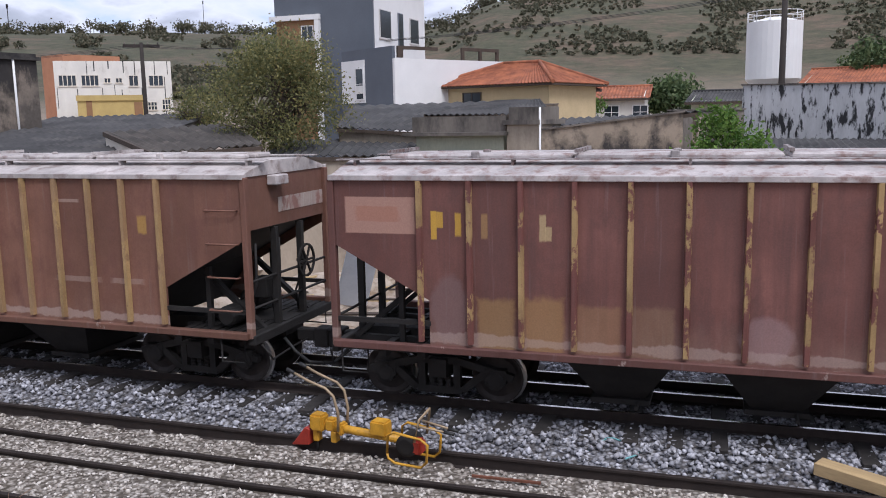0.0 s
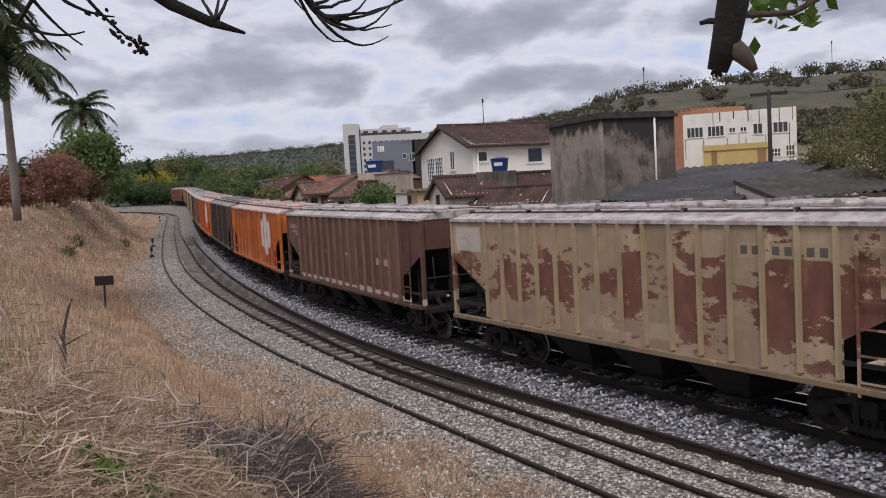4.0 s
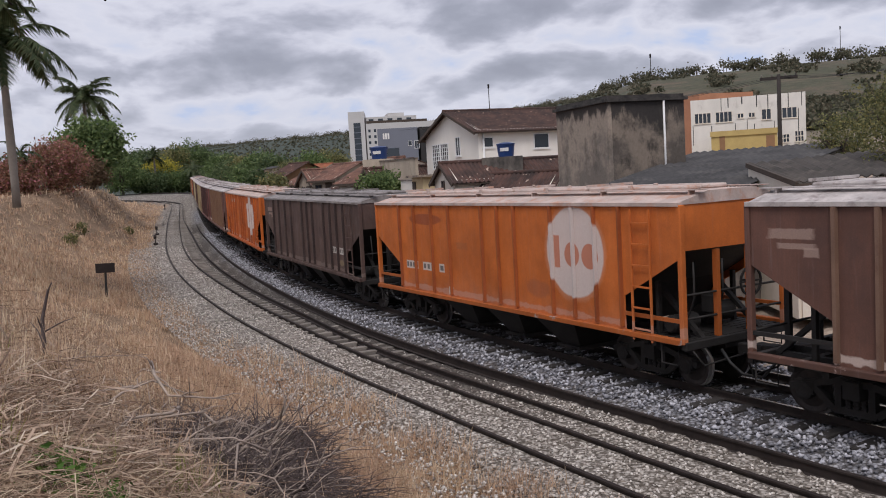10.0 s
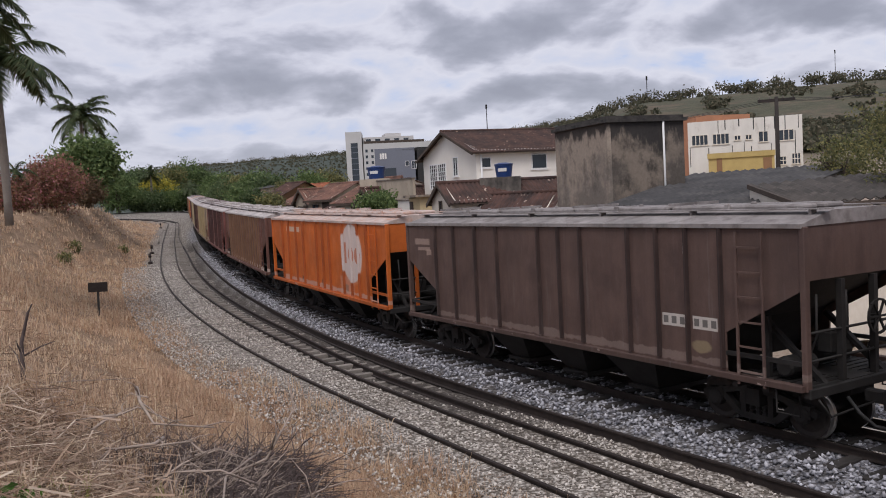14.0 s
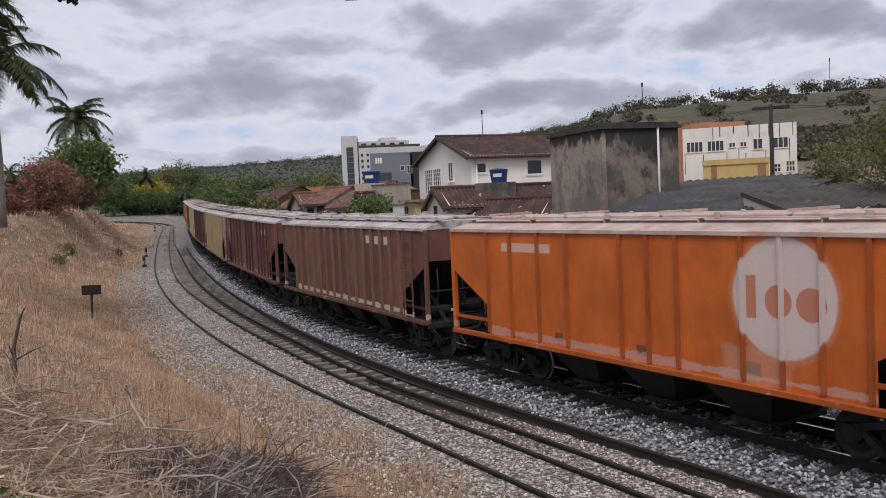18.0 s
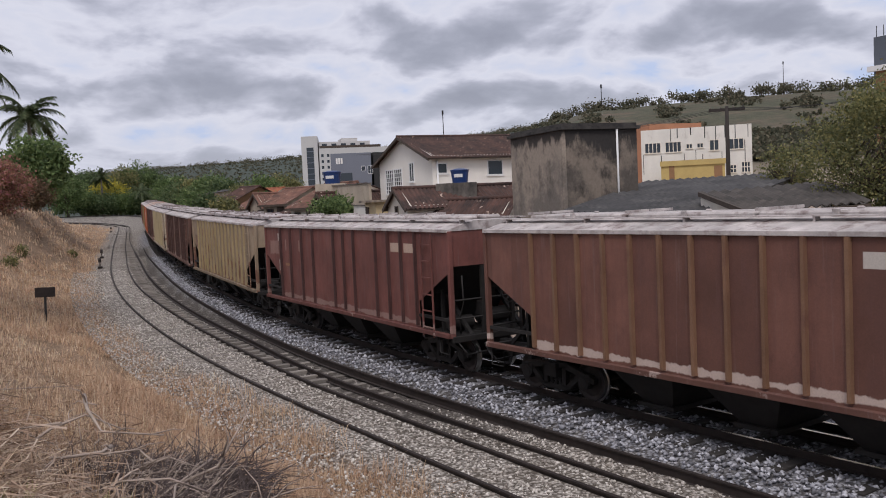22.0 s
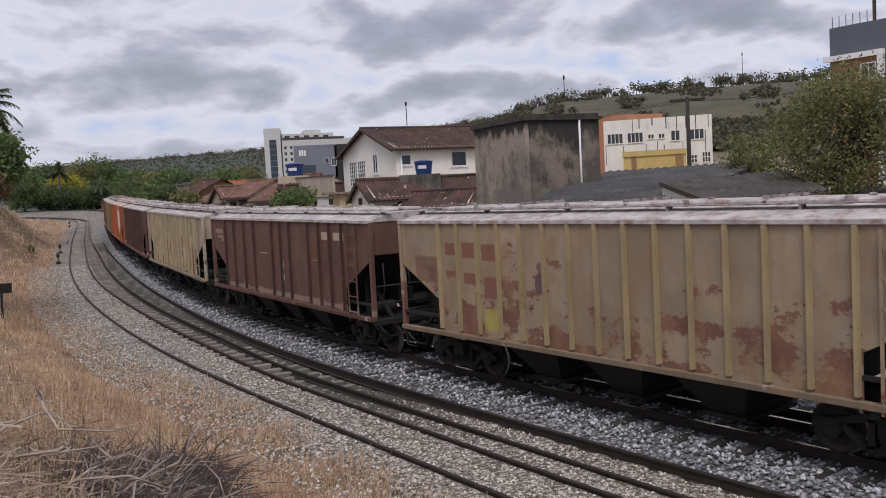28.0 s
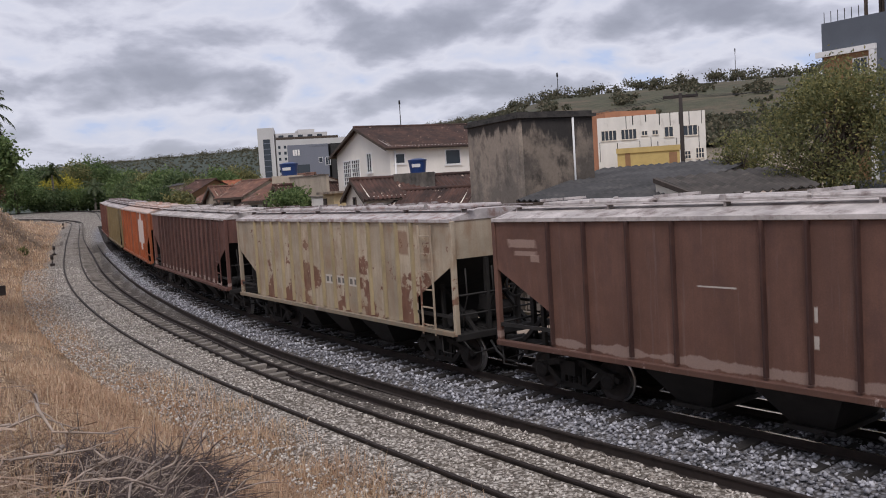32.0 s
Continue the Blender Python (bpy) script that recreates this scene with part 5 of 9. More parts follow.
def walls(house, w, d, z0, z1, m, t=0.18):
    for name, bx in (("front_wall", (0, w, 0, t, z0, z1)), ("back_wall", (0, w, d - t, d, z0, z1)), ("side_wall", (0, t, t, d - t, z0, z1)), ("side_wall", (w - t, w, t, d - t, z0, z1))):
        part(name, boxes(bx), m, house)


def opening(house, x, z, w, h, y=0.0, bars=(1, 1), axis="y", frame_m=None, sill=True, shade=None, bw=0.04):
    """A window: frame with bars, its pane and a sill, set into the wall at y (front) or on a side wall."""
    frame_m = frame_m or M["clean_white"]
    def put(bm, x0, x1, z0, z1, t0, t1):
        if axis == "y":
            box(bm, x0, x1, y - t1, y - t0, z0, z1)
        else:
            box(bm, y - t1, y - t0, x0, x1, z0, z1)
    f = bmesh.new()
    e = 0.06
    put(f, x, x + w, z, z + e, 0.004, 0.07)
    put(f, x, x + w, z + h - e, z + h, 0.004, 0.07)
    put(f, x, x + e, z + e, z + h - e, 0.004, 0.07)
    put(f, x + w - e, x + w, z + e, z + h - e, 0.004, 0.07)
    win = part("window", f, frame_m, house)
    for k in range(1, bars[0] + 1):
        c = x + w * k / (bars[0] + 1)
        f = bmesh.new()
        put(f, c - bw / 2, c + bw / 2, z + e, z + h - e, 0.02, 0.06)
        part("bar", f, frame_m, win)
    for k in range(1, bars[1] + 1):
        c = z + h * k / (bars[1] + 1)
        f = bmesh.new()
        put(f, x + e, x + w - e, c - bw / 2, c + bw / 2, 0.02, 0.055)
        part("bar", f, frame_m, win)
    p = bmesh.new()
    put(p, x + e, x + w - e, z + e, z + h - e, 0.004, 0.02)
    part("pane", p, shade or M["glass"], win)
    if sill:
        s = bmesh.new()
        put(s, x - 0.08, x + w + 0.08, z - 0.07, z, 0.004, 0.11)
        part("sill", s, frame_m, win)
    return win


def slab(bm, a, b, c, d, thick=0.08):
    """A sheet with thickness through four corners."""
    top = [bm.verts.new(p) for p in (a, b, c, d)]
    low = [bm.verts.new((p[0], p[1], p[2] - thick)) for p in (a, b, c, d)]
    fs = [bm.faces.new(top), bm.faces.new(low[::-1])]
    for i in range(4):
        fs.append(bm.faces.new((top[i], low[i], low[(i + 1) % 4], top[(i + 1) % 4])))
    bmesh.ops.recalc_face_normals(bm, faces=fs)


def wavy(a, b, c, d, pitch=0.18, deep=0.045, course=None, thick=0.03, rng=None):
    """A corrugated or tiled sheet on the corners a, b (lower edge), c, d (upper edge): ridges run from a-b up to d-c."""
    a, b, c, d = (Vector(p) for p in (a, b, c, d))
    n = max(2, int((b - a).length / pitch * 4))
    rows = 1 if not course else max(1, int((d - a).length / course))
    nrm = (b - a).cross(d - a).normalized()
    if nrm.z < 0:
        nrm = -nrm
    bm = bmesh.new()
    for r in range(rows):
        v0, v1 = r / rows, (r + 1) / rows
        lines = []
        for v, lift in ((v0, 0.028 if course else 0.0), (v1, 0.0)):
            line = []
            for i in range(n + 1):
                u = i / n
                p = (a.lerp(b, u)).lerp(d.lerp(c, u), v)
                w = math.sin(i * math.pi / 2) * deep * 0.5
                if rng and r:
                    w += rng.uniform(-0.006, 0.006)
                line.append(bm.verts.new(p + nrm * (w + lift)))
            lines.append(line)
        for i in range(n):
            bm.faces.new((lines[0][i], lines[0][i + 1], lines[1][i + 1], lines[1][i]))
        if r == 0:
            low = [bm.verts.new(v.co - nrm * thick) for v in lines[0]]
            for i in range(n):
                bm.faces.new((lines[0][i + 1], lines[0][i], low[i], low[i + 1]))
    return bm


def gable_house(name, a, b, depth, z0, eave, ridge_z, wall_m, roof_m, label, over=0.45, along="y", course=None):
    """A house with its front wall from a to b and a pitched roof; along: the way the ridge runs, in the house's own axes."""
    w = math.dist(a, b)
    h = thing(name, frame_from(a, b), label, "house")
    walls(h, w, depth, z0, eave, wall_m)
    rng = random.Random(len(label))
    if along == "y":
        for y0 in (0.0, depth - 0.18):
            g = bmesh.new()
            prism(g, [(0, eave), (w, eave), (w / 2, ridge_z - 0.05)], "y", y0, y0 + 0.18)
            part("gable", g, wall_m, h)
        s = (ridge_z - eave) / (w / 2)
        lo = eave - s * over
        part("roof_slope", wavy((-over, -over, lo), (-over, depth + over, lo), (w / 2, depth + over, ridge_z), (w / 2, -over, ridge_z), 0.24, 0.07, course, rng=rng), roof_m, h)
        part("roof_slope", wavy((w + over, -over, lo), (w + over, depth + over, lo), (w / 2, depth + over, ridge_z), (w / 2, -over, ridge_z), 0.24, 0.07, course, rng=rng), roof_m, h)
        r = bmesh.new()
        tube(r, [(w / 2, -over, ridge_z), (w / 2, depth + over, ridge_z)], 0.11, 8)
        part("ridge_cap", r, roof_m, h)
        f = bmesh.new()
        beam(f, (-over, -over + 0.02, lo - 0.10), (w / 2, -over + 0.02, ridge_z - 0.10), 0.05, 0.18)
        beam(f, (w + over, -over + 0.02, lo - 0.10), (w / 2, -over + 0.02, ridge_z - 0.10), 0.05, 0.18)
        part("bargeboard", f, M["wood_dark"], h)
        for x, k in ((-over, 1), (w + over, -1)):
            f = bmesh.new()
            slab(f, (x + k * 0.02, -over + 0.05, lo - 0.06), (x + k * 0.02, depth + over - 0.05, lo - 0.06), (x + k * (over + 0.1), depth + over - 0.05, lo - 0.06 + s * (over + 0.08)), (x + k * (over + 0.1), -over + 0.05, lo - 0.06 + s * (over + 0.08)), 0.05)
            part("soffit", f, M["wood_dark"], h)
    else:
        for x0 in (0.0, w - 0.18):
            g = bmesh.new()
            prism(g, [(0, eave), (depth, eave), (depth / 2, ridge_z - 0.05)], "x", x0, x0 + 0.18)
            part("gable", g, wall_m, h)
        s = (ridge_z - eave) / (depth / 2)
        lo = eave - s * over
        part("roof_slope", wavy((-over, -over, lo), (w + over, -over, lo), (w + over, depth / 2, ridge_z), (-over, depth / 2, ridge_z), 0.24, 0.07, course, rng=rng), roof_m, h)
        part("roof_slope", wavy((-over, depth + over, lo), (w + over, depth + over, lo), (w + over, depth / 2, ridge_z), (-over, depth / 2, ridge_z), 0.24, 0.07, course, rng=rng), roof_m, h)
        r = bmesh.new()
        tube(r, [(-over, depth / 2, ridge_z), (w + over, depth / 2, ridge_z)], 0.11, 8)
        part("ridge_cap", r, roof_m, h)
        f = bmesh.new()
        box(f, -over, w + over, -over - 0.02, -over + 0.03, lo - 0.18, lo - 0.02)
        part("fascia", f, M["wood_dark"], h)
    return h


# white two-storey house behind the sheds
H = gable_house("two_storey_house", (-42.43, 47.47), (-34.2, 43.3), 11.5, 0, 7.15, 8.75, M["house_white"], M["tile_brown"], "white two-storey house with a dark clay tile roof", along="y")
opening(H, 1.3, 4.85, 1.45, 1.75, bars=(3, 5))
opening(H, 2.85, 4.85, 1.45, 1.75, bars=(3, 5))
opening(H, 5.6, 5.6, 0.8, 1.3, bars=(1, 0))
WIDTH_H = math.dist((-42.43, 47.47), (-34.2, 43.3))
for y0, z, w, h, bars in ((0.3, 5.98, 0.75, 0.68, (0, 0)), (4.0, 5.78, 1.15, 1.0, (4, 4))):
    opening(H, y0, z, w, h, WIDTH_H + 0.075, bars, axis="x", bw=0.08)
b = bmesh.new()
tube(b, [(WIDTH_H + 0.06, 0.35, 0.5), (WIDTH_H + 0.06, 0.35, 7.1)], 0.06, 8)
part("drain_pipe", b, M["clean_white"], H)

# water-tower block of bare concrete
def make_block():
    a, f, r = (-20.94, 32.17), (-17.06, 29.86), (-15.27, 32.87)
    h = thing("concrete_block", frame_from(a, f), "tall bare concrete block with black mould streaks", "building")
    w, d = math.dist(a, f), math.dist(f, r)
    part("front_wall", boxes((0, w, 0, 0.18, 0, 6.85)), M["block_concrete"], h)
    # render colour here holds the wall's shade as well as mould
    part("side_wall", boxes((w - 0.18, w, 0.18, d, 0, 6.85)), M["block_mould_shade"], h)
    part("side_wall", boxes((0, 0.18, 0.18, d, 0, 6.85)), M["block_concrete"], h)
    part("back_wall", boxes((0.18, w - 0.18, d - 0.18, d, 0, 6.85)), M["block_concrete"], h)
    part("lower_ledge", boxes((0.0, w, -0.05, -0.004, 0, 3.35)), M["concrete_pale"], h, "paler render on the lower wall")
    part("roof", boxes((-0.12, w + 0.12, -0.12, d + 0.12, 6.85, 6.97)), M["mould_black"], h)
    b = bmesh.new()
    for x0, x1, y0, y1 in ((0.0, w, 0.0, 0.15), (0.0, w, d - 0.15, d), (0.0, 0.15, 0.15, d - 0.15), (w - 0.15, w, 0.15, d - 0.15)):
        box(b, x0, x1, y0, y1, 6.97, 7.10)
    part("parapet", b, M["mould_black"], h)
    b = bmesh.new()
    tube(b, [(w + 0.06, d * 0.72, 3.0), (w + 0.06, d * 0.72, 6.95)], 0.045, 8)
    part("drain_pipe", b, M["clean_white"], h)


make_block()


def lean_roof(name, corners, wall_m, label, z0=0.0, walls_at=((0, 1), (1, 2), (3, 0)), pitch=0.28, sheet=None):
    """A low shed: a corrugated sheet roof on walls. corners: front left, front right, back right, back left."""
    c0 = Vector(corners[0])
    h = thing(name, Matrix.Translation((c0.x, c0.y, 0)), label, "shed")
    loc = [Vector(p) - Vector((c0.x, c0.y, 0)) for p in corners]
    part("roof", wavy(*loc, pitch=pitch, deep=0.075), sheet or M["asbestos"], h, "weathered corrugated roof")
    mid = sum(loc, Vector()) / 4
    for i, j in walls_at:
        p, q = loc[i].lerp(mid, 0.05), loc[j].lerp(mid, 0.05)
        b = bmesh.new()
        d = (q - p).normalized()
        n = Vector((-d.y, d.x, 0)).normalized() * 0.08
        vs = [b.verts.new(v) for v in (p - n + Vector((0, 0, -0.10)), q - n + Vector((0, 0, -0.10)), q + n + Vector((0, 0, -0.10)), p + n + Vector((0, 0, -0.10)))]
        lo = [b.verts.new((v.co.x, v.co.y, z0)) for v in vs]
        fs = [b.faces.new(vs), b.faces.new(lo[::-1])] + [b.faces.new((vs[k], lo[k], lo[(k + 1) % 4], vs[(k + 1) % 4])) for k in range(4)]
        bmesh.ops.recalc_face_normals(b, faces=fs)
        part("wall", b, wall_m, h)
    f = bmesh.new()
    beam(f, loc[0] + Vector((0, 0, -0.12)), loc[1] + Vector((0, 0, -0.12)), 0.06, 0.12)
    part("eave_beam", f, M["wood_dark"], h)
    f = bmesh.new()
    beam(f, loc[3] + Vector((0, 0, -0.06)), loc[0] + Vector((0, 0, -0.06)), 0.06, 0.14)
    part("rake_board", f, M["wood_dark"], h)
    return h


lean_roof("shed", [(-14.6, 25.2, 3.75), (-9.3, 23.5, 3.58), (-10.6, 40.5, 4.85), (-17.2, 38.0, 4.75)], M["concrete"], "long low shed with a dark corrugated roof")
lean_roof("shed", [(-7.55, 22.8, 3.66), (-5.1, 25.2, 3.76), (-8.2, 33.2, 4.36), (-10.1, 26.0, 4.19)], M["old_lime"], "pale lean-to with a sagging brown corrugated roof", walls_at=((3, 0), (0, 1), (1, 2)), sheet=M["asbestos_brown"])
lean_roof("shed", [(-5.5, 27.2, 3.35), (-0.9, 27.3, 3.25), (-0.6, 33.0, 3.6), (-6.0, 33.0, 3.7)], M["beige"], "low shed with a dark corrugated roof under the tree")

# pale green house with a parapet, and the roofs behind it
def make_green_house():
    a, b2 = (-0.75, 30.2), (2.25, 28.9)
    h = thing("green_house", frame_from(a, b2), "low pale green house with a stained parapet", "house")
    w = math.dist(a, b2)
    walls(h, w, 6.0, 0, 3.80, M["pale_green"])
    part("parapet", boxes((-0.1, w + 0.1, -0.1, 0.1, 3.92, 4.45)), M["concrete"], h)
    part("ledge", boxes((-0.35, w + 0.2, -0.4, 0.2, 3.80, 3.91)), M["concrete"], h)
    part("roof", boxes((0, w, 0.1, 6.0, 3.80, 3.90)), M["concrete"], h)
    opening(h, 0.85, 2.35, 1.15, 0.95, bars=(7, 2), frame_m=M["black"], sill=False)
    h2 = thing("corner_pillar", frame_from((2.35, 28.75), (3.35, 27.9)), "beige stained masonry pillar with a pipe", "pillar")
    part("shaft", boxes((0, 1.3, 0, 1.3, 0, 4.15)), M["beige"], h2)
    part("cap", boxes((-0.12, 1.4, -0.12, 1.4, 4.15, 4.3)), M["concrete"], h2)
    part("upper_block", boxes((0.05, 1.25, 0.05, 1.25, 4.3, 4.72)), M["concrete"], h2)
    bm = bmesh.new()
    tube(bm, [(1.38, -0.05, 0.2), (1.38, -0.05, 4.7)], 0.035, 8)
    part("pipe", bm, M["clean_white"], h2)
    lean_roof("shed", [(-3.8, 32.0, 4.15), (-0.5, 31.4, 3.95), (3.0, 41.0, 5.15), (-4.2, 41.0, 5.05)], M["beige"], "beige house with a grey corrugated roof")
    lean_roof("shed", [(-0.6, 34.6, 4.55), (4.2, 32.0, 4.5), (4.6, 40.6, 5.2), (2.6, 41.2, 5.15)], M["concrete"], "grey corrugated roof on a low block")


make_green_house()


def make_wall(name, a, b2, z0, za, zb, m, label, t=0.2, cap=True):
    """A free wall from a to b whose top runs from za to zb."""
    w = math.dist(a, b2)
    h = thing(name, frame_from(a, b2), label, "wall")
    bm = bmesh.new()
    prism(bm, [(0, z0), (w, z0), (w, zb), (0, za)], "y", 0, t)
    part("masonry", bm, m, h)
    if cap:
        bm = bmesh.new()
        beam(bm, (-0.05, t / 2, za + 0.03), (w + 0.05, t / 2, zb + 0.03), t + 0.12, 0.06)
        part("coping", bm, M["concrete"], h)
    return h


W1 = make_wall("stained_wall", (3.45, 28.0), (7.75, 26.95), 0, 3.95, 4.45, M["mould_wall"], "old rendered wall black with mould")
lean_roof("shed", [(3.5, 28.3, 4.02), (8.3, 27.1, 4.5), (10.4, 33.5, 4.42), (4.6, 35.0, 4.3)], M["mould_wall"], "sloping corrugated roof behind the mouldy wall", walls_at=((1, 2),))
make_wall("peeling_wall", (13.3, 38.2), (19.5, 30.0), 0, 5.55, 5.3, M["peeled"], "high wall of whitewash peeling off black mould")
lean_roof("shed", [(10.5, 27.6, 3.0), (17.0, 25.4, 2.95), (18.6, 31.0, 3.3), (13.2, 35.0, 3.35)], M["concrete"], "dark corrugated roof below the peeling wall", pitch=0.3)
make_wall("yard_wall", (9.2, 34.0), (13.0, 37.0), 0, 4.5, 4.5, M["concrete"], "plain grey yard wall")

# tall grey and white building
def make_tower():
    a, b2 = (-11.6, 60.0), (-4.65, 57.6)
    w = math.dist(a, b2)
    h = thing("apartment_building", frame_from(a, b2), "modern grey and white apartment building with ochre panel", "building")
    d = 9.5
    part("front_wall", boxes((0, w, 0, 0.2, 0, 13.2)), M["slate"], h)
    part("side_wall", boxes((w - 0.2, w, 0.2, d, 0, 18.0)), M["clean_white"], h)
    part("side_wall", boxes((0, 0.2, 0.2, d, 0, 13.2)), M["slate"], h)
    part("back_wall", boxes((0.2, w - 0.2, d - 0.2, d, 0, 13.2)), M["slate"], h)
    part("upper_storey", boxes((w * 0.55, w - 0.2, 0.0, d, 13.2, 18.0)), M["slate"], h)
    part("roof", boxes((0.2, w * 0.55, 0.2, d - 0.2, 13.0, 13.2)), M["concrete"], h)
    part("panel", boxes((0.15, 3.15, -0.06, -0.004, 3.0, 11.05)), M["terracotta_wall"], h, "ochre brown wall panel")
    bm = bmesh.new()
    box(bm, -0.3, 3.55, -0.30, -0.07, 11.06, 11.40)
    box(bm, 3.16, 3.50, -0.30, -0.004, 3.0, 11.05)
    part("portal_frame", bm, M["clean_white"], h, "white projecting frame")
    opening(h, 2.05, 9.75, 0.95, 0.95, y=-0.065, bars=(1, 0))
    # roof terrace pergola
    pg = part("pergola", boxes((2.3, 4.1, 0.52, 0.68, 15.4, 15.6)), M["wood_dark"], h)
    part("beam", boxes((2.3, 4.1, 2.32, 2.48, 15.4, 15.6)), M["wood_dark"], pg)
    for x in (2.6, 3.7):
        for y in (0.6, 2.4):
            part("post", boxes((x - 0.08, x + 0.08, y - 0.08, y + 0.08, 13.2, 15.4)), M["wood_dark"], pg)
    for k in range(6):
        part("slat", boxes((2.3 + k * 0.34, 2.38 + k * 0.34, 0.4, 2.6, 15.6, 15.72)), M["wood_dark"], pg)
    for k in range(6):
        bm = bmesh.new()
        tube(bm, [(0.15 + k * 0.45, 0.1, 13.2), (0.15 + k * 0.45, 0.1, 13.9)], 0.025, 6)
        part("railing_post", bm, M["under"], h)
    # white side with its windows
    for y0, z, ww, hh, bars in ((1.0, 9.75, 1.9, 1.9, (1, 0)), (6.4, 9.75, 1.7, 1.8, (1, 0)), (0.7, 13.2, 1.0, 1.6, (0, 0)), (2.6, 13.2, 1.2, 1.6, (0, 0)), (5.9, 13.2, 1.0, 1.6, (0, 0)), (7.5, 13.2, 1.1, 1.6, (0, 0))):
        opening(h, y0, z, ww, hh, w + 0.08, bars, axis="x", frame_m=M["hotel_wall"])
    opening(h, 4.2, 9.2, 0.9, 2.5, w + 0.08, (0, 0), axis="x", frame_m=M["office"], sill=False)
    # lower wing: grey corner, white terrace wall
    a2, b3 = (-6.75, 57.2), (-3.1, 52.8)
    h2 = thing("terrace_wing", frame_from(a2, b3), "lower grey and white wing with a roof terrace", "building")
    w2 = math.dist(a2, b3)
    part("front_wall", boxes((0, w2, 0, 0.2, 0, 8.75)), M["slate"], h2)
    part("white_bay", boxes((0.02, 2.7, -0.05, -0.004, 5.4, 8.1)), M["clean_white"], h2)
    opening(h2, 1.7, 5.6, 0.95, 2.0, y=-0.055, bars=(0, 1), sill=False)
    part("sign_board", boxes((1.55, 2.65, -0.10, -0.06, 6.0, 6.5)), M["white"], h2, "small white board")
    part("garage", boxes((0.4, 2.9, -0.06, -0.004, 3.6, 5.2)), M["office"], h2)
    part("side_wall", boxes((w2, w2 + 0.2, 0.0, 9.0, 0, 8.0)), M["clean_white"], h2)
    part("back_wall", boxes((0, w2, 8.8, 9.0, 0, 8.0)), M["clean_white"], h2)
    part("roof", boxes((0.0, w2, 0.2, 8.8, 7.4, 7.6)), M["concrete"], h2)
    for y0, y1, z0, z1 in ((0.3, 3.4, 8.55, 8.75), (0.3, 0.7, 8.05, 8.55), (5.4, 8.6, 8.6, 8.8), (5.4, 5.6, 8.0, 8.6), (6.9, 7.1, 8.0, 8.6), (8.4, 8.6, 8.0, 8.6)):
        part("terrace_rail", boxes((w2 + 0.02, w2 + 0.18, y0, y1, z0, z1)), M["wood_dark"], h2)


make_tower()

# cream house with an orange roof
def hip_house(name, a, b, depth, z0, eave, ridge_z, wall_m, roof_m, label, over=0.6, hip=(2.6, 2.6)):
    """A house under a hipped roof, its ridge along the front."""
    w = math.dist(a, b)
    h = thing(name, frame_from(a, b), label, "house")
    walls(h, w, depth, z0, eave, wall_m)
    rng = random.Random(3)
    lo = eave - 0.12
    p = [(-over, -over, lo), (w + over, -over, lo), (w + over, depth + over, lo), (-over, depth + over, lo)]
    r0, r1 = (hip[0], depth / 2, ridge_z), (w - hip[1], depth / 2, ridge_z)
    e0, e1 = (hip[0], depth / 2 + 0.02, ridge_z), (w - hip[1], depth / 2 + 0.02, ridge_z)
    for q in ((p[0], p[1], r1, r0), (p[2], p[3], r0, r1), (p[1], p[2], e1, r1), (p[3], p[0], r0, e0)):
        part("roof_slope", wavy(*q, 0.24, 0.07, None), roof_m, h)
    for u, v in ((r0, r1), (p[0], r0), (p[1], r1), (p[2], r1), (p[3], r0)):
        c = bmesh.new()
        tube(c, [Vector(u) + Vector((0, 0, 0.03)), Vector(v) + Vector((0, 0, 0.03))], 0.12, 8)
        part("ridge_cap", c, roof_m, h)
    part("soffit", boxes((-over + 0.05, w + over - 0.05, -over + 0.05, depth + over - 0.05, lo - 0.16, lo - 0.06)), M["wood_dark"], h)
    return h


H = hip_house("orange_roof_house", (-0.3, 55.7), (6.2, 51.1), 6.2, 0, 6.45, 7.75, M["cream_wall"], M["tile_red"], "cream house with a hipped orange clay tile roof", hip=(2.9, 2.4))
opening(H, 1.8, 5.2, 1.4, 0.7, bars=(1, 0), frame_m=M["wood_dark"])
H = gable_house("orange_roof_annex", (6.9, 53.4), (9.6, 56.8), 6.0, 0, 6.2, 7.2, M["cream_wall"], M["tile_red"], "cream annex with an orange clay tile roof", over=0.5, along="x")
make_wall("garden_wall", (-0.5, 50.0), (6.4, 48.4), 0, 5.0, 5.0, M["mould_wall"], "dark mouldy garden wall")
for a, b2, d, e, r, wm, rm, lab in (
        ((10.5, 62.0), (14.0, 61.0), 6, 5.6, 6.4, "plaster", "tile_red", "small white house with an orange roof"),
        ((13.0, 72.0), (19.0, 70.5), 7, 6.6, 6.75, "plaster", "asbestos", "white flat house with arched windows"),
        ((17.0, 60.0), (22.5, 57.5), 6, 5.2, 5.9, "pale_green", "asbestos", "low pale house with a grey roof"),
        ((25.5, 62.0), (31.0, 58.0), 7, 6.3, 7.4, "beige", "tile_red", "beige house beside the water tank"),
        ((28.5, 52.0), (33.0, 48.0), 7, 6.9, 7.5, "office", "asbestos", "grey-blue house with a flat sheet roof")):
    H = gable_house("small_house", a, b2, d, 0, e, r, M[wm], M[rm], lab, over=0.4, along="x", course=None)
    opening(H, 0.8, e - 1.6, 1.1, 1.0, bars=(1, 1))
    opening(H, 2.8, e - 1.6, 1.1, 1.0, bars=(1, 1))

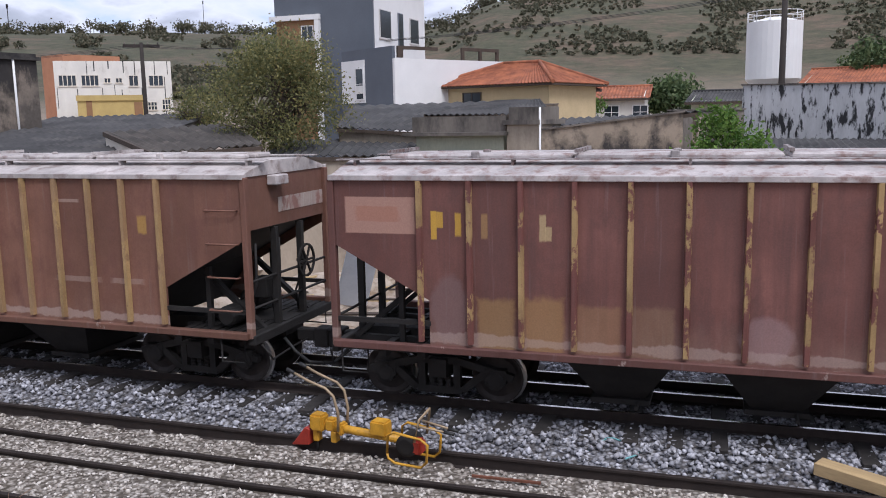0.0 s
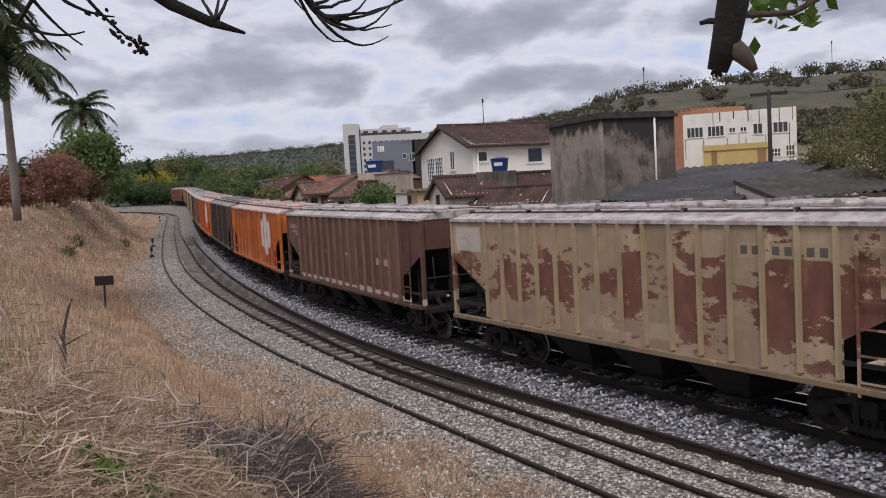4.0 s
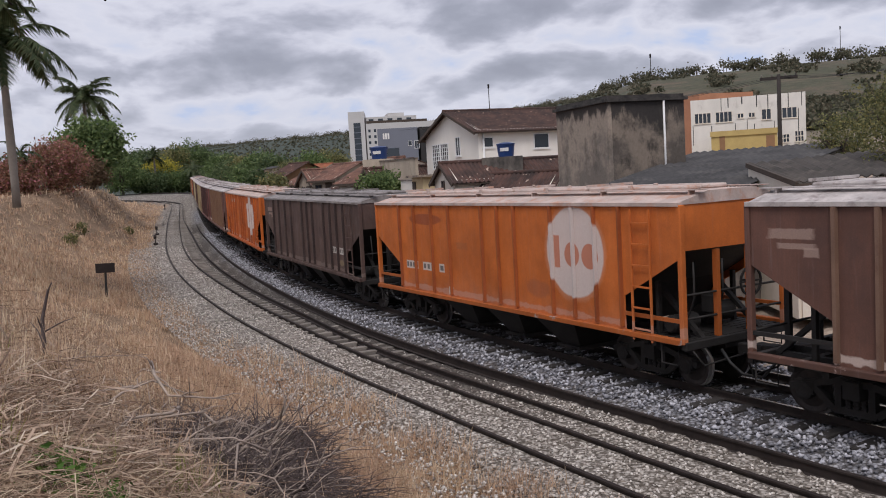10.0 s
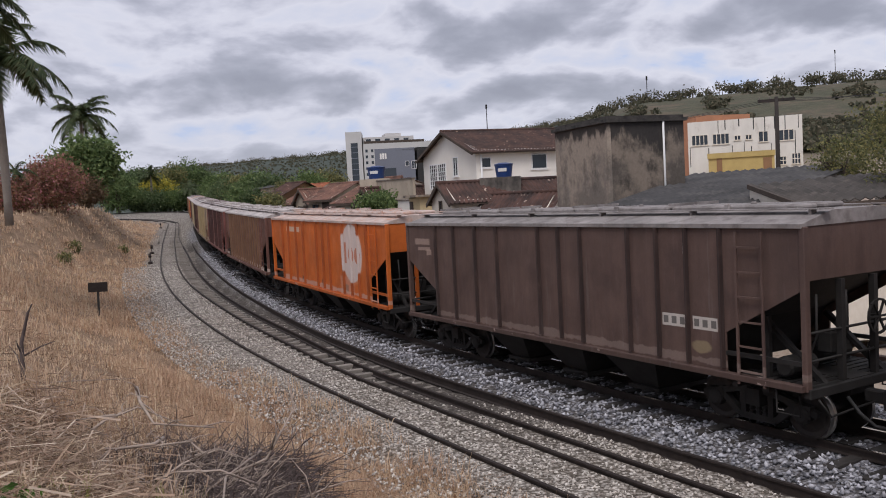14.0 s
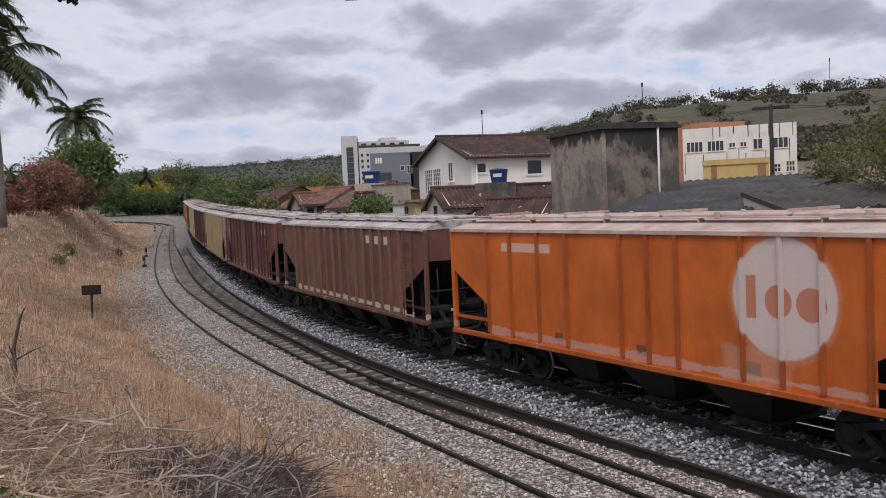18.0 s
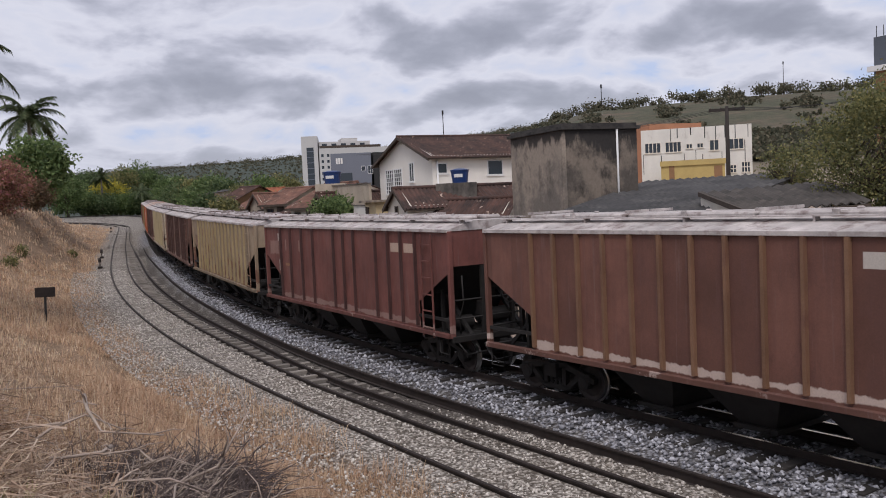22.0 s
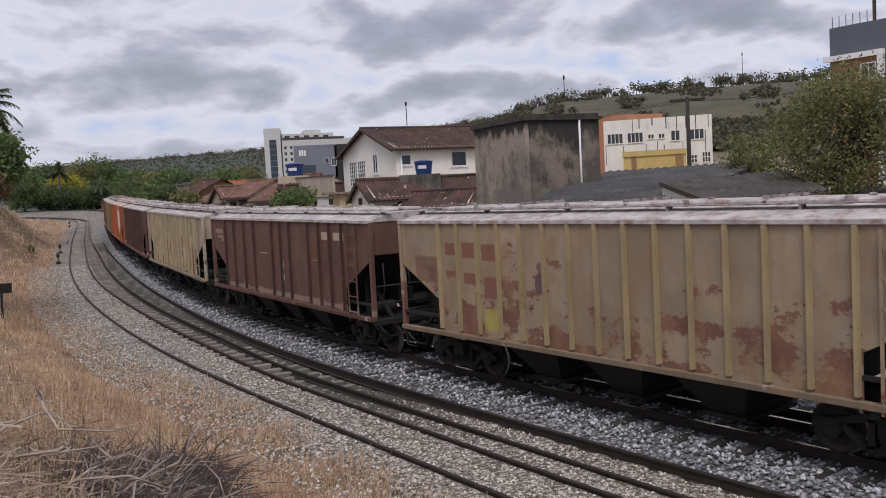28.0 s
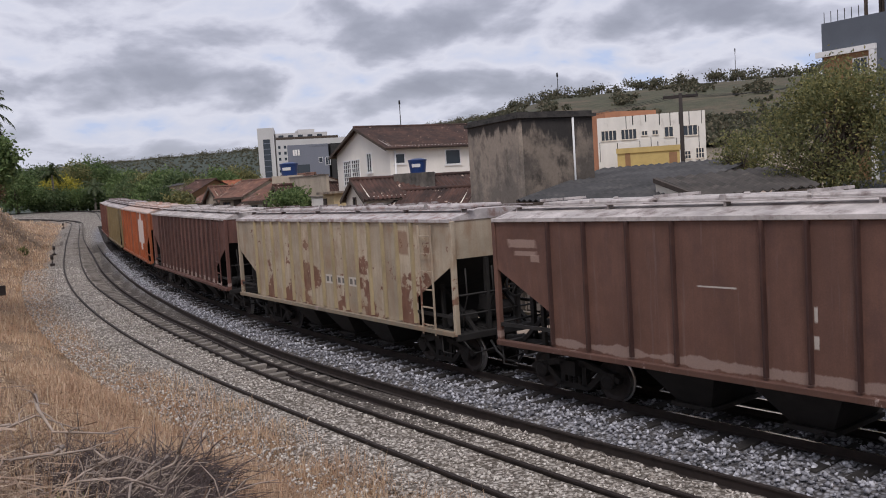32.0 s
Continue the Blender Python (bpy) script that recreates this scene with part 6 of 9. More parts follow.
# white water tank with a railing
def make_tank():
    h = thing("water_tank", pose(26.3, 70.3, 0), "white conical-bottomed water tank with a top railing", "water tank")
    b = bmesh.new()
    lathe(b, [(0.5, 5.0), (2.12, 6.9), (2.12, 11.35), (0.6, 11.75)], "z", 32)
    part("shell", b, M["clean_white"], h, smooth_faces=False)
    b = bmesh.new()
    lathe(b, [(0.55, 0.0), (0.5, 5.0)], "z", 16)
    part("stem", b, M["concrete"], h)
    for z in (11.75, 12.15):
        b = bmesh.new()
        tube(b, [(2.1 * math.cos(k * math.pi / 16), 2.1 * math.sin(k * math.pi / 16), z) for k in range(33)], 0.03, 6)
        part("rail", b, M["clean_white"], h)
    for k in range(12):
        a0 = k * math.pi / 6
        b = bmesh.new()
        tube(b, [(2.1 * math.cos(a0), 2.1 * math.sin(a0), 11.3), (2.1 * math.cos(a0), 2.1 * math.sin(a0), 12.15)], 0.03, 6)
        part("railing_post", b, M["clean_white"], h)


make_tank()

# white school-like block with stained facade, orange and yellow neighbours
def make_white_block():
    a, b2 = (-46.69, 102.25), (-34.3, 107.0)
    w = math.dist(a, b2)
    h = thing("white_block", frame_from(a, b2), "long white building with black rain streaks and barred windows", "building")
    walls(h, w, 12, 0, 11.8, M["plaster"])
    part("roof", boxes((0.2, w - 0.2, 0.2, 11.8, 11.3, 11.5)), M["concrete"], h)
    for x, z, ww, hh, bars in ((0.45, 8.85, 1.95, 1.3, (3, 0)), (2.95, 8.85, 1.95, 1.3, (3, 0)), (5.5, 9.2, 0.75, 0.6, (1, 0)), (6.8, 9.2, 0.75, 0.6, (1, 0)), (8.3, 8.8, 1.1, 1.3, (1, 0)), (10.6, 8.8, 1.7, 1.3, (2, 0)), (3.0, 6.9, 1.4, 0.8, (1, 0)), (10.3, 5.9, 1.1, 1.0, (2, 1)), (12.0, 5.9, 1.0, 1.3, (2, 1))):
        opening(h, x, z, ww, hh, bars=bars, frame_m=M["old_lime"], sill=True, bw=0.09)
    for x, z0, z1, ww in ((4.4, 10.6, 11.8, 0.12), (6.0, 10.9, 11.8, 0.14), (7.7, 10.4, 11.8, 0.12), (9.0, 9.0, 11.8, 0.10), (11.3, 9.8, 11.8, 0.10), (7.4, 6.6, 8.4, 0.10), (2.4, 7.2, 8.5, 0.10), (5.2, 6.8, 8.6, 0.08), (0.2, 6.2, 8.7, 0.07), (3.6, 10.2, 11.8, 0.08), (6.6, 7.0, 9.0, 0.07), (9.7, 6.4, 8.6, 0.07), (10.1, 10.3, 11.8, 0.13), (12.4, 5.4, 9.9, 0.09), (12.8, 10.2, 11.8, 0.08)):
        part("stain", boxes((x, x + ww, -0.012, -0.004, z0, z1)), M["black"], h, "black rain streak")
    h = thing("orange_building", frame_from((-53.4, 113.6), (-46.9, 108.6)), "plain orange building behind the white one", "building")
    walls(h, 5.4, 8, 0, 13.0, M["orange_wall"])
    part("roof", boxes((0, 5.4, 0, 8, 13.0, 13.2)), M["orange_wall"], h)
    h = thing("yellow_building", frame_from((-41.0, 95.0), (-34.4, 97.6)), "low yellow building with a flat parapet", "building")
    w = math.dist((-41.0, 95.0), (-34.4, 97.6))
    walls(h, w, 6, 0, 7.3, M["yellow_wall"])
    part("parapet", boxes((-0.1, w + 0.1, -0.15, 0.0, 6.9, 7.5)), M["yellow_wall"], h)
    part("roof", boxes((0.2, w - 0.2, 0.2, 5.8, 7.0, 7.2)), M["concrete"], h)
    part("door", boxes((0.9, 1.5, -0.06, -0.004, 4.9, 6.9)), M["terracotta_wall"], h)
    part("door", boxes((5.9, 6.8, -0.06, -0.004, 4.3, 6.7)), M["terracotta_wall"], h)


make_white_block()

# hotel and office far up the line
def make_hotel():
    a, b2 = (-327.9, 307.5), (-321.9, 313.3)
    h = thing("hotel_tower", frame_from(a, b2), "pale hotel tower with a tall strip of dark glazing", "building")
    w = math.dist(a, b2)
    walls(h, w, 26, 0, 39.8, M["hotel_wall"])
    part("roof", boxes((0.2, w - 0.2, 0.2, 25.8, 39.2, 39.6)), M["concrete"], h)
    part("glazing", boxes((2.6, 6.2, -0.12, -0.004, 10, 34)), M["glass"], h, "dark vertical glazing")
    for k in range(8):
        part("transom", boxes((2.6, 6.2, -0.2, -0.125, 11.5 + k * 2.9, 11.8 + k * 2.9)), M["office"], h)
    h2 = thing("hotel_wing", frame_from((-321.5, 313.8), (-298.5, 342.0)), "pale hotel wing with rows of small windows and a roof terrace", "building")
    w2 = math.dist((-321.5, 313.8), (-298.5, 342.0))
    walls(h2, w2, 26, 0, 33.4, M["hotel_wall"])
    part("roof", boxes((0.2, w2 - 0.2, 0.2, 25.8, 32.9, 33.3)), M["concrete"], h2)
    part("upper_storey", boxes((0.5, w2 - 9, 4.5, 24, 33.4, 37.0)), M["hotel_wall"], h2)
    part("penthouse", boxes((12.5, 21.0, 6.0, 22, 37.0, 38.8)), M["hotel_wall"], h2)
    for k in range(5):
        part("terrace_door", boxes((2.0 + k * 5, 4.6 + k * 5, 4.35, 4.496, 33.6, 36.0)), M["glass"], h2)
    part("terrace_planting", boxes((0.4, w2 - 4, 0.3, 1.1, 33.4, 34.7)), M["wood_dark"], h2, "dark planting along the terrace")
    for r in range(7):
        for c in range(12):
            opening(h2, 1.0 + c * 2.95, 10.6 + r * 3.05, 1.25, 1.5, bars=(0, 0), sill=False, frame_m=M["office"])
    h3 = thing("office_building", frame_from((-105.6, 105.7), (-100.5, 110.4)), "blue-grey office block with white lettering bars", "building")
    w3 = math.dist((-105.6, 105.7), (-100.5, 110.4))
    walls(h3, w3, 9, 0, 13.0, M["office"])
    part("roof", boxes((0.2, w3 - 0.2, 0.2, 8.8, 12.5, 12.7)), M["concrete"], h3)
    for k in range(3):
        part("lettering_bar", boxes((0.9 + k * 0.42, 1.2 + k * 0.42, -0.06, -0.004, 11.2, 12.2)), M["white"], h3)
    part("glazing", boxes((0.6, 3.6, -0.05, -0.004, 7.0, 9.6)), M["glass"], h3)
    opening(h3, 5.2, 9.8, 0.7, 0.9, bars=(0, 0), sill=False)
    opening(h3, 6.3, 9.3, 0.9, 1.4, bars=(1, 0), sill=False)
    h4 = thing("dark_annex", frame_from((-100.3, 110.8), (-96.5, 116.5)), "black-clad annex of the office", "building")
    walls(h4, math.dist((-100.3, 110.8), (-96.5, 116.5)), 8, 0, 12.9, M["black"])
    part("roof", boxes((0, 6.8, 0, 8, 12.9, 13.0)), M["black"], h4)


make_hotel()

# old tiled houses between the white house and the line
H = gable_house("tiled_house", (-29.95, 34.0), (-27.35, 32.55), 6.6, 0, 4.1, 5.0, M["old_lime"], M["tile_mottled"], "old whitewashed house with mottled clay tiles", over=0.25, along="y", course=None)
opening(H, 1.2, 3.35, 0.4, 0.75, bars=(0, 0), frame_m=M["wood_dark"], sill=False)
H = gable_house("tiled_house", (-26.6, 33.4), (-22.7, 34.2), 2.6, 0, 3.55, 4.3, M["old_lime"], M["tile_mottled"], "low whitewashed outhouse with patched tiles", over=0.25, along="x")


def blue_tank(x, y, z, r=0.62, h=0.85, base=None):
    t = thing("water_tank", pose(x, y, z), "blue plastic water tank with a lid and pale label", "water tank")
    b = bmesh.new()
    lathe(b, [(r * 0.82, 0.0), (r * 0.97, h * 0.75), (r, h * 0.78), (r, h * 0.86)], "z", 24)
    part("tub", b, M["tank_blue"], t)
    b = bmesh.new()
    lathe(b, [(r * 1.04, h * 0.86), (r * 1.04, h * 0.91), (r * 0.5, h * 1.0), (0.1, h * 1.02)], "z", 24)
    part("lid", b, M["tank_blue"], t)
    b = bmesh.new()
    for k in range(5):
        a0 = radians(-95 + k * 12)
        a1 = radians(-95 + (k + 1) * 12)
        q = r * 0.96
        slab(b, (q * math.cos(a0), q * math.sin(a0), h * 0.62), (q * math.cos(a1), q * math.sin(a1), h * 0.62), (q * math.cos(a1) * 0.97, q * math.sin(a1) * 0.97, h * 0.40), (q * math.cos(a0) * 0.97, q * math.sin(a0) * 0.97, h * 0.40), 0.01)
    part("label", b, M["white"], t)
    return t


t = thing("tank_base", frame_from((-27.4, 34.9), (-25.5, 36.2)), "sooty concrete plinth carrying the water tank", "plinth")
part("block", boxes((0, 2.1, 0, 1.8, 0, 5.15)), M["concrete"], t)
blue_tank(-26.75, 36.15, 5.15, 0.48, 0.74)
t = thing("tank_base", frame_from((-45.6, 43.9), (-43.8, 45.4)), "rendered plinth carrying the water tank", "plinth")
part("block", boxes((0, 2.2, 0, 1.8, 0, 5.85)), M["beige"], t)
blue_tank(-45.1, 45.2, 5.85, 0.66, 0.95)
make_wall("beige_wall", (-47.5, 46.0), (-38.6, 42.0), 0, 5.7, 5.6, M["beige"], "plain beige boundary wall")
make_wall("beige_wall", (-36.8, 38.6), (-31.2, 35.8), 0, 4.2, 4.1, M["plaster"], "low whitewashed wall with a doorway")
h = thing("small_annex", frame_from((-33.6, 36.2), (-31.9, 35.2)), "cream annex with a flat dark roof", "house")
walls(h, 2.0, 4, 0, 4.35, M["cream_wall"])
part("roof", boxes((-0.25, 2.25, -0.3, 4.2, 4.35, 4.47)), M["mould_wall"], h)
part("door", boxes((0.15, 0.75, -0.05, -0.004, 2.4, 4.1)), M["wood_dark"], h)

# clay-roofed cottages along the far side of the line
def bearing(az, r):
    return (-r * math.sin(radians(az)), r * math.cos(radians(az)))


COTTAGES = (
    # bearings of the front's two ends, their distances, depth, eave, ridge, walls, roof, ridge direction
    (47.75, 66, 46.0, 63, 7.0, 4.35, 5.95, "old_lime", "tile_old", "x"),
    (46.3, 62.5, 45.3, 61, 6.0, 4.1, 5.2, "old_lime", "tile_mottled", "y"),
    (49.5, 74, 48.0, 72, 6.0, 4.7, 5.9, "beige", "tile_old", "x"),
    (48.2, 69, 47.2, 68, 5.0, 3.9, 4.7, "old_lime", "tile_mottled", "x"),
    (50.35, 78, 49.5, 76, 5.0, 4.5, 5.6, "beige", "tile_old", "y"),
    (52.3, 88, 51.3, 86, 6.0, 5.2, 6.5, "terracotta_wall", "tile_mottled", "x"),
    (51.2, 84, 50.3, 83, 5.0, 4.4, 5.2, "old_lime", "tile_old", "x"),
    (53.3, 104, 52.5, 102, 6.0, 6.3, 6.6, "beige", "asbestos", "x"),
    (54.3, 106, 53.4, 104, 5.0, 5.4, 5.9, "pale_green", "asbestos", "x"),
    (49.0, 104, 46.8, 100, 8.0, 5.4, 6.6, "beige", "tile_old", "x"),
    (46.6, 98, 44.6, 94, 8.0, 5.3, 6.5, "old_lime", "tile_mottled", "x"),
    (51.5, 122, 49.4, 118, 8.0, 5.6, 7.0, "old_lime", "tile_red", "x"),
)
for a0, r0, a1, r1, d, e, r, wm, rm, way in COTTAGES:
    H = gable_house("cottage", bearing(a0, r0), bearing(a1, r1), d, 0, e, r, M[wm], M[rm], "small %s cottage with a %s roof" % ({"old_lime": "stained whitewashed", "beige": "beige", "terracotta_wall": "maroon-brown", "pale_green": "pale green"}[wm], {"asbestos": "grey sheet", "tile_mottled": "dark mottled tile", "tile_red": "orange tile", "tile_old": "faded clay tile"}[rm]), over=0.35, along=way, course=None)
    front = math.dist(bearing(a0, r0), bearing(a1, r1))
    opening(H, 0.16 * front, e - 1.45, min(0.8, front * 0.3), 0.95, bars=(1, 1), frame_m=M["wood_dark"])
    if front > 1.6:
        part("door", boxes((0.60 * front, 0.60 * front + min(0.8, front * 0.3), -0.05, -0.004, e - 2.2, e - 0.35)), M["wood_dark"], H)
make_wall("yard_wall", bearing(45.4, 58), bearing(42.2, 52), 0, 3.25, 3.3, M["old_lime"], "stained low yard wall beside the line")
make_wall("yard_wall", bearing(50.4, 76), bearing(45.6, 59.5), 0, 3.7, 3.35, M["old_lime"], "stained whitewashed yard wall behind the fence")
make_wall("yard_wall", bearing(54.2, 100), bearing(50.6, 78), 0, 4.3, 3.8, M["beige"], "dull beige yard wall behind the fence")

# fence of concrete posts and pales on the far side of the line
fence = thing("track_fence", Matrix.Identity(4), "broken fence of grey concrete pales beside the line", "fence")
rng = random.Random(11)
pale_me = None
for k in range(190):
    s = 14 + k * 0.42
    p = on_line(s, -7.6)
    hgt = rng.uniform(1.75, 2.35)
    if pale_me is None:
        bm = boxes((-0.05, 0.05, -0.05, 0.05, 0, 1.0), (-0.035, 0.035, -0.035, 0.035, 1.0, 1.06))
        pale_me = bpy.data.meshes.new("pale")
        bm.to_mesh(pale_me)
        bm.free()
        pale_me.materials.append(M["fence_post"])
    o = new("pale", pale_me)
    o.parent = fence
    o.matrix_basis = Matrix.Translation((p.x, p.y, p.z - 0.35)) @ pose(0, 0, 0, rng.uniform(-3, 3), rng.uniform(-5, 5), rng.uniform(0, 90)) @ Matrix.Diagonal((1.5, 1.5, hgt + 0.9, 1))


M["pole_wood"] = mat("tarred pole wood", (0.035, 0.028, 0.025), 0.9, 0, 0.3, 3, 30, 0.2)


def utility_pole(x, y, z0, z1, arm=1.1, yaw=0.0, label="dark utility pole with a crossarm"):
    t = thing("utility_pole", pose(x, y, z0, 0, 0, yaw), label, "utility pole")
    b = bmesh.new()
    tube(b, [(0, 0, 0), (0, 0, z1 - z0)], [0.20, 0.14], 10)
    part("pole", b, M["pole_wood"], t)
    b = bmesh.new()
    box(b, -arm, arm, -0.09, 0.09, z1 - z0 - 0.36, z1 - z0 - 0.14)
    part("crossarm", b, M["pole_wood"], t)
    for k in (-0.9, -0.35, 0.35, 0.9):
        b = bmesh.new()
        lathe(b, [(0.03, 0.0), (0.06, 0.05), (0.05, 0.14), (0.02, 0.18)], "z", 8, (k * arm, 0, z1 - z0 - 0.14))
        part("insulator", b, M["concrete"], t)
    return t


utility_pole(-22.57, 64.6, 0, 10.3, 1.3, 20)
utility_pole(-13.2, 66.0, 0, 10.2, 1.3, 20)
utility_pole(18.1, 46.5, 0, 10.9, 0.5, 10)


def wire(p, q, sag, r=0.015):
    t = thing("overhead_wire", Matrix.Translation(p), "thin black overhead wire", "wire")
    b = bmesh.new()
    d = Vector(q) - Vector(p)
    tube(b, [d * (k / 12) - Vector((0, 0, sag * 4 * (k / 12) * (1 - k / 12))) for k in range(13)], r, 5)
    part("strand", b, M["black"], t)


for dx in (-1.1, 0.0, 1.1):
    wire((-22.57 + dx, 64.6, 10.1), (-13.2 + dx, 66.0, 10.0), 0.25)
    wire((-22.57 + dx, 64.6, 10.1), (-75.0 + dx, 80.0, 10.5), 1.0)
    wire((-13.2 + dx, 66.0, 10.0), (18.1 + dx * 0.4, 46.5, 10.7), 0.6)


def mast(x, y, z0, z1, r, label):
    t = thing("antenna_mast", pose(x, y, z0), label, "antenna")
    b = bmesh.new()
    tube(b, [(0, 0, 0), (0, 0, z1 - z0)], [r, r * 0.7], 8)
    part("pole", b, M["under"], t)
    b = bmesh.new()
    box(b, -r * 1.3, r * 1.3, -r * 1.3, r * 1.3, (z1 - z0) - r * 8, z1 - z0)
    part("head", b, M["under"], t)


mast(-257.5, 507.0, 40, 73.5, 0.32, "distant radio mast on the ridge")
mast(-150.0, 530.0, 40, 76.0, 0.22, "thin radio mast on the ridge")
mast(-37.2, 48.6, 7.5, 10.6, 0.035, "thin television aerial on the house")


# ---- plants ----
def leaf_mat(name, cols, trans=0.25, rough=0.6):
    """Leaves or blades: a colour for each, by island."""
    m, n, l, b = nodes_of(name)
    g = n.new("ShaderNodeNewGeometry")
    k = len(cols)
    c = ramp(n, l, g.outputs["Random Per Island"], [(i / (k - 1), col) for i, col in enumerate(cols)])
    v = tex(n, l, "noise", 0.8, 3, 0.5)
    c = mixc(n, l, 0.5, c, ramp(n, l, v.outputs[0], [(0.3, (0.3, 0.3, 0.3)), (0.7, (0.7, 0.7, 0.7))]), "OVERLAY")
    l.new(c, b.inputs["Base Color"])
    b.inputs["Roughness"].default_value = rough
    b.inputs["Specular IOR Level"].default_value = 0.25
    if trans:
        t = n.new("ShaderNodeBsdfTranslucent")
        l.new(c, t.inputs["Color"])
        mx = n.new("ShaderNodeMixShader")
        mx.inputs[0].default_value = trans
        out = n["Material Output"]
        l.new(b.outputs[0], mx.inputs[1])
        l.new(t.outputs[0], mx.inputs[2])
        l.new(mx.outputs[0], out.inputs[0])
    return m


M["bark"] = mat("grey brown bark", (0.095, 0.075, 0.058), 0.95, 0, 0.35, 5, 40, 0.5)
M["bark_black"] = mat("black charred bark", (0.018, 0.016, 0.015), 0.9, 0, 0.4, 8, 60, 0.5)
M["palm_trunk"] = mat("smooth grey palm trunk", (0.27, 0.235, 0.20), 0.9, 0, 0.25, 2, 20, 0.2)
M["twig"] = mat("dead grey twigs", (0.105, 0.080, 0.074), 0.95, 0, 0.4, 9, 50, 0.2)
M["twig_pale"] = mat("bleached dead branch", (0.36, 0.29, 0.24), 0.9, 0, 0.3, 6, 40, 0.2)
M["leaf_olive"] = leaf_mat("olive leaves", [(0.10, 0.115, 0.052), (0.16, 0.17, 0.075), (0.23, 0.225, 0.10), (0.34, 0.295, 0.115)], 0.45)
M["leaf_green"] = leaf_mat("green leaves", [(0.065, 0.105, 0.040), (0.13, 0.19, 0.068), (0.22, 0.275, 0.11)], 0.42)
M["leaf_bright"] = leaf_mat("bright green leaves", [(0.05, 0.11, 0.02), (0.10, 0.19, 0.035), (0.17, 0.26, 0.06)])
M["leaf_dark"] = leaf_mat("dark green leaves", [(0.05, 0.082, 0.036), (0.10, 0.145, 0.062), (0.17, 0.21, 0.095)], 0.42)
M["leaf_yellow"] = leaf_mat("yellow blossom", [(0.30, 0.27, 0.04), (0.50, 0.42, 0.06), (0.18, 0.20, 0.05)])
M["leaf_red"] = leaf_mat("dry red bougainvillea", [(0.17, 0.09, 0.06), (0.30, 0.13, 0.085), (0.22, 0.16, 0.09), (0.44, 0.18, 0.20), (0.38, 0.21, 0.13), (0.14, 0.13, 0.065)], 0.4)
M["leaf_brown"] = leaf_mat("dry brown foliage", [(0.085, 0.055, 0.035), (0.17, 0.105, 0.065), (0.12, 0.09, 0.045)])
M["leaf_palm"] = leaf_mat("palm fronds", [(0.036, 0.058, 0.024), (0.070, 0.098, 0.042), (0.12, 0.125, 0.060)], 0.3)
M["leaf_far"] = leaf_mat("far woods", [(0.075, 0.082, 0.055), (0.12, 0.118, 0.078), (0.19, 0.16, 0.11)], 0.35, 0.9)
M["straw"] = leaf_mat("dry grass", [(0.20, 0.125, 0.08), (0.46, 0.32, 0.21), (0.64, 0.47, 0.32), (0.74, 0.58, 0.42), (0.54, 0.37, 0.25), (0.82, 0.68, 0.50)], 0.42, 0.8)
M["straw_pale"] = leaf_mat("bleached straw", [(0.55, 0.42, 0.26), (0.74, 0.62, 0.43), (0.82, 0.73, 0.56)], 0.35, 0.8)
M["straw_mid"] = leaf_mat("greying straw", [(0.10, 0.068, 0.048), (0.25, 0.17, 0.115), (0.42, 0.31, 0.21), (0.60, 0.48, 0.35)], 0.25, 0.85)
M["cane"] = leaf_mat("dry cane leaves", [(0.11, 0.07, 0.05), (0.38, 0.265, 0.19), (0.56, 0.42, 0.32), (0.20, 0.135, 0.095), (0.70, 0.57, 0.45)], 0.3, 0.8)
M["straw_dark"] = leaf_mat("brown dead stalks", [(0.12, 0.075, 0.05), (0.22, 0.14, 0.09), (0.34, 0.23, 0.16)], 0.2, 0.85)
M["straw_rust"] = leaf_mat("rusty dry weeds", [(0.46, 0.30, 0.20), (0.60, 0.43, 0.29), (0.70, 0.54, 0.39)], 0.4, 0.85)
M["grass_green"] = leaf_mat("green grass", [(0.10, 0.13, 0.025), (0.22, 0.25, 0.05), (0.35, 0.36, 0.10)], 0.3)


def arrays_mesh(name, verts, faces, material, parent=None, kind="", label="", category=""):
    """A mesh from arrays of places and of equal-sized faces."""
    me = bpy.data.meshes.new(name)
    verts, faces = np.asarray(verts, np.float32), np.asarray(faces, np.int32)
    n, k = faces.shape
    me.vertices.add(len(verts))
    me.vertices.foreach_set("co", verts.ravel())
    me.loops.add(n * k)
    me.loops.foreach_set("vertex_index", faces.ravel())
    me.polygons.add(n)
    me.polygons.foreach_set("loop_start", np.arange(0, n * k, k, dtype=np.int32))
    me.update(calc_edges=True)
    me.materials.append(material)
    ob = new(name, me)
    if parent:
        ob.parent = parent
    if kind or label or category:
        tagged(ob, label, category, kind=kind)
    return ob


def leaves(centres, size, rng, flat=0.0, long=1.9):
    """Small pointed leaves, one at each place, turned at random."""
    n = len(centres)
    a = rng.normal(size=(n, 3))
    a[:, 2] *= 1 - flat
    a /= np.linalg.norm(a, axis=1)[:, None]
    b = np.cross(a, rng.normal(size=(n, 3)))
    b /= np.linalg.norm(b, axis=1)[:, None] + 1e-9
    s = size * rng.uniform(0.6, 1.3, (n, 1))
    up = np.cross(a, b) * s * 0.18
    v = np.stack([centres - a * s * long / 2, centres + b * s / 2 + up, centres + a * s * long / 2, centres - b * s / 2 + up], 1).reshape(-1, 3)
    return v, np.arange(n * 4).reshape(n, 4)


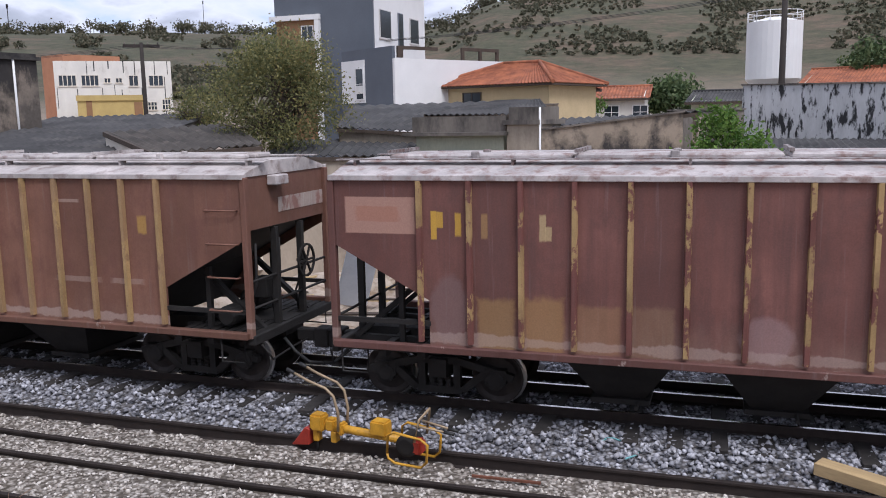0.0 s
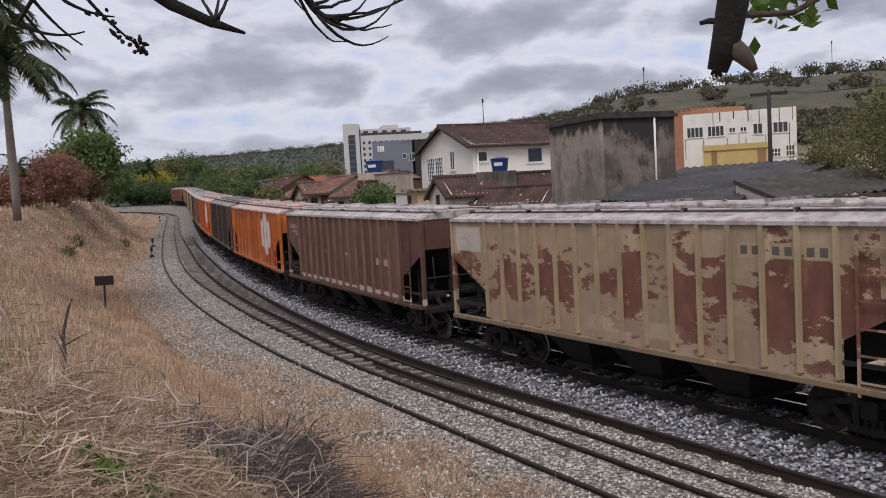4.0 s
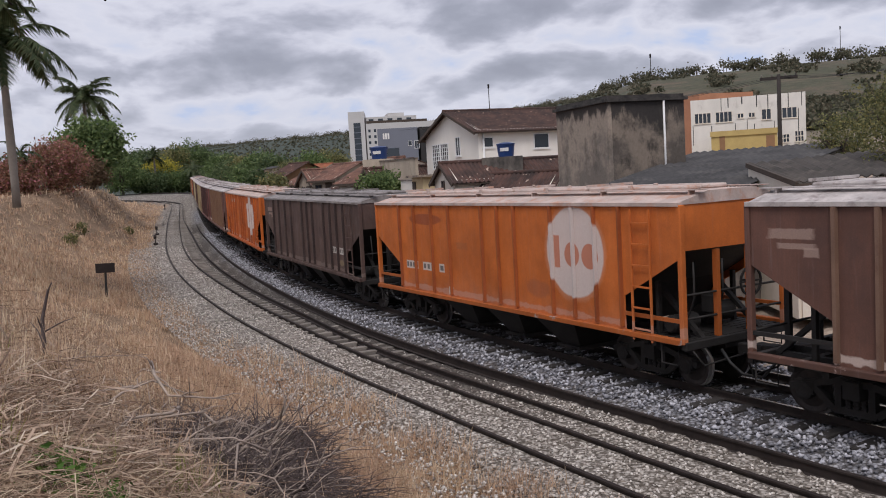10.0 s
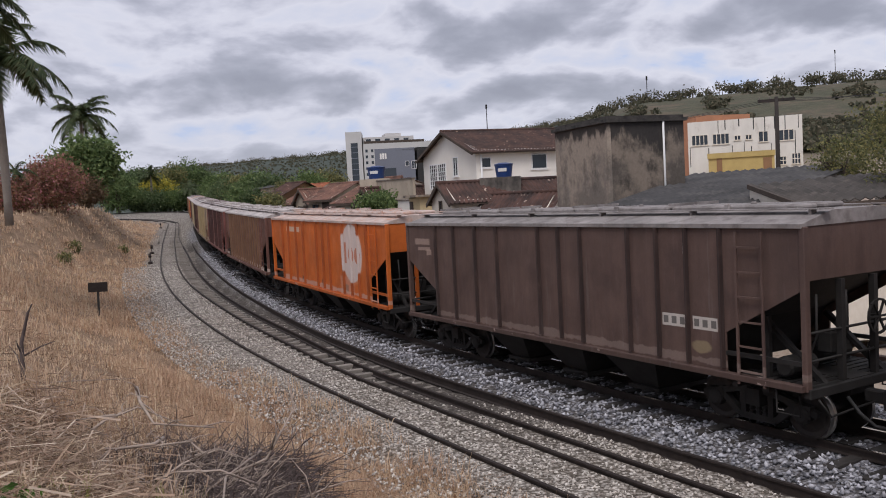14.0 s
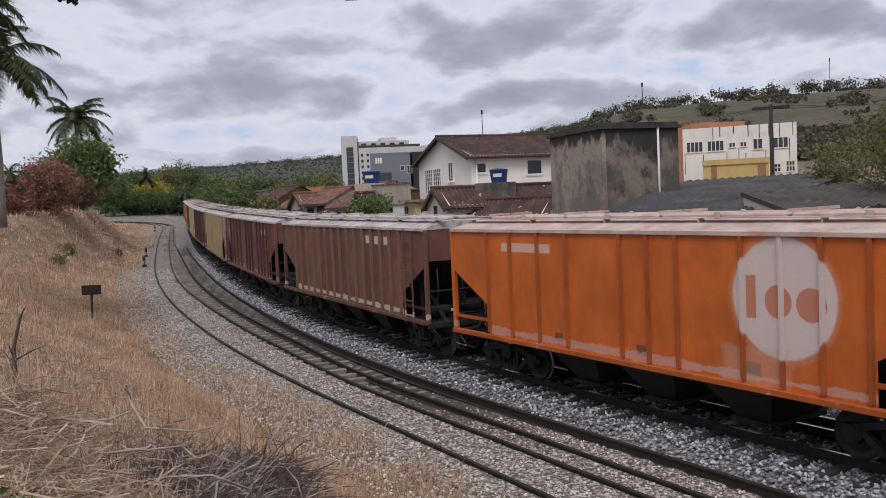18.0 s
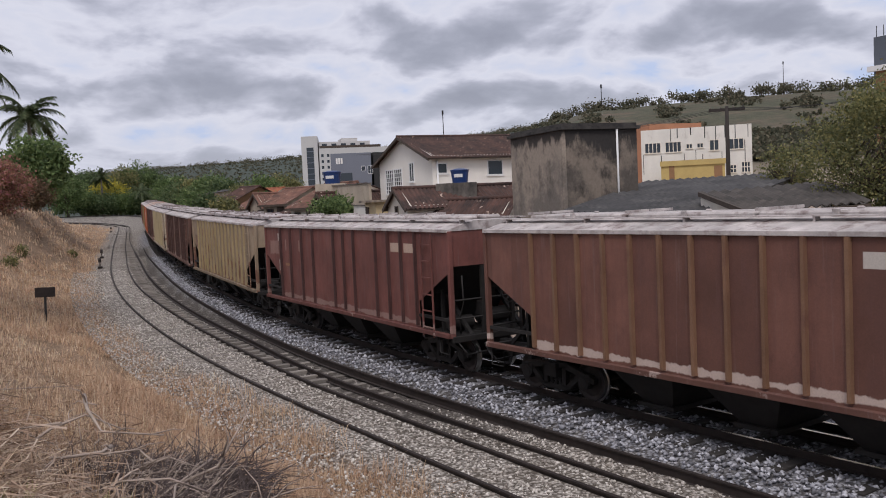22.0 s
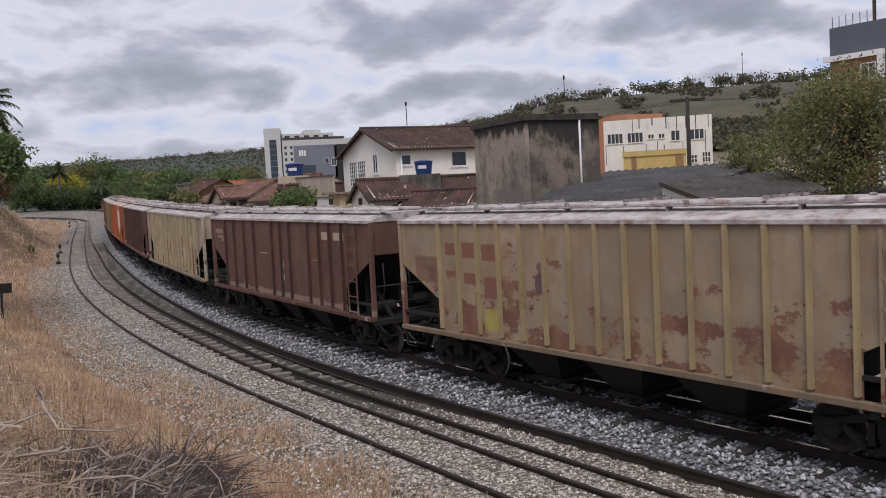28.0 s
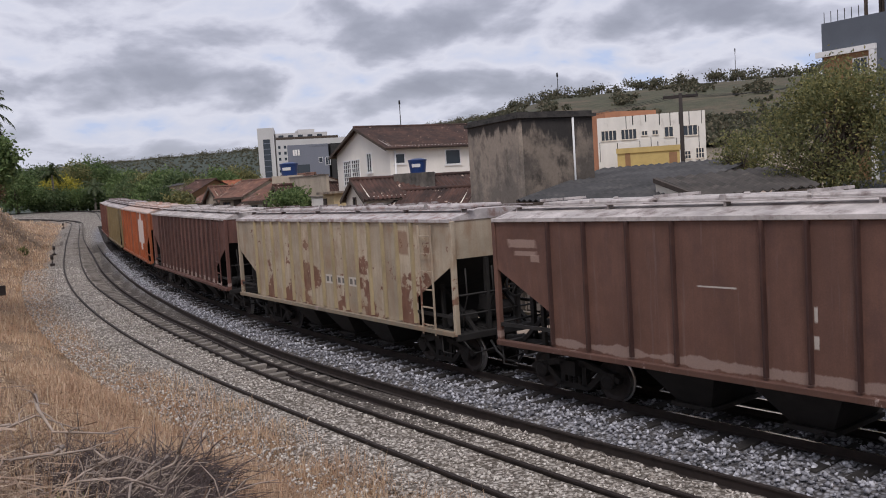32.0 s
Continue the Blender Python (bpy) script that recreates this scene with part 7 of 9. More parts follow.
def clumps(rng, c, radii, k, per, spread, shell=0.55):
    """Places of leaves, in clumps inside an ellipsoid, thicker near its skin."""
    d = rng.normal(size=(k, 3))
    d /= np.linalg.norm(d, axis=1)[:, None]
    r = rng.uniform(shell, 1.0, (k, 1)) * rng.uniform(0.82, 1.08, (k, 1))
    cs = np.asarray(c) + d * r * np.asarray(radii)
    pts = np.repeat(cs, per, 0) + rng.normal(size=(k * per, 3)) * spread
    return pts, cs


def make_tree(name, at, base_z, crowns, leaf, size, label, trunk_r=0.14, seed=1, fork=0.35, bark=None, limbs=9, category="tree"):
    """Trunk, limbs and a crown of leaves. crowns: (centre, radii, clumps, leaves a clump, spread), in metres from the foot."""
    rng = np.random.default_rng(seed)
    t = thing(name, pose(at[0], at[1], base_z), label, category)
    bark = bark or M["bark"]
    all_pts, targets = [], []
    for c, radii, k, per, spread in crowns:
        pts, cs = clumps(rng, c, radii, k, per, spread)
        all_pts.append(pts)
        targets.append(cs)
    pts, targets = np.concatenate(all_pts), np.concatenate(targets)
    top = Vector(crowns[0][0]) * 1.0
    h = max(0.06, (top.z - crowns[0][1][2]) * 0.9 + fork)
    b = bmesh.new()
    tube(b, [(0, 0, -0.3), (top.x * 0.1 + 0.04, top.y * 0.1, h * 0.5), (top.x * 0.3, top.y * 0.3, h)], [trunk_r * 1.25, trunk_r, trunk_r * 0.85], 9)
    part("trunk", b, bark, t)
    fork_at = Vector((top.x * 0.3, top.y * 0.3, h))
    for i in range(limbs):
        q = Vector(targets[int(rng.integers(len(targets)))])
        mid = fork_at.lerp(q, 0.5) + Vector(rng.normal(size=3)) * 0.12 * (q - fork_at).length
        b = bmesh.new()
        tube(b, [fork_at, mid, q], [trunk_r * 0.6, trunk_r * 0.34, trunk_r * 0.08], 6)
        for j in range(5):
            q2 = Vector(targets[int(rng.integers(len(targets)))])
            st = mid.lerp(q, float(rng.uniform(0, 0.7)))
            if (q2 - st).length < 2.2 * max(crowns[0][1]):
                e = st.lerp(q2, 0.6)
                tube(b, [st, st.lerp(e, 0.5) + Vector(rng.normal(size=3)) * 0.05, e], [trunk_r * 0.22, trunk_r * 0.14, trunk_r * 0.04], 5)
        part("limb", b, bark, t)
    v, f = leaves(pts, size, rng)
    arrays_mesh("crown", v, f, leaf, t)
    return t


def polar(az, r):
    return (-r * math.sin(radians(az)), r * math.cos(radians(az)))


# the round tree by the sheds, and its lighter neighbour
make_tree("round_tree", (-5.4, 29.3), 0.0, [((0.0, 0.0, 5.1), (2.55, 2.3, 1.95), 290, 56, 0.24), ((0.15, 0, 6.45), (1.6, 1.5, 0.95), 110, 50, 0.21)], M["leaf_olive"], 0.060, "dense round olive-green tree with a yellowing top", 0.2, 3, 0.9, limbs=16)
make_tree("pale_tree", (-10.6, 36.9), 0.0, [((0.3, 0, 4.9), (1.25, 1.2, 1.0), 100, 30, 0.22)], M["leaf_olive"], 0.07, "light olive tree behind the sheds", 0.12, 5)
make_tree("sapling", (7.9, 22.7), -0.3, [((-0.35, 0, 3.9), (0.75, 0.6, 1.05), 70, 30, 0.16), ((0.55, 0.1, 3.5), (0.7, 0.6, 0.75), 60, 30, 0.15)], M["leaf_bright"], 0.075, "bright green sapling growing beside the line", 0.06, 6)
make_tree("garden_tree", (31.5, 64.0), 0.0, [((0, 0, 7.4), (2.6, 2.2, 1.9), 120, 30, 0.35)], M["leaf_dark"], 0.2, "dark green garden tree", 0.2, 7)
make_tree("garden_tree", (17.2, 66.0), 0.0, [((0, 0, 5.6), (2.6, 2.0, 1.3), 110, 28, 0.35)], M["leaf_dark"], 0.2, "dark low tree between houses", 0.2, 8)
make_tree("shrub", (9.6, 58.0), 0.0, [((0, 0, 5.0), (0.9, 0.8, 0.5), 40, 26, 0.2)], M["leaf_bright"], 0.12, "yellow-green shrub on a terrace", 0.08, 9, category="shrub")
make_tree("garden_tree", polar(50.8, 92), 1.3, [((0, 0, 4.2), (1.35, 1.3, 1.3), 110, 30, 0.25)], M["leaf_olive"], 0.12, "clipped round tree by the cottages", 0.14, 10)
make_tree("shrub", (-38.6, 38.2), 0.2, [((0, 0, 3.9), (1.35, 1.0, 0.65), 60, 26, 0.2)], M["leaf_green"], 0.11, "feathery green shrub over the wall", 0.07, 11, category="shrub")
for k, (az, r, h, leaf) in enumerate(((53.9, 92, 1.9, "leaf_green"), (52.9, 90, 1.6, "leaf_dark"), (51.9, 82, 1.3, "leaf_olive"), (44.6, 57, 0.9, "leaf_green"), (49.6, 88, 1.6, "leaf_green"), (54.8, 112, 2.6, "leaf_dark"))):
    make_tree("garden_tree", polar(az, r), 0.8, [((0, 0, 2.2 + h), (h, h, h * 0.85), 80, 26, 0.25)], M[leaf], 0.16, "green garden tree among the cottages", 0.1, 300 + k, limbs=6)
# trees on the bank
make_tree("mango_tree", polar(63.0, 85), land(*polar(63.0, 85)) - 0.1, [((0, 0, 4.3), (3.3, 3.0, 2.6), 260, 30, 0.42)], M["leaf_green"], 0.22, "broad dark green tree beside a palm", 0.2, 12, limbs=10)
make_tree("bougainvillea", polar(65.0, 66), land(*polar(65.0, 66)) - 0.1, [((0, 0, 1.9), (2.9, 2.0, 1.9), 330, 30, 0.3)], M["leaf_red"], 0.11, "dry red bougainvillea thicket on the bank", 0.12, 13, category="shrub")
make_tree("bougainvillea", polar(67.4, 62), land(*polar(67.4, 62)) - 0.1, [((0, 0, 1.2), (2.4, 1.6, 1.25), 230, 30, 0.3)], M["leaf_red"], 0.11, "rust-red bougainvillea beside the palm", 0.12, 14, category="shrub")
make_tree("dry_shrub", polar(63.2, 80), land(*polar(63.2, 80)) - 0.1, [((0, 0, 1.6), (1.7, 1.6, 1.2), 110, 26, 0.3)], M["leaf_brown"], 0.13, "dry brown shrub on the bank's edge", 0.1, 15, category="shrub")
# greenery round the far bend
for k, (az, r, h, rx, leaf, label) in enumerate(((61.3, 200, 9, 5.5, "leaf_green", "green tree at the far bend"), (60.2, 225, 12, 6, "leaf_dark", "dark tree at the far bend"), (59.0, 214, 8.5, 4.5, "leaf_yellow", "yellow-flowering tree at the far bend"),
        (58.3, 222, 12, 5.5, "leaf_olive", "olive tree at the far bend"), (57.3, 226, 13, 6, "leaf_green", "tall green tree at the far bend"), (56.2, 230, 11, 6, "leaf_dark", "dark spreading tree at the far bend"),
        (55.0, 215, 9, 5, "leaf_green", "green tree behind the cottages"), (54.0, 190, 8, 4.5, "leaf_olive", "olive tree behind the cottages"), (52.8, 175, 8, 4.5, "leaf_green", "green tree behind the cottages"),
        (51.9, 160, 7.2, 4, "leaf_dark", "dark tree behind the cottages"), (49.5, 170, 7.0, 4.5, "leaf_green", "green tree beyond the roofs"), (48.3, 190, 8, 5, "leaf_olive", "olive tree beyond the roofs"), (59.7, 205, 5, 5, "leaf_dark", "dark undergrowth at the far bend"), (58.0, 208, 5, 5.5, "leaf_green", "low greenery at the far bend"), (56.6, 206, 4.5, 5, "leaf_dark", "low dark greenery at the far bend"))):
    if az > 55.5:
        r, h, rx = r + 24, h * 1.1, rx * 1.1
    make_tree("bend_tree", polar(az, r), land(*polar(az, r)) - 0.1, [((0, 0, h * 0.55), (rx, rx, h * 0.46), 170, 40, 0.65)], M[leaf], 0.30, label, 0.3, 20 + k, limbs=5)


def palm(at, z0, height, frond, n, trunk_r, label, seed, droop=1.0):
    """Royal palm: a smooth swelling trunk, green shaft and arching fronds of narrow leaflets."""
    rng = np.random.default_rng(seed)
    t = thing("palm_tree", pose(at[0], at[1], z0), label, "palm tree")
    b = bmesh.new()
    hs = [0, 0.15, 0.4, 0.7, 0.86, 1.0]
    tube(b, [(0.02 * math.sin(h * 5), 0, h * height) for h in hs], [trunk_r * k for k in (1.1, 1.0, 1.12, 0.95, 0.7, 0.5)], 12)
    part("trunk", b, M["palm_trunk"], t)
    for i in range(n):
        a = 2 * math.pi * i / n + rng.uniform(-0.2, 0.2)
        up = rng.uniform(-0.15, 1.3)
        L = frond * rng.uniform(0.85, 1.1)
        pts, d = [], Vector((math.cos(a) * math.cos(up), math.sin(a) * math.cos(up), math.sin(up)))
        p = Vector((0, 0, height))
        for k in range(10):
            pts.append(p.copy())
            p = p + d * (L / 9)
            d = (d + Vector((0, 0, -0.21 * droop))).normalized()
        b = bmesh.new()
        tube(b, pts, [0.045 - 0.004 * k for k in range(10)], 5)
        for k in range(1, 10):
            for j in range(7):
                c = pts[k - 1].lerp(pts[k], j / 7)
                fw = (pts[k] - pts[k - 1]).normalized()
                sd = fw.cross(Vector((0, 0, 1))).normalized()
                ll = frond * 0.30 * (1 - abs(k - 4.5) / 7)
                for s in (-1, 1):
                    tip = c + (sd * s * 0.75 + fw * 0.45 + Vector((0, 0, rng.uniform(-0.75, 0.0)))) * ll
                    w = fw * 0.032 * frond / 2
                    b.faces.new([b.verts.new(c - w), b.verts.new(c + w), b.verts.new(tip)])
        part("frond", b, M["leaf_palm"], t)
    return t


palm(polar(67.4, 38), 4.1, 6.4, 3.0, 26, 0.15, "royal palm with a grey trunk on the bank", 1)
palm(polar(69.6, 33), 4.0, 7.8, 3.0, 26, 0.18, "tall royal palm with a thick grey trunk", 2)
palm(polar(63.1, 100), 4.6, 10.2, 4.2, 26, 0.26, "palm rising behind the dark green tree", 3)
palm(polar(59.3, 230), 3.8, 9.5, 4.2, 14, 0.3, "small palm at the far bend", 4)
palm(polar(66.9, 62), 4.8, 2.6, 1.6, 11, 0.15, "young palm among the bougainvillea", 5)
palm(polar(57.0, 226), 3.6, 6.0, 4.0, 12, 0.3, "feathery palm at the far bend", 6)


# woods on the ridges
def far_woods():
    rng = np.random.default_rng(5)
    pts, tv = [], bmesh.new()
    for i in range(13000):
        az = rng.uniform(-32, 66)
        e, d = ridge(az)
        onridge = rng.random() < 0.07
        if 29 > az > 12 and onridge and rng.random() < 0.35:
            continue
        r = d * (rng.uniform(0.97, 1.01) if onridge else rng.uniform(0.5, 0.97))
        if not onridge and (az < 29 and noise.noise(Vector((az * 0.25, r * 0.012, 3))) < (0.12 if 8 < az < 28 else -0.12) + 0.3 * rng.random()):
            continue
        x, y = polar(az, r)
        z = land(x, y)
        h = (rng.uniform(4, 10) if onridge else rng.uniform(0.7, 2.2)) * (1.4 if d > 900 else 1.0)
        w = h * rng.uniform(0.35, 0.6)
        k = 70 if onridge else 15
        q = rng.normal(size=(k, 3)) * np.array([w, w, h * 0.25]) * 0.55 + np.array([x, y, z + h * (0.72 if onridge and az < 30 else 0.45)])
        pts.append(q)
        if onridge:
            tube(tv, [(x, y, z - 1), (x, y, z + h * 0.7)], 0.18, 4)
    for i in range(345):        # a dark wood along the foot of the hill, and thickets half way up
        if i < 300:
            az, share = rng.uniform(6, 18.5), rng.uniform(0.40, 0.52)
        else:
            az, share = rng.normal(rng.choice((14.5, 23.0, 27.5)), 0.45), rng.uniform(0.66, 0.74)
        x, y = polar(az, ridge(az)[1] * share)
        h = rng.uniform(2.2, 4.2)
        pts.append(rng.normal(size=(60, 3)) * np.array([h * 0.3, h * 0.3, h * 0.2]) + np.array([x, y, land(x, y) + h * 0.5]))
    pts = np.concatenate(pts)
    v, f = leaves(pts, 1.0, rng, long=1.3)
    arrays_mesh("far_woods", v, f, M["leaf_far"], None, "stuff", "scattered trees and woods on the distant ridges", "trees")
    tagged(mesh_ob("far_trunks", tv, M["bark"]), "thin trunks of trees on the skyline", "trees", kind="stuff")


far_woods()

# ---- dry grass on the bank ----
GX, GY, GS = np.arange(-215, 4.01, 0.8), np.arange(-6, 125.01, 0.8), 0.8
BANK = np.array([[land(x, y) for y in GY] for x in GX])
BANK_D = np.array([[(lambda so: so[1] - near_off(so[0]))(lateral(x, y)) for y in GY] for x in GX])


def on_grid(grid, x, y):
    fx, fy = np.clip((x - GX[0]) / GS, 0, len(GX) - 2.001), np.clip((y - GY[0]) / GS, 0, len(GY) - 2.001)
    i, j = fx.astype(int), fy.astype(int)
    u, v = fx - i, fy - j
    return grid[i, j] * (1 - u) * (1 - v) + grid[i + 1, j] * u * (1 - v) + grid[i, j + 1] * (1 - u) * v + grid[i + 1, j + 1] * u * v


def blades(name, tufts, per, length, width, material, label, lean=0.55, seed=1, flat=0.0, spread=0.1):
    """Tufts of narrow bent blades standing on the bank."""
    rng = np.random.default_rng(seed)
    n = len(tufts) * per
    base = np.repeat(tufts, per, 0)
    base = base + np.c_[rng.normal(size=(n, 2)) * spread, np.zeros(n)]
    r = np.hypot(base[:, 0], base[:, 1])[:, None]
    a = rng.uniform(0, 2 * np.pi, n)
    out = np.c_[np.cos(a), np.sin(a), np.zeros(n)]
    ln = rng.uniform(*length, (n, 1))
    tilt = np.abs(rng.normal(0, lean, (n, 1))) + flat
    mid = base + (out * np.sin(tilt) + np.array([0, 0, 1]) * np.cos(tilt)) * ln * 0.55
    tip = mid + (out * np.sin(tilt * 1.9 + 0.15) + np.array([0, 0, 1]) * np.cos(np.minimum(tilt * 1.9 + 0.15, 1.75))) * ln * 0.45
    side = np.cross(out, [0, 0, 1]) * (1.25 * width * np.maximum(0.6, r / 11) * rng.uniform(0.6, 1.4, (n, 1)))
    v = np.stack([base - side, base + side, mid + side * 0.75, mid - side * 0.75, tip + side * 0.12, tip - side * 0.12], 1).reshape(-1, 3)
    v[:, 2] -= 0.02
    f = np.arange(n)[:, None, None] * 6 + np.array([[0, 1, 2, 3], [3, 2, 4, 5]])[None]
    return arrays_mesh(name, v, f.reshape(-1, 4), material, None, "stuff", label, "grass")


def tuft_places(n, seed, az=(24, 79), r=(2.4, 52), d=(1.2, 40), power=1.0, patch=None):
    rng = np.random.default_rng(seed)
    a, rr = np.radians(rng.uniform(*az, n)), r[0] * (r[1] / r[0]) ** (rng.uniform(0, 1, n) ** power)
    x, y = -rr * np.sin(a), rr * np.cos(a)
    dd = on_grid(BANK_D, x, y)
    keep = (dd > d[0] + rng.exponential(0.25, n) - 0.15) & (dd < d[1])
    if patch:
        val = np.array([noise.noise(Vector((p * patch[0], q * patch[0], patch[1]))) for p, q in zip(x, y)])
        keep &= val > patch[2]
    for a0, r0, rr0 in ((58.0, 8.8, 1.5), (53.5, 7.8, 1.1), (58.0, 6.9, 1.1)):      # bare under the dead bushes
        bx, by = polar(a0, r0)
        keep &= (np.hypot(x - bx, y - by) > rr0) | (rng.random(n) < 0.12)
    x, y = x[keep], y[keep]
    return np.c_[x, y, on_grid(BANK, x, y)]


blades("dry_grass", tuft_places(15000, 1, r=(2.4, 85)), 14, (0.07, 0.24), 0.0036, M["straw"], "short dry grass covering the bank", 0.95, 1, spread=0.11)
blades("far_grass", tuft_places(11000, 21, az=(50, 79), r=(30, 215)), 9, (0.15, 0.45), 0.0030, M["straw_rust"], "dry grass on the far bank", 0.7, 21, spread=0.25)
blades("dry_weeds", tuft_places(8500, 2, r=(2.4, 75), d=(0.95, 7), patch=(0.55, 1.0, 0.02)), 14, (0.12, 0.42), 0.0036, M["straw_rust"], "rusty dry weeds along the bank's foot", 0.6, 2, spread=0.15)
blades("tall_straw", tuft_places(420, 3, r=(3, 26), patch=(0.4, 5.0, 0.1)), 14, (0.2, 0.42), 0.0026, M["straw_pale"], "taller bleached grass stalks", 0.5, 3, spread=0.10)


def litter(name, places, per, length, width, material, label, seed, lift=0.10):
    """Dry stalks lying about on the ground, each a thin bent strip."""
    rng = np.random.default_rng(seed)
    n = len(places) * per
    c = np.repeat(places, per, 0) + np.c_[rng.normal(size=(n, 2)) * 0.22, np.abs(rng.normal(0, lift, n))]
    a = rng.uniform(0, 2 * np.pi, n)
    out = np.c_[np.cos(a), np.sin(a), rng.normal(0, 0.22, n)]
    ln = rng.uniform(*length, (n, 1)) / 2
    bend = np.c_[-np.sin(a), np.cos(a), np.zeros(n)] * rng.normal(0, 0.16, (n, 1)) * ln * 2 + np.c_[np.zeros((n, 2)), rng.uniform(0, 0.05, n)]
    side = np.c_[-np.sin(a), np.cos(a), rng.normal(0, 0.5, n)] * (width * rng.uniform(0.6, 1.5, (n, 1)))
    p, q, m = c - out * ln, c + out * ln, c + bend
    v = np.stack([p - side, m - side, q, m + side, p + side], 1).reshape(-1, 3)
    f = np.arange(n * 5).reshape(n, 5)
    quads = f[:, [0, 1, 3, 4]]
    tips = np.stack([m - side, q, q + side * 0.2, m + side], 1).reshape(-1, 3)
    vv = np.concatenate([v[quads].reshape(-1, 3), tips])
    return arrays_mesh(name, vv, np.arange(len(vv)).reshape(-1, 4), material, None, "stuff", label, "grass")


litter("fallen_straw", tuft_places(2300, 4, az=(59, 80), r=(2.8, 8.5), d=(4.6, 20)), 12, (0.15, 0.5), 0.0019, M["straw_mid"], "flattened bleached straw lying on the bank", 4)
litter("dead_stalks", tuft_places(3000, 14, az=(40, 80), r=(2.8, 20.0), d=(2.2, 20)), 8, (0.15, 0.5), 0.0028, M["straw_dark"], "brown dead stalks lying among the straw", 14, 0.06)
litter("cane_litter", tuft_places(1500, 31, az=(58, 80), r=(4.6, 9.0), d=(4.4, 20)), 7, (0.18, 0.55), 0.0042, M["cane"], "pinkish tan dry cane leaves flattened on the bank", 31, 0.13)
blades("foot_brush", tuft_places(9000, 41, az=(12, 62), r=(6.5, 24), d=(0.6, 4.6), patch=(0.7, 9.0, -0.35)), 15, (0.12, 0.42), 0.0040, M["straw_rust"], "thin dry brush creeping over the gravel's edge", 0.75, 41, spread=0.16)
litter("foot_stalks", tuft_places(1500, 42, az=(22, 60), r=(7.0, 22), d=(0.6, 4.0)), 6, (0.12, 0.45), 0.0030, M["straw_dark"], "brown stalks strewn over the gravel's edge", 42, 0.04)

# ---- ballast ----
def stone_mat(name, cols):
    m, n, l, b = nodes_of(name)
    g = n.new("ShaderNodeNewGeometry")
    k = len(cols)
    c = ramp(n, l, g.outputs["Random Per Island"], [(i / (k - 1), col) for i, col in enumerate(cols)])
    v = tex(n, l, "noise", 40, 3, 0.6)
    c = mixc(n, l, 0.3, c, ramp(n, l, v.outputs[0], [(0.3, (0.3, 0.3, 0.3)), (0.7, (0.7, 0.7, 0.7))]), "OVERLAY")
    l.new(c, b.inputs["Base Color"])
    b.inputs["Roughness"].default_value = 0.9
    return m


M["stone_fresh"] = stone_mat("fresh blue-grey ballast", [(0.09, 0.09, 0.10), (0.22, 0.22, 0.24), (0.34, 0.34, 0.37), (0.56, 0.56, 0.60), (0.15, 0.145, 0.15)])
M["stone_old"] = stone_mat("weathered tan gravel", [(0.15, 0.13, 0.11), (0.34, 0.30, 0.265), (0.49, 0.45, 0.40), (0.68, 0.635, 0.58), (0.24, 0.205, 0.175)])


def stones(name, rows, sizes, material, label, seed):
    """Broken stones: squashed octahedra, each with its own skew."""
    rng = np.random.default_rng(seed)
    c = np.array(rows)
    n = len(c)
    r = rng.uniform(*sizes, (n, 1, 1))
    unit = np.array([[1, 0, 0], [0, 1, 0], [-1, 0, 0], [0, -1, 0], [0.2, 0.1, 0.8], [0, 0, -0.8]])
    v = unit[None] * rng.uniform(0.65, 1.25, (n, 6, 1)) + rng.normal(0, 0.16, (n, 6, 3))
    a = rng.uniform(0, 2 * np.pi, n)
    tl = rng.normal(0, 0.5, n)
    ca, sa, ct, st = np.cos(a), np.sin(a), np.cos(tl), np.sin(tl)
    z = np.zeros(n)
    rot = np.stack([np.stack([ca, -sa * ct, sa * st], 1), np.stack([sa, ca * ct, -ca * st], 1), np.stack([z, st, ct], 1)], 1)
    v = np.einsum("nij,nkj->nki", rot, v * r) + c[:, None]
    tri = np.array([[0, 1, 4], [1, 2, 4], [2, 3, 4], [3, 0, 4], [1, 0, 5], [2, 1, 5], [3, 2, 5], [0, 3, 5]])
    f = (np.arange(n)[:, None, None] * 6 + tri[None]).reshape(-1, 3)
    arrays_mesh(name, v.reshape(-1, 3), f, material, None, "stuff", label, "gravel")


def scatter_stones():
    rng = random.Random(21)
    fresh, old = [], []
    while len(fresh) < 30000:
        s = -11 + 75 * rng.random() ** 1.75
        o = rng.uniform(-3.4, spare_off(s) - 0.09)
        if min(abs(o - q) for q in MAIN_RAILS) < 0.075:
            continue
        heap = 0.03 * max(0, 1 - abs(o - 1.1) / 0.7) + RAIL_Z * 0.93 * smooth(1.75, 0.95, o)
        fresh.append(tuple(on_line(s, o, -0.16 + heap + rng.uniform(-0.02, 0.02))))
    while len(old) < 34000:
        s = -11 + 66 * rng.random() ** 1.75
        n = near_off(s)
        o = rng.uniform(spare_off(s) + 0.09, n + 2.3)
        if min(abs(o - q(s)) for q in (near_off, middle_off, inner_off)) < 0.075:
            continue
        low = 0.11 * smooth(5, 16, s) * smooth(1.2, 1.4, n - o)
        if low > 0.04 and rng.random() < 0.86:
            continue
        old.append(tuple(on_line(s, o, -0.125 - low + rng.uniform(-0.015, 0.01) + (0.1 * max(0, o - n - 1.7)))))
    stones("fresh_ballast", fresh, (0.028, 0.060), M["stone_fresh"], "fresh blue-grey crushed stone under the train", 1)
    stones("old_gravel", old, (0.018, 0.042), M["stone_old"], "weathered tan gravel round the siding", 2)


scatter_stones()

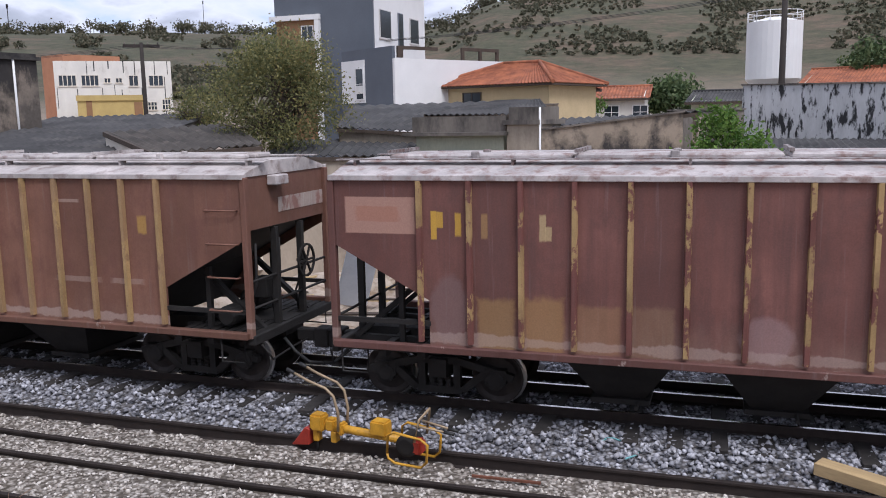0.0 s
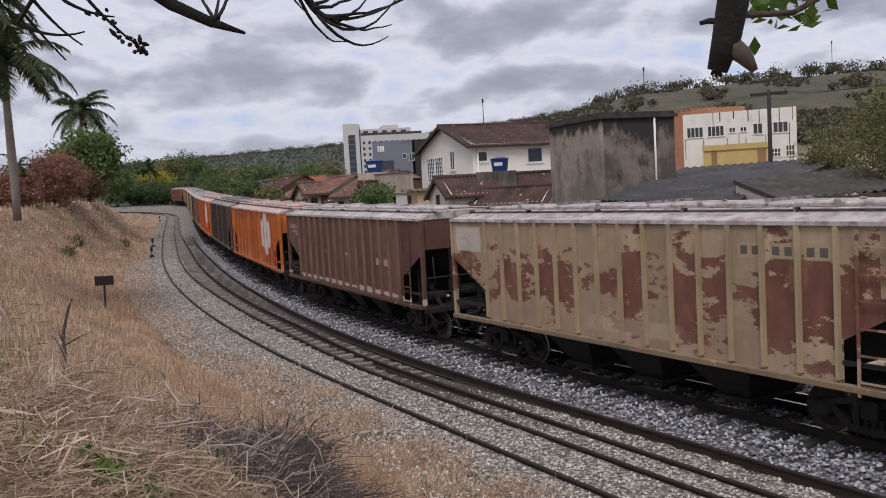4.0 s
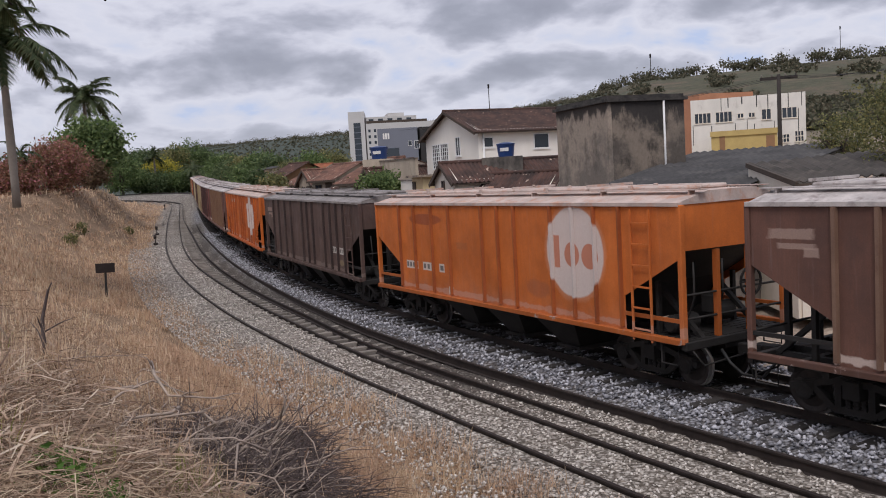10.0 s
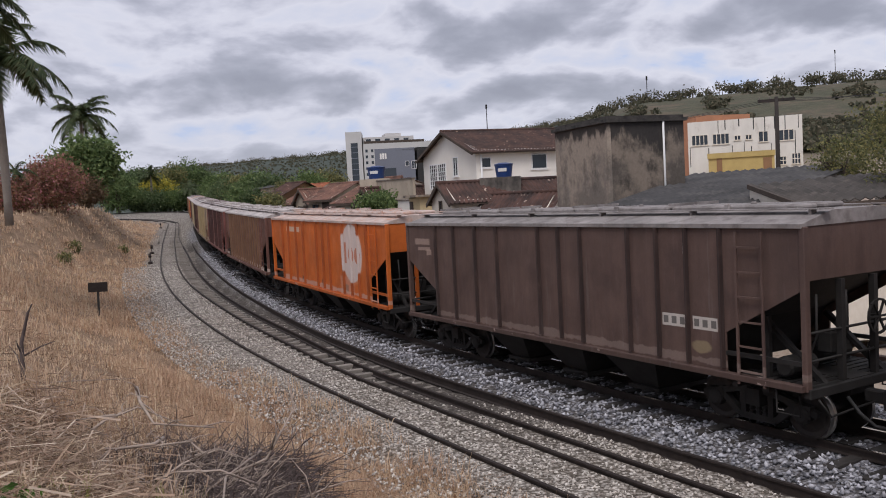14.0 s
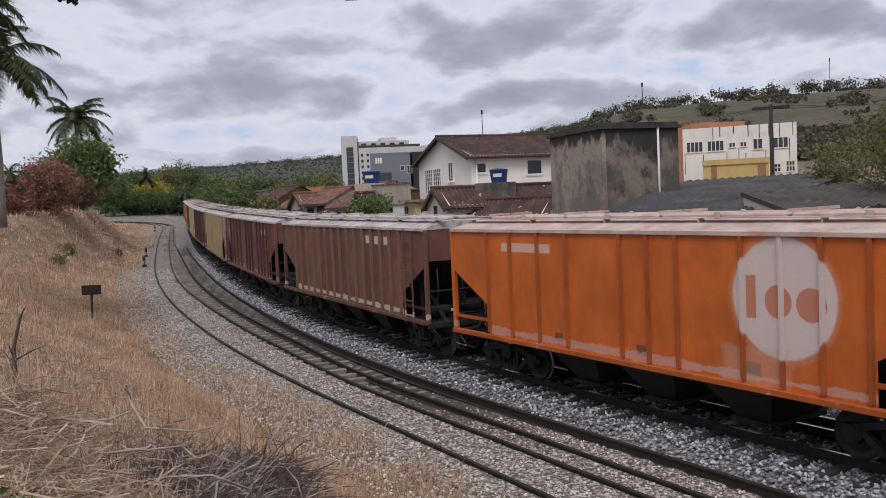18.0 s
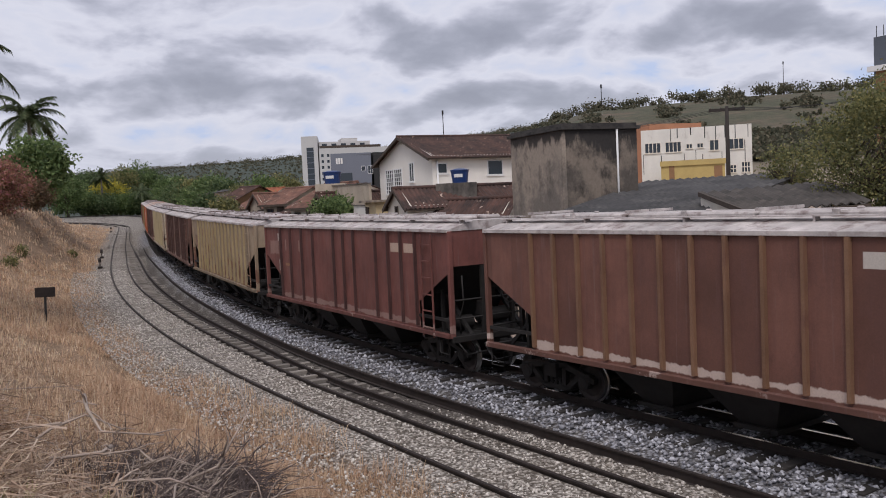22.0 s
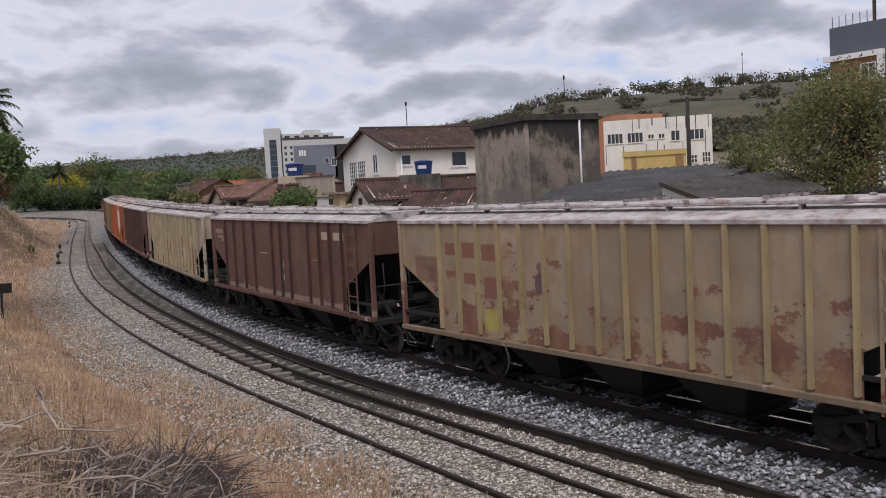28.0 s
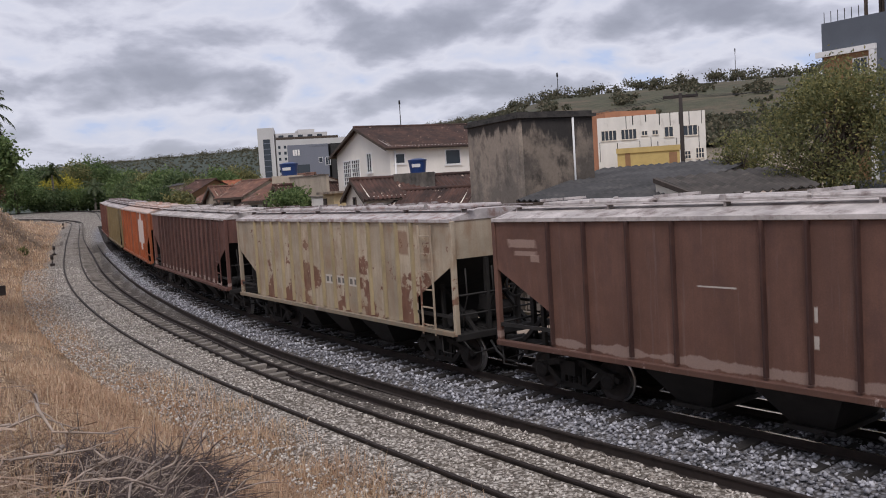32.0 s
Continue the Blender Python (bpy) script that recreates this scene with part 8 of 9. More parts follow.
# ---- track-side things ----
M["machine_yellow"] = mat("worn yellow machine paint", (0.58, 0.30, 0.025), 0.5, 0, 0.3, 6, 40, 0.1, dirt=(0.18, 0.10, 0.04), dirt_at=(0.6, 0.8))
M["machine_red"] = mat("red machine paint", (0.36, 0.035, 0.02), 0.5, 0, 0.3, 6, 40, 0.1)
M["bare_tube"] = mat("worn steel tube", (0.36, 0.27, 0.17), 0.5, 0.3, 0.3, 8, 40, 0.1)


def make_machine():
    t = thing("rail_machine", pose(-1.47, 11.30, -0.10, 0, 0, -25), "yellow petrol rail drilling machine lying across the rails", "track machine")
    b = bmesh.new()
    tube(b, [(0.12, 0, 0.36), (1.45, 0, 0.33)], [0.06, 0.055], 12)
    part("main_tube", b, M["machine_yellow"], t)
    for x0, x1, y, z0, z1 in ((0.02, 0.24, 0.10, 0.28, 0.52), (0.26, 0.42, 0.08, 0.30, 0.48), (0.46, 0.56, 0.09, 0.27, 0.44)):
        b = boxes((x0, x1, -y, y, z0, z1))
        soften(b, 0.03, 2)
        part("gearbox", b, M["machine_yellow"], t)
    b = boxes((0.05, 0.14, -0.06, 0.06, 0.12, 0.30), (0.34, 0.43, -0.06, 0.06, 0.14, 0.30))
    soften(b, 0.015)
    part("leg", b, M["machine_yellow"], t)
    b = bmesh.new()
    tube(b, [(0.09, 0, 0.14), (0.09, 0, -0.02)], 0.018, 8)
    part("drill_bit", b, M["under"], t)
    b = bmesh.new()
    prism(b, [(-0.30, 0.02), (0.0, 0.06), (0.02, 0.30), (-0.06, 0.32)], "y", -0.09, 0.09)
    soften(b, 0.015)
    part("rail_clamp", b, M["machine_red"], t, "red rail clamp")
    b = bmesh.new()
    tube(b, [(-0.22, 0.05, 0.44), (0.05, 0.05, 0.44)], 0.02, 8)
    part("spindle", b, M["under"], t)
    for y in (-0.10, 0.13):
        b = bmesh.new()
        tube(b, [(0.50, y, 0.34), (0.52, y * 1.1, 0.60), (0.46, y * 1.2, 0.84), (0.34, y * 1.25, 0.94), (0.05, y * 1.3, 1.02), (-0.16, y * 1.3, 1.10)], 0.02, 8)
        part("handle", b, M["bare_tube"], t, "bent steel handle")
        b = bmesh.new()
        tube(b, [(-0.16, y * 1.3, 1.10), (-0.28, y * 1.3, 1.145)], 0.027, 8)
        part("grip", b, M["black"], t)
    b = boxes((1.0, 1.24, -0.10, 0.10, 0.36, 0.56))
    soften(b, 0.02, 2)
    part("fuel_box", b, M["machine_yellow"], t)
    b = bmesh.new()
    lathe(b, [(0.10, -0.14), (0.15, -0.12), (0.15, 0.12), (0.10, 0.14)], "y", 16, (1.56, 0, 0.30))
    part("engine", b, M["under"], t)
    b = boxes((1.62, 1.78, -0.13, 0.05, 0.20, 0.40))
    soften(b, 0.03, 2)
    part("engine_cover", b, M["machine_red"], t, "red engine cover")
    for y in (-0.20, 0.20):
        b = bmesh.new()
        tube(b, [(1.32, y, 0.20), (1.34, y, 0.44), (1.42, y, 0.50), (1.82, y, 0.46), (1.92, y, 0.40), (1.90, y, 0.16), (1.82, y, 0.08), (1.44, y, 0.08), (1.34, y, 0.13), (1.32, y, 0.20)], 0.018, 8)
        part("guard_loop", b, M["machine_yellow"], t)
    b = bmesh.new()
    tube(b, [(1.72, 0.18, 0.40), (1.78, 0.15, 0.70), (1.86, 0.0, 0.82), (1.78, -0.15, 0.70), (1.72, -0.18, 0.40)], 0.018, 8)
    part("lifting_loop", b, M["bare_tube"], t)
    for y in (-0.12, 0.10):
        b = bmesh.new()
        tube(b, [(1.70, y, 0.60), (2.10, y * 0.6, 0.56)], 0.016, 8)
        tube(b, [(2.10, y * 0.6, 0.56), (2.24, y * 0.55, 0.545)], 0.022, 8, 1)
        part("carry_bar", b, [M["bare_tube"], M["black"]], t)


make_machine()


def plank(name, p, q, w, h, m, label, category="timber"):
    """A squared timber from p to q."""
    p, q = Vector(p), Vector(q)
    d = q - p
    L = d.length
    t = mesh_ob(name, boxes((0, L, -w / 2, w / 2, -h / 2, h / 2)), m)
    bm = bmesh.new()
    bm.from_mesh(t.data)
    soften(bm, min(w, h) * 0.06)
    bm.to_mesh(t.data)
    bm.free()
    t.matrix_basis = pose(p.x, p.y, p.z, 0, -math.degrees(math.atan2(d.z, math.hypot(d.x, d.y))), math.degrees(math.atan2(d.y, d.x)))
    return tagged(t, label, category)


plank("timber_beam", (5.02, 9.95, 0.11), (6.9, 8.0, 0.02), 0.24, 0.16, M["wood_pale"], "new pale timber beam resting on the heavy rail")
plank("iron_bar", (0.75, 10.2, -0.07), (1.6, 9.95, -0.07), 0.035, 0.03, mat("rusted iron", (0.16, 0.06, 0.035), 0.9, 0, 0.3, 8, 40, 0.2), "rusty iron bar on the gravel", "iron bar")
b = bmesh.new()
rg = random.Random(3)
px = Vector((2.35, 10.95, -0.06))
pts = []
for k in range(16):
    pts.append(px.copy())
    px += Vector((rg.uniform(-0.02, 0.11), rg.uniform(-0.12, 0.11), rg.uniform(-0.015, 0.02)))
    px.z = max(-0.09, min(-0.02, px.z))
tube(b, pts, 0.012, 6)
tube(b, [(2.75, 10.42, 0.04), (2.95, 10.7, -0.03), (3.05, 10.95, -0.06)], 0.012, 6)
tagged(mesh_ob("cord", b, mat("turquoise cord", (0.18, 0.42, 0.44), 0.8, 0, 0.2, 9, 40, 0.1)), "frayed turquoise cord on the ballast", "cord")

# board on a post, on the bank
def make_sign():
    x, y = -32.42, 16.6
    z = land(x, y)
    t = thing("track_sign", pose(x, y, z - 0.1, 0, 2, 62), "small rusty black board on a post", "sign")
    b = boxes((-0.045, 0.045, -0.045, 0.045, 0, 1.40))
    part("post", b, M["black"], t)
    b = boxes((-0.36, 0.36, -0.07, -0.048, 1.06, 1.44))
    soften(b, 0.01)
    part("board", b, mat("rusty black plate", (0.035, 0.026, 0.023), 0.8, 0.2, 0.4, 6, 40, 0.2), t)


make_sign()


def switch_stand(s, o):
    p = on_line(s, near_off(s) + o, -0.15)
    t = thing("switch_stand", pose(p.x, p.y, p.z, 0, 0, -30), "rusty point lever with a counterweight", "switch stand")
    part("base", boxes((-0.35, 0.35, -0.15, 0.15, 0, 0.14)), M["rail_side"], t)
    b = bmesh.new()
    tube(b, [(0.1, 0, 0.1), (-0.45, 0, 0.55)], 0.035, 8)
    part("lever", b, M["rail_side"], t)
    b = bmesh.new()
    lathe(b, [(0.1, -0.1), (0.17, -0.07), (0.17, 0.07), (0.1, 0.1)], "y", 12, (-0.45, 0, 0.55))
    part("weight", b, M["rail_side"], t)


switch_stand(68, 0.75)
switch_stand(58, 0.7)
switch_stand(118, 0.9)

# rubble yard behind the train
def make_yard():
    rng = random.Random(8)
    b = bmesh.new()
    n = 26
    grid = {}
    for i in range(n + 1):
        for j in range(n + 1):
            x, y = -7 + 14 * i / n, 17.5 + 6.5 * j / n
            e = min(i, j, n - i, n - j) / 4
            h = land(x, y) - 0.03 + min(1, e) * max(0, 0.35 + 0.9 * noise.noise(Vector((x * 0.35, y * 0.5, 8))) + 0.22 * noise.noise(Vector((x * 1.7, y * 1.7, 5))))
            grid[i, j] = b.verts.new((x, y, h))
    for i in range(n):
        for j in range(n):
            b.faces.new((grid[i, j], grid[i + 1, j], grid[i + 1, j + 1], grid[i, j + 1])).smooth = True
    tagged(mesh_ob("rubble", b, mat("sand and rubble", (0.42, 0.35, 0.28), 0.95, 0, 0.4, 1.4, 12, 0.5, dirt=(0.20, 0.14, 0.09), dirt_at=(0.5, 0.65))), "low heaps of sand and rubble behind the line", "rubble", kind="stuff")
    for k in range(22):
        x, y = rng.uniform(-5, 6), rng.uniform(17.3, 21.5)
        a = rng.uniform(-0.6, 0.6)
        L = rng.uniform(1.0, 2.6)
        z = land(x, y) + rng.uniform(0.25, 0.75)
        plank("scrap_plank", (x, y, z), (x + L * math.cos(a), y + L * math.sin(a), z + rng.uniform(-0.15, 0.35)), rng.uniform(0.08, 0.2), 0.04, M["wood_pale"] if k % 3 else M["wood_dark"], "scrap plank on the rubble heap", "plank")
    t = mesh_ob("panel_sheet", boxes((-0.35, 0.35, -0.015, 0.015, 0, 1.5)), mat("pale blue-white board", (0.62, 0.66, 0.72), 0.5, 0, 0.1, 3, 20, 0.02))
    t.matrix_basis = pose(-1.75, 18.2, 0.4, 22, 12, 12)
    tagged(t, "pale blue-white board leaning on rubble", "board")
    make_wall("low_yard_wall", (-9.0, 25.6), (3.3, 24.2), -0.3, 1.9, 1.9, M["beige"], "low beige yard wall with dark stains")


make_yard()

# ---- undergrowth and overhanging branches ----
def bank_at(az, r):
    x, y = polar(az, r)
    return Vector((x, y, land(x, y)))


def branch(name, pts, r, m, label, seed, forks=5, category="branch"):
    rng = random.Random(seed)
    t = thing(name, Matrix.Translation(pts[0]), label, category)
    o = Vector(pts[0])
    ps = [Vector(p) - o for p in pts]
    b = bmesh.new()
    tube(b, ps, [r * (1 - 0.7 * k / (len(ps) - 1)) for k in range(len(ps))], 8)
    part("stem", b, m, t)
    for k in range(forks):
        i = rng.randrange(1, len(ps))
        s = ps[i - 1].lerp(ps[i], rng.random())
        d = (ps[i] - ps[i - 1]).normalized()
        e = s + (d + Vector((rng.gauss(0, 0.6), rng.gauss(0, 0.6), rng.gauss(0.2, 0.5)))).normalized() * rng.uniform(0.15, 0.4)
        b = bmesh.new()
        tube(b, [s, s.lerp(e, 0.5) + Vector((rng.gauss(0, 0.02), rng.gauss(0, 0.02), 0.02)), e], [r * 0.4, r * 0.28, r * 0.1], 5)
        part("twig", b, m, t)
    return t


def twig_heap(name, centre, radii, n, thick, material, label, seed, up=0.6):
    """A dead bush: many thin bent twigs, forking, in one tangle."""
    rng = random.Random(seed)
    b = bmesh.new()
    c = Vector(centre)
    for i in range(n):
        a, q = rng.uniform(0, 2 * math.pi), math.sqrt(rng.random()) * 0.8
        p = c + Vector((math.cos(a) * q * radii[0], math.sin(a) * q * radii[1], -0.05))
        d = Vector((rng.gauss(0, 0.7) + math.cos(a) * 0.6, rng.gauss(0, 0.7) + math.sin(a) * 0.6, abs(rng.gauss(up, 0.22)))).normalized()
        L = rng.uniform(0.35, 1.0) * radii[2]
        pts = [p.copy()]
        for k in range(4):
            p = p + d * L / 4
            d = (d + Vector((rng.gauss(0, 0.28), rng.gauss(0, 0.28), rng.gauss(-0.10, 0.2)))).normalized()
            pts.append(p.copy())
        r = thick * rng.uniform(0.5, 1.4)
        tube(b, pts, [r, r * 0.85, r * 0.7, r * 0.5, r * 0.25], 4, cap=False)
        if rng.random() < 0.7:
            e = pts[2] + Vector((rng.gauss(0, 0.2), rng.gauss(0, 0.2), rng.gauss(0.08, 0.15))) * radii[2]
            tube(b, [pts[2], pts[2].lerp(e, 0.5) + Vector((0, 0, 0.03)), e], [r * 0.6, r * 0.45, r * 0.2], 4, cap=False)
    return tagged(mesh_ob(name, b, material), label, "dead bush", kind="stuff")


c1 = bank_at(58.0, 8.8) + Vector((0, 0, 0.12))
twig_heap("dead_bush", c1, (1.7, 1.25, 0.75), 1700, 0.006, M["twig"], "tangled dead grey bush on the bank", 2, 0.22)
c2 = bank_at(53.5, 7.8) + Vector((0, 0, 0.1))
twig_heap("dead_bush", c2, (1.2, 0.9, 0.6), 620, 0.005, M["twig"], "low dead grey twigs at the bank's foot", 3, 0.25)
twig_heap("dead_bush", c1 + Vector((-0.2, -0.3, 0.1)), (1.5, 1.0, 0.9), 170, 0.009, M["twig_pale"], "bleached twigs tangled in the dead bush", 6, 0.12)
c4 = bank_at(58.0, 6.9) + Vector((0, 0, 0.08))
twig_heap("dead_bush", c4, (1.3, 0.95, 0.6), 900, 0.005, M["twig"], "dark tangle of dead twigs on the slope", 7, 0.2)
twig_heap("dead_bush", c4, (1.2, 0.9, 0.8), 130, 0.009, M["twig_pale"], "bleached twigs over the dark tangle", 8, 0.12)
rg = random.Random(91)
for k in range(16):
    g = bank_at(rg.uniform(50.5, 61.5), rg.uniform(6.6, 9.2)) + Vector((0, 0, rg.uniform(0.22, 0.45)))
    a, L = rg.uniform(0, 2 * math.pi), rg.uniform(0.5, 1.0)
    d = Vector((math.cos(a), math.sin(a), 0)) * L
    q = Vector((-d.y, d.x, 0))
    branch("fallen_branch", [g - d * 0.5 + Vector((0, 0, rg.uniform(-0.15, 0.05))), g - d * 0.2 + q * rg.gauss(0, 0.15) + Vector((0, 0, 0.06)), g + d * 0.15 + q * rg.gauss(0, 0.18) + Vector((0, 0, rg.uniform(0.0, 0.15))), g + d * 0.5 + q * rg.gauss(0, 0.2) + Vector((0, 0, rg.uniform(-0.1, 0.3)))], rg.uniform(0.012, 0.02), M["twig_pale"], "bleached crooked branch lying in the dead bush", 120 + k, 4)
c3 = bank_at(62.0, 8.4)
twig_heap("dead_bush", c3, (0.9, 0.6, 0.5), 150, 0.005, M["twig"], "thin dead twigs among the straw", 4)
for k, (az, r) in enumerate(((48.5, 12.2), (45.6, 12.9), (47, 11.6), (50, 14.5), (54, 17))):
    twig_heap("dry_brush", bank_at(az, r), (0.7, 0.5, 0.5), 150, 0.0045, M["straw_rust"], "rust-coloured dry brush at the gravel's edge", 10 + k)


g = bank_at(59.5, 8.7) + Vector((0, 0, 0.3))
branch("fallen_branch", [g + Vector((-0.75, 0.2, 0.55)), g + Vector((-0.35, 0.0, 0.50)), g + Vector((0.05, -0.1, 0.36)), g + Vector((0.5, 0.25, 0.30))], 0.022, M["twig_pale"], "bleached fallen branch in the dead bush", 1)
g = bank_at(54.5, 8.0) + Vector((0, 0, 0.2))
branch("fallen_branch", [g + Vector((-0.55, -0.4, 0.05)), g + Vector((-0.2, -0.1, 0.3)), g + Vector((0.1, 0.15, 0.45)), g + Vector((0.25, 0.4, 0.9))], 0.022, M["twig_pale"], "pale forked branch standing out of the bush", 2, 7)
g = bank_at(67.0, 8.7)
branch("dead_stick", [g - Vector((0, 0, 0.1)), g + Vector((0.03, 0.0, 0.32)), g + Vector((-0.02, 0.03, 0.62)), g + Vector((0.04, 0.08, 0.88)), g + Vector((0.09, 0.10, 0.96))], 0.025, M["twig"], "dead bent stick standing in the grass", 3, 3)
g = bank_at(70.5, 10.0)
branch("dead_stick", [g + Vector((-0.2, 0, 0.95)), g + Vector((0.0, 0.1, 0.5)), g + Vector((0.3, 0.2, 0.05))], 0.012, M["twig_pale"], "thin pale stick leaning in the grass", 4, 2)
for k in range(9):
    rg = random.Random(30 + k)
    g = bank_at(rg.uniform(56, 72), rg.uniform(6, 13))
    branch("dead_stick", [g + Vector((rg.gauss(0, 0.4), rg.gauss(0, 0.4), 0.35)), g + Vector((0, 0, 0.25)), g + Vector((rg.gauss(0, 0.4), rg.gauss(0, 0.4), 0.06))], 0.011, M["twig_pale"], "bleached stick among dry grass", 40 + k, 3)


def tuft(az, r, n, length, m, label, seed):
    p = bank_at(az, r)
    pts = np.array([[p.x, p.y, p.z]])
    blades("grass_tuft", pts, n, length, 0.006, m, label, 0.42, seed, spread=0.09)


tuft(59.6, 5.2, 190, (0.3, 0.7), M["grass_green"], "yellow-green living grass tuft", 50)
tuft(60.3, 5.5, 190, (0.25, 0.5), M["straw"], "straw-coloured grass tuft", 51)
tuft(66.5, 8.4, 180, (0.3, 0.75), M["straw"], "tall dry grass tuft", 52)
tuft(69.5, 7.2, 150, (0.3, 0.6), M["straw"], "tall dry grass tuft", 53)
tuft(50.5, 6.2, 110, (0.2, 0.5), M["grass_green"], "yellow-green living grass tuft", 54)
rt = random.Random(77)
for k in range(26):
    tuft(rt.uniform(58, 74), rt.uniform(4.6, 9.5), rt.randint(40, 90), (0.18, 0.5), M[rt.choice(("straw", "straw", "cane", "straw_rust", "grass_green"))], "bent dry grass tuft on the bank", 80 + k)
for k, (az, r) in enumerate(((66.8, 4.4), (65.4, 4.0), (67.5, 4.7), (64.6, 4.3))):
    p = bank_at(az, r)
    make_tree("green_weed", (p.x, p.y), p.z, [((0, 0, 0.16), (0.15, 0.15, 0.12), 20, 9, 0.04)], M["leaf_bright"], 0.026, "low green broad-leaved weed", 0.008, 60 + k, 0.1, limbs=5, category="weed")
for k, (az, r) in enumerate(((64.0, 60), (61.2, 72), (64.6, 55))):
    p = bank_at(az, r)
    make_tree("bank_shrub", (p.x, p.y), p.z, [((0, 0, 0.35), (0.4, 0.4, 0.35), 30, 16, 0.1)], M["leaf_olive"], 0.07, "small olive shrub on the dry bank", 0.02, 70 + k, 0.1, limbs=5, category="shrub")

# the tree over the camera: limb, broken stub, leafy twig, bare curling twigs
EYE = Vector((0.4, -0.45, 4.5))


def sky_at(az, el, d):
    return EYE + Vector((-math.sin(radians(az)) * math.cos(radians(el)), math.cos(radians(az)) * math.cos(radians(el)), math.sin(radians(el)))) * d


def make_overhang():
    t = thing("overhanging_tree", pose(1.6, -2.6, land(1.6, -2.6)), "old tree with bare and broken branches hanging over the bank", "tree")
    o = t.matrix_basis.translation
    def put(name, pts, radii, m, label="", parent=None, n=7):
        b = bmesh.new()
        tube(b, [Vector(p) - o for p in pts], radii, n)
        return part(name, b, m, parent or t, label)
    top = Vector((1.3, -1.9, 6.4))
    put("trunk", [o, o + Vector((-0.1, 0.3, 1.8)), top], [0.22, 0.17, 0.14], M["bark_black"])
    join = sky_at(22, 48, 1.9)
    put("limb", [top, top.lerp(join, 0.5) + Vector((0, 0, 0.25)), join], [0.10, 0.08, 0.06], M["bark_black"])
    # broken stub
    d = 1.72
    put("stub", [join, sky_at(21.2, 20, d), sky_at(21.6, 11.5, d), sky_at(22.3, 8.2, d), sky_at(22.9, 6.3, d)], [0.045, 0.034, 0.031, 0.027, 0.020], M["bark_black"], "thick broken black stub", n=10)
    put("stub_fork", [sky_at(22.2, 8.0, d), sky_at(21.2, 7.1, d), sky_at(20.6, 6.1, d)], [0.022, 0.018, 0.007], M["bark"], "splintered stub end")
    for k, (a0, e0) in enumerate(((23.3, 6.1), (22.7, 5.9), (23.0, 5.95))):
        put("splinter", [sky_at(22.85, 6.6, d), sky_at(a0, e0, d)], [0.009, 0.002], M["bark_black"], n=5)
    put("spur", [sky_at(22.3, 9.3, d), sky_at(23.3, 9.5, d), sky_at(23.9, 9.4, d)], [0.007, 0.006, 0.004], M["bark_black"], n=6)
    # leafy twig
    tw = put("leafy_twig", [sky_at(21.2, 9.6, 1.9), sky_at(18.2, 9.4, 1.95), sky_at(16.2, 10.3, 2.0), sky_at(14.6, 12.0, 2.05), sky_at(13.5, 14, 2.1)], [0.007, 0.0065, 0.006, 0.005, 0.004], M["bark"])
    rng = np.random.default_rng(4)
    pts = []
    for k in range(120):
        az = rng.uniform(13.5, 20.8)
        pts.append(sky_at(az, 9.5 + max(0, (17.5 - az)) * 0.75 + rng.normal(0.5, 0.9), 1.98 + rng.normal(0, 0.05)) - o)
    v, f = leaves(np.array([list(p) for p in pts]), 0.022, rng, long=1.7)
    arrays_mesh("leaf_cluster", v, f, M["leaf_bright"], t, "stuff", "bright young leaves on the twig")
    # dead branch and curling twigs farther out
    D = 4.9
    far = sky_at(52, 30, 4.6)
    put("limb", [join, join.lerp(far, 0.5) + Vector((0, 0, 0.3)), far], [0.06, 0.055, 0.05], M["bark_black"])
    put("dead_branch", [far, sky_at(60.5, 14.0, D), sky_at(57.6, 12.3, D), sky_at(55.2, 11.2, D), sky_at(53.1, 10.5, D)], [0.045, 0.040, 0.034, 0.028, 0.008], M["bark_black"], "dead black branch")
    stem = [far, sky_at(49.8, 14, D), sky_at(48.6, 12.0, D), sky_at(48.2, 11.5, D)]
    put("twig_stem", stem, [0.035, 0.03, 0.022, 0.018], M["bark_black"])
    rg = random.Random(12)
    for a0, e0, a1, e1, sag in ((49.8, 13.3, 46.6, 9.8, -2.2), (48.4, 11.6, 43.8, 10.0, -2.4), (48.3, 11.5, 42.3, 13.4, -3.6), (48.3, 11.4, 41.2, 13.4, -1.8), (48.2, 11.5, 42.0, 12.6, -0.9),
                                (48.6, 12.0, 44.0, 13.4, -0.6), (48.4, 11.8, 43.5, 10.8, -1.4), (50.8, 14, 49.0, 11.6, -0.4), (48.5, 12.2, 45.5, 13.6, -0.3), (47.5, 11.2, 44.5, 13.2, -1.2), (55.0, 11.3, 54.2, 14.0, 0.2), (55.0, 11.3, 56.5, 13.8, 0.3), (54.8, 11.4, 53.2, 13.5, 0.4)):
        pts = []
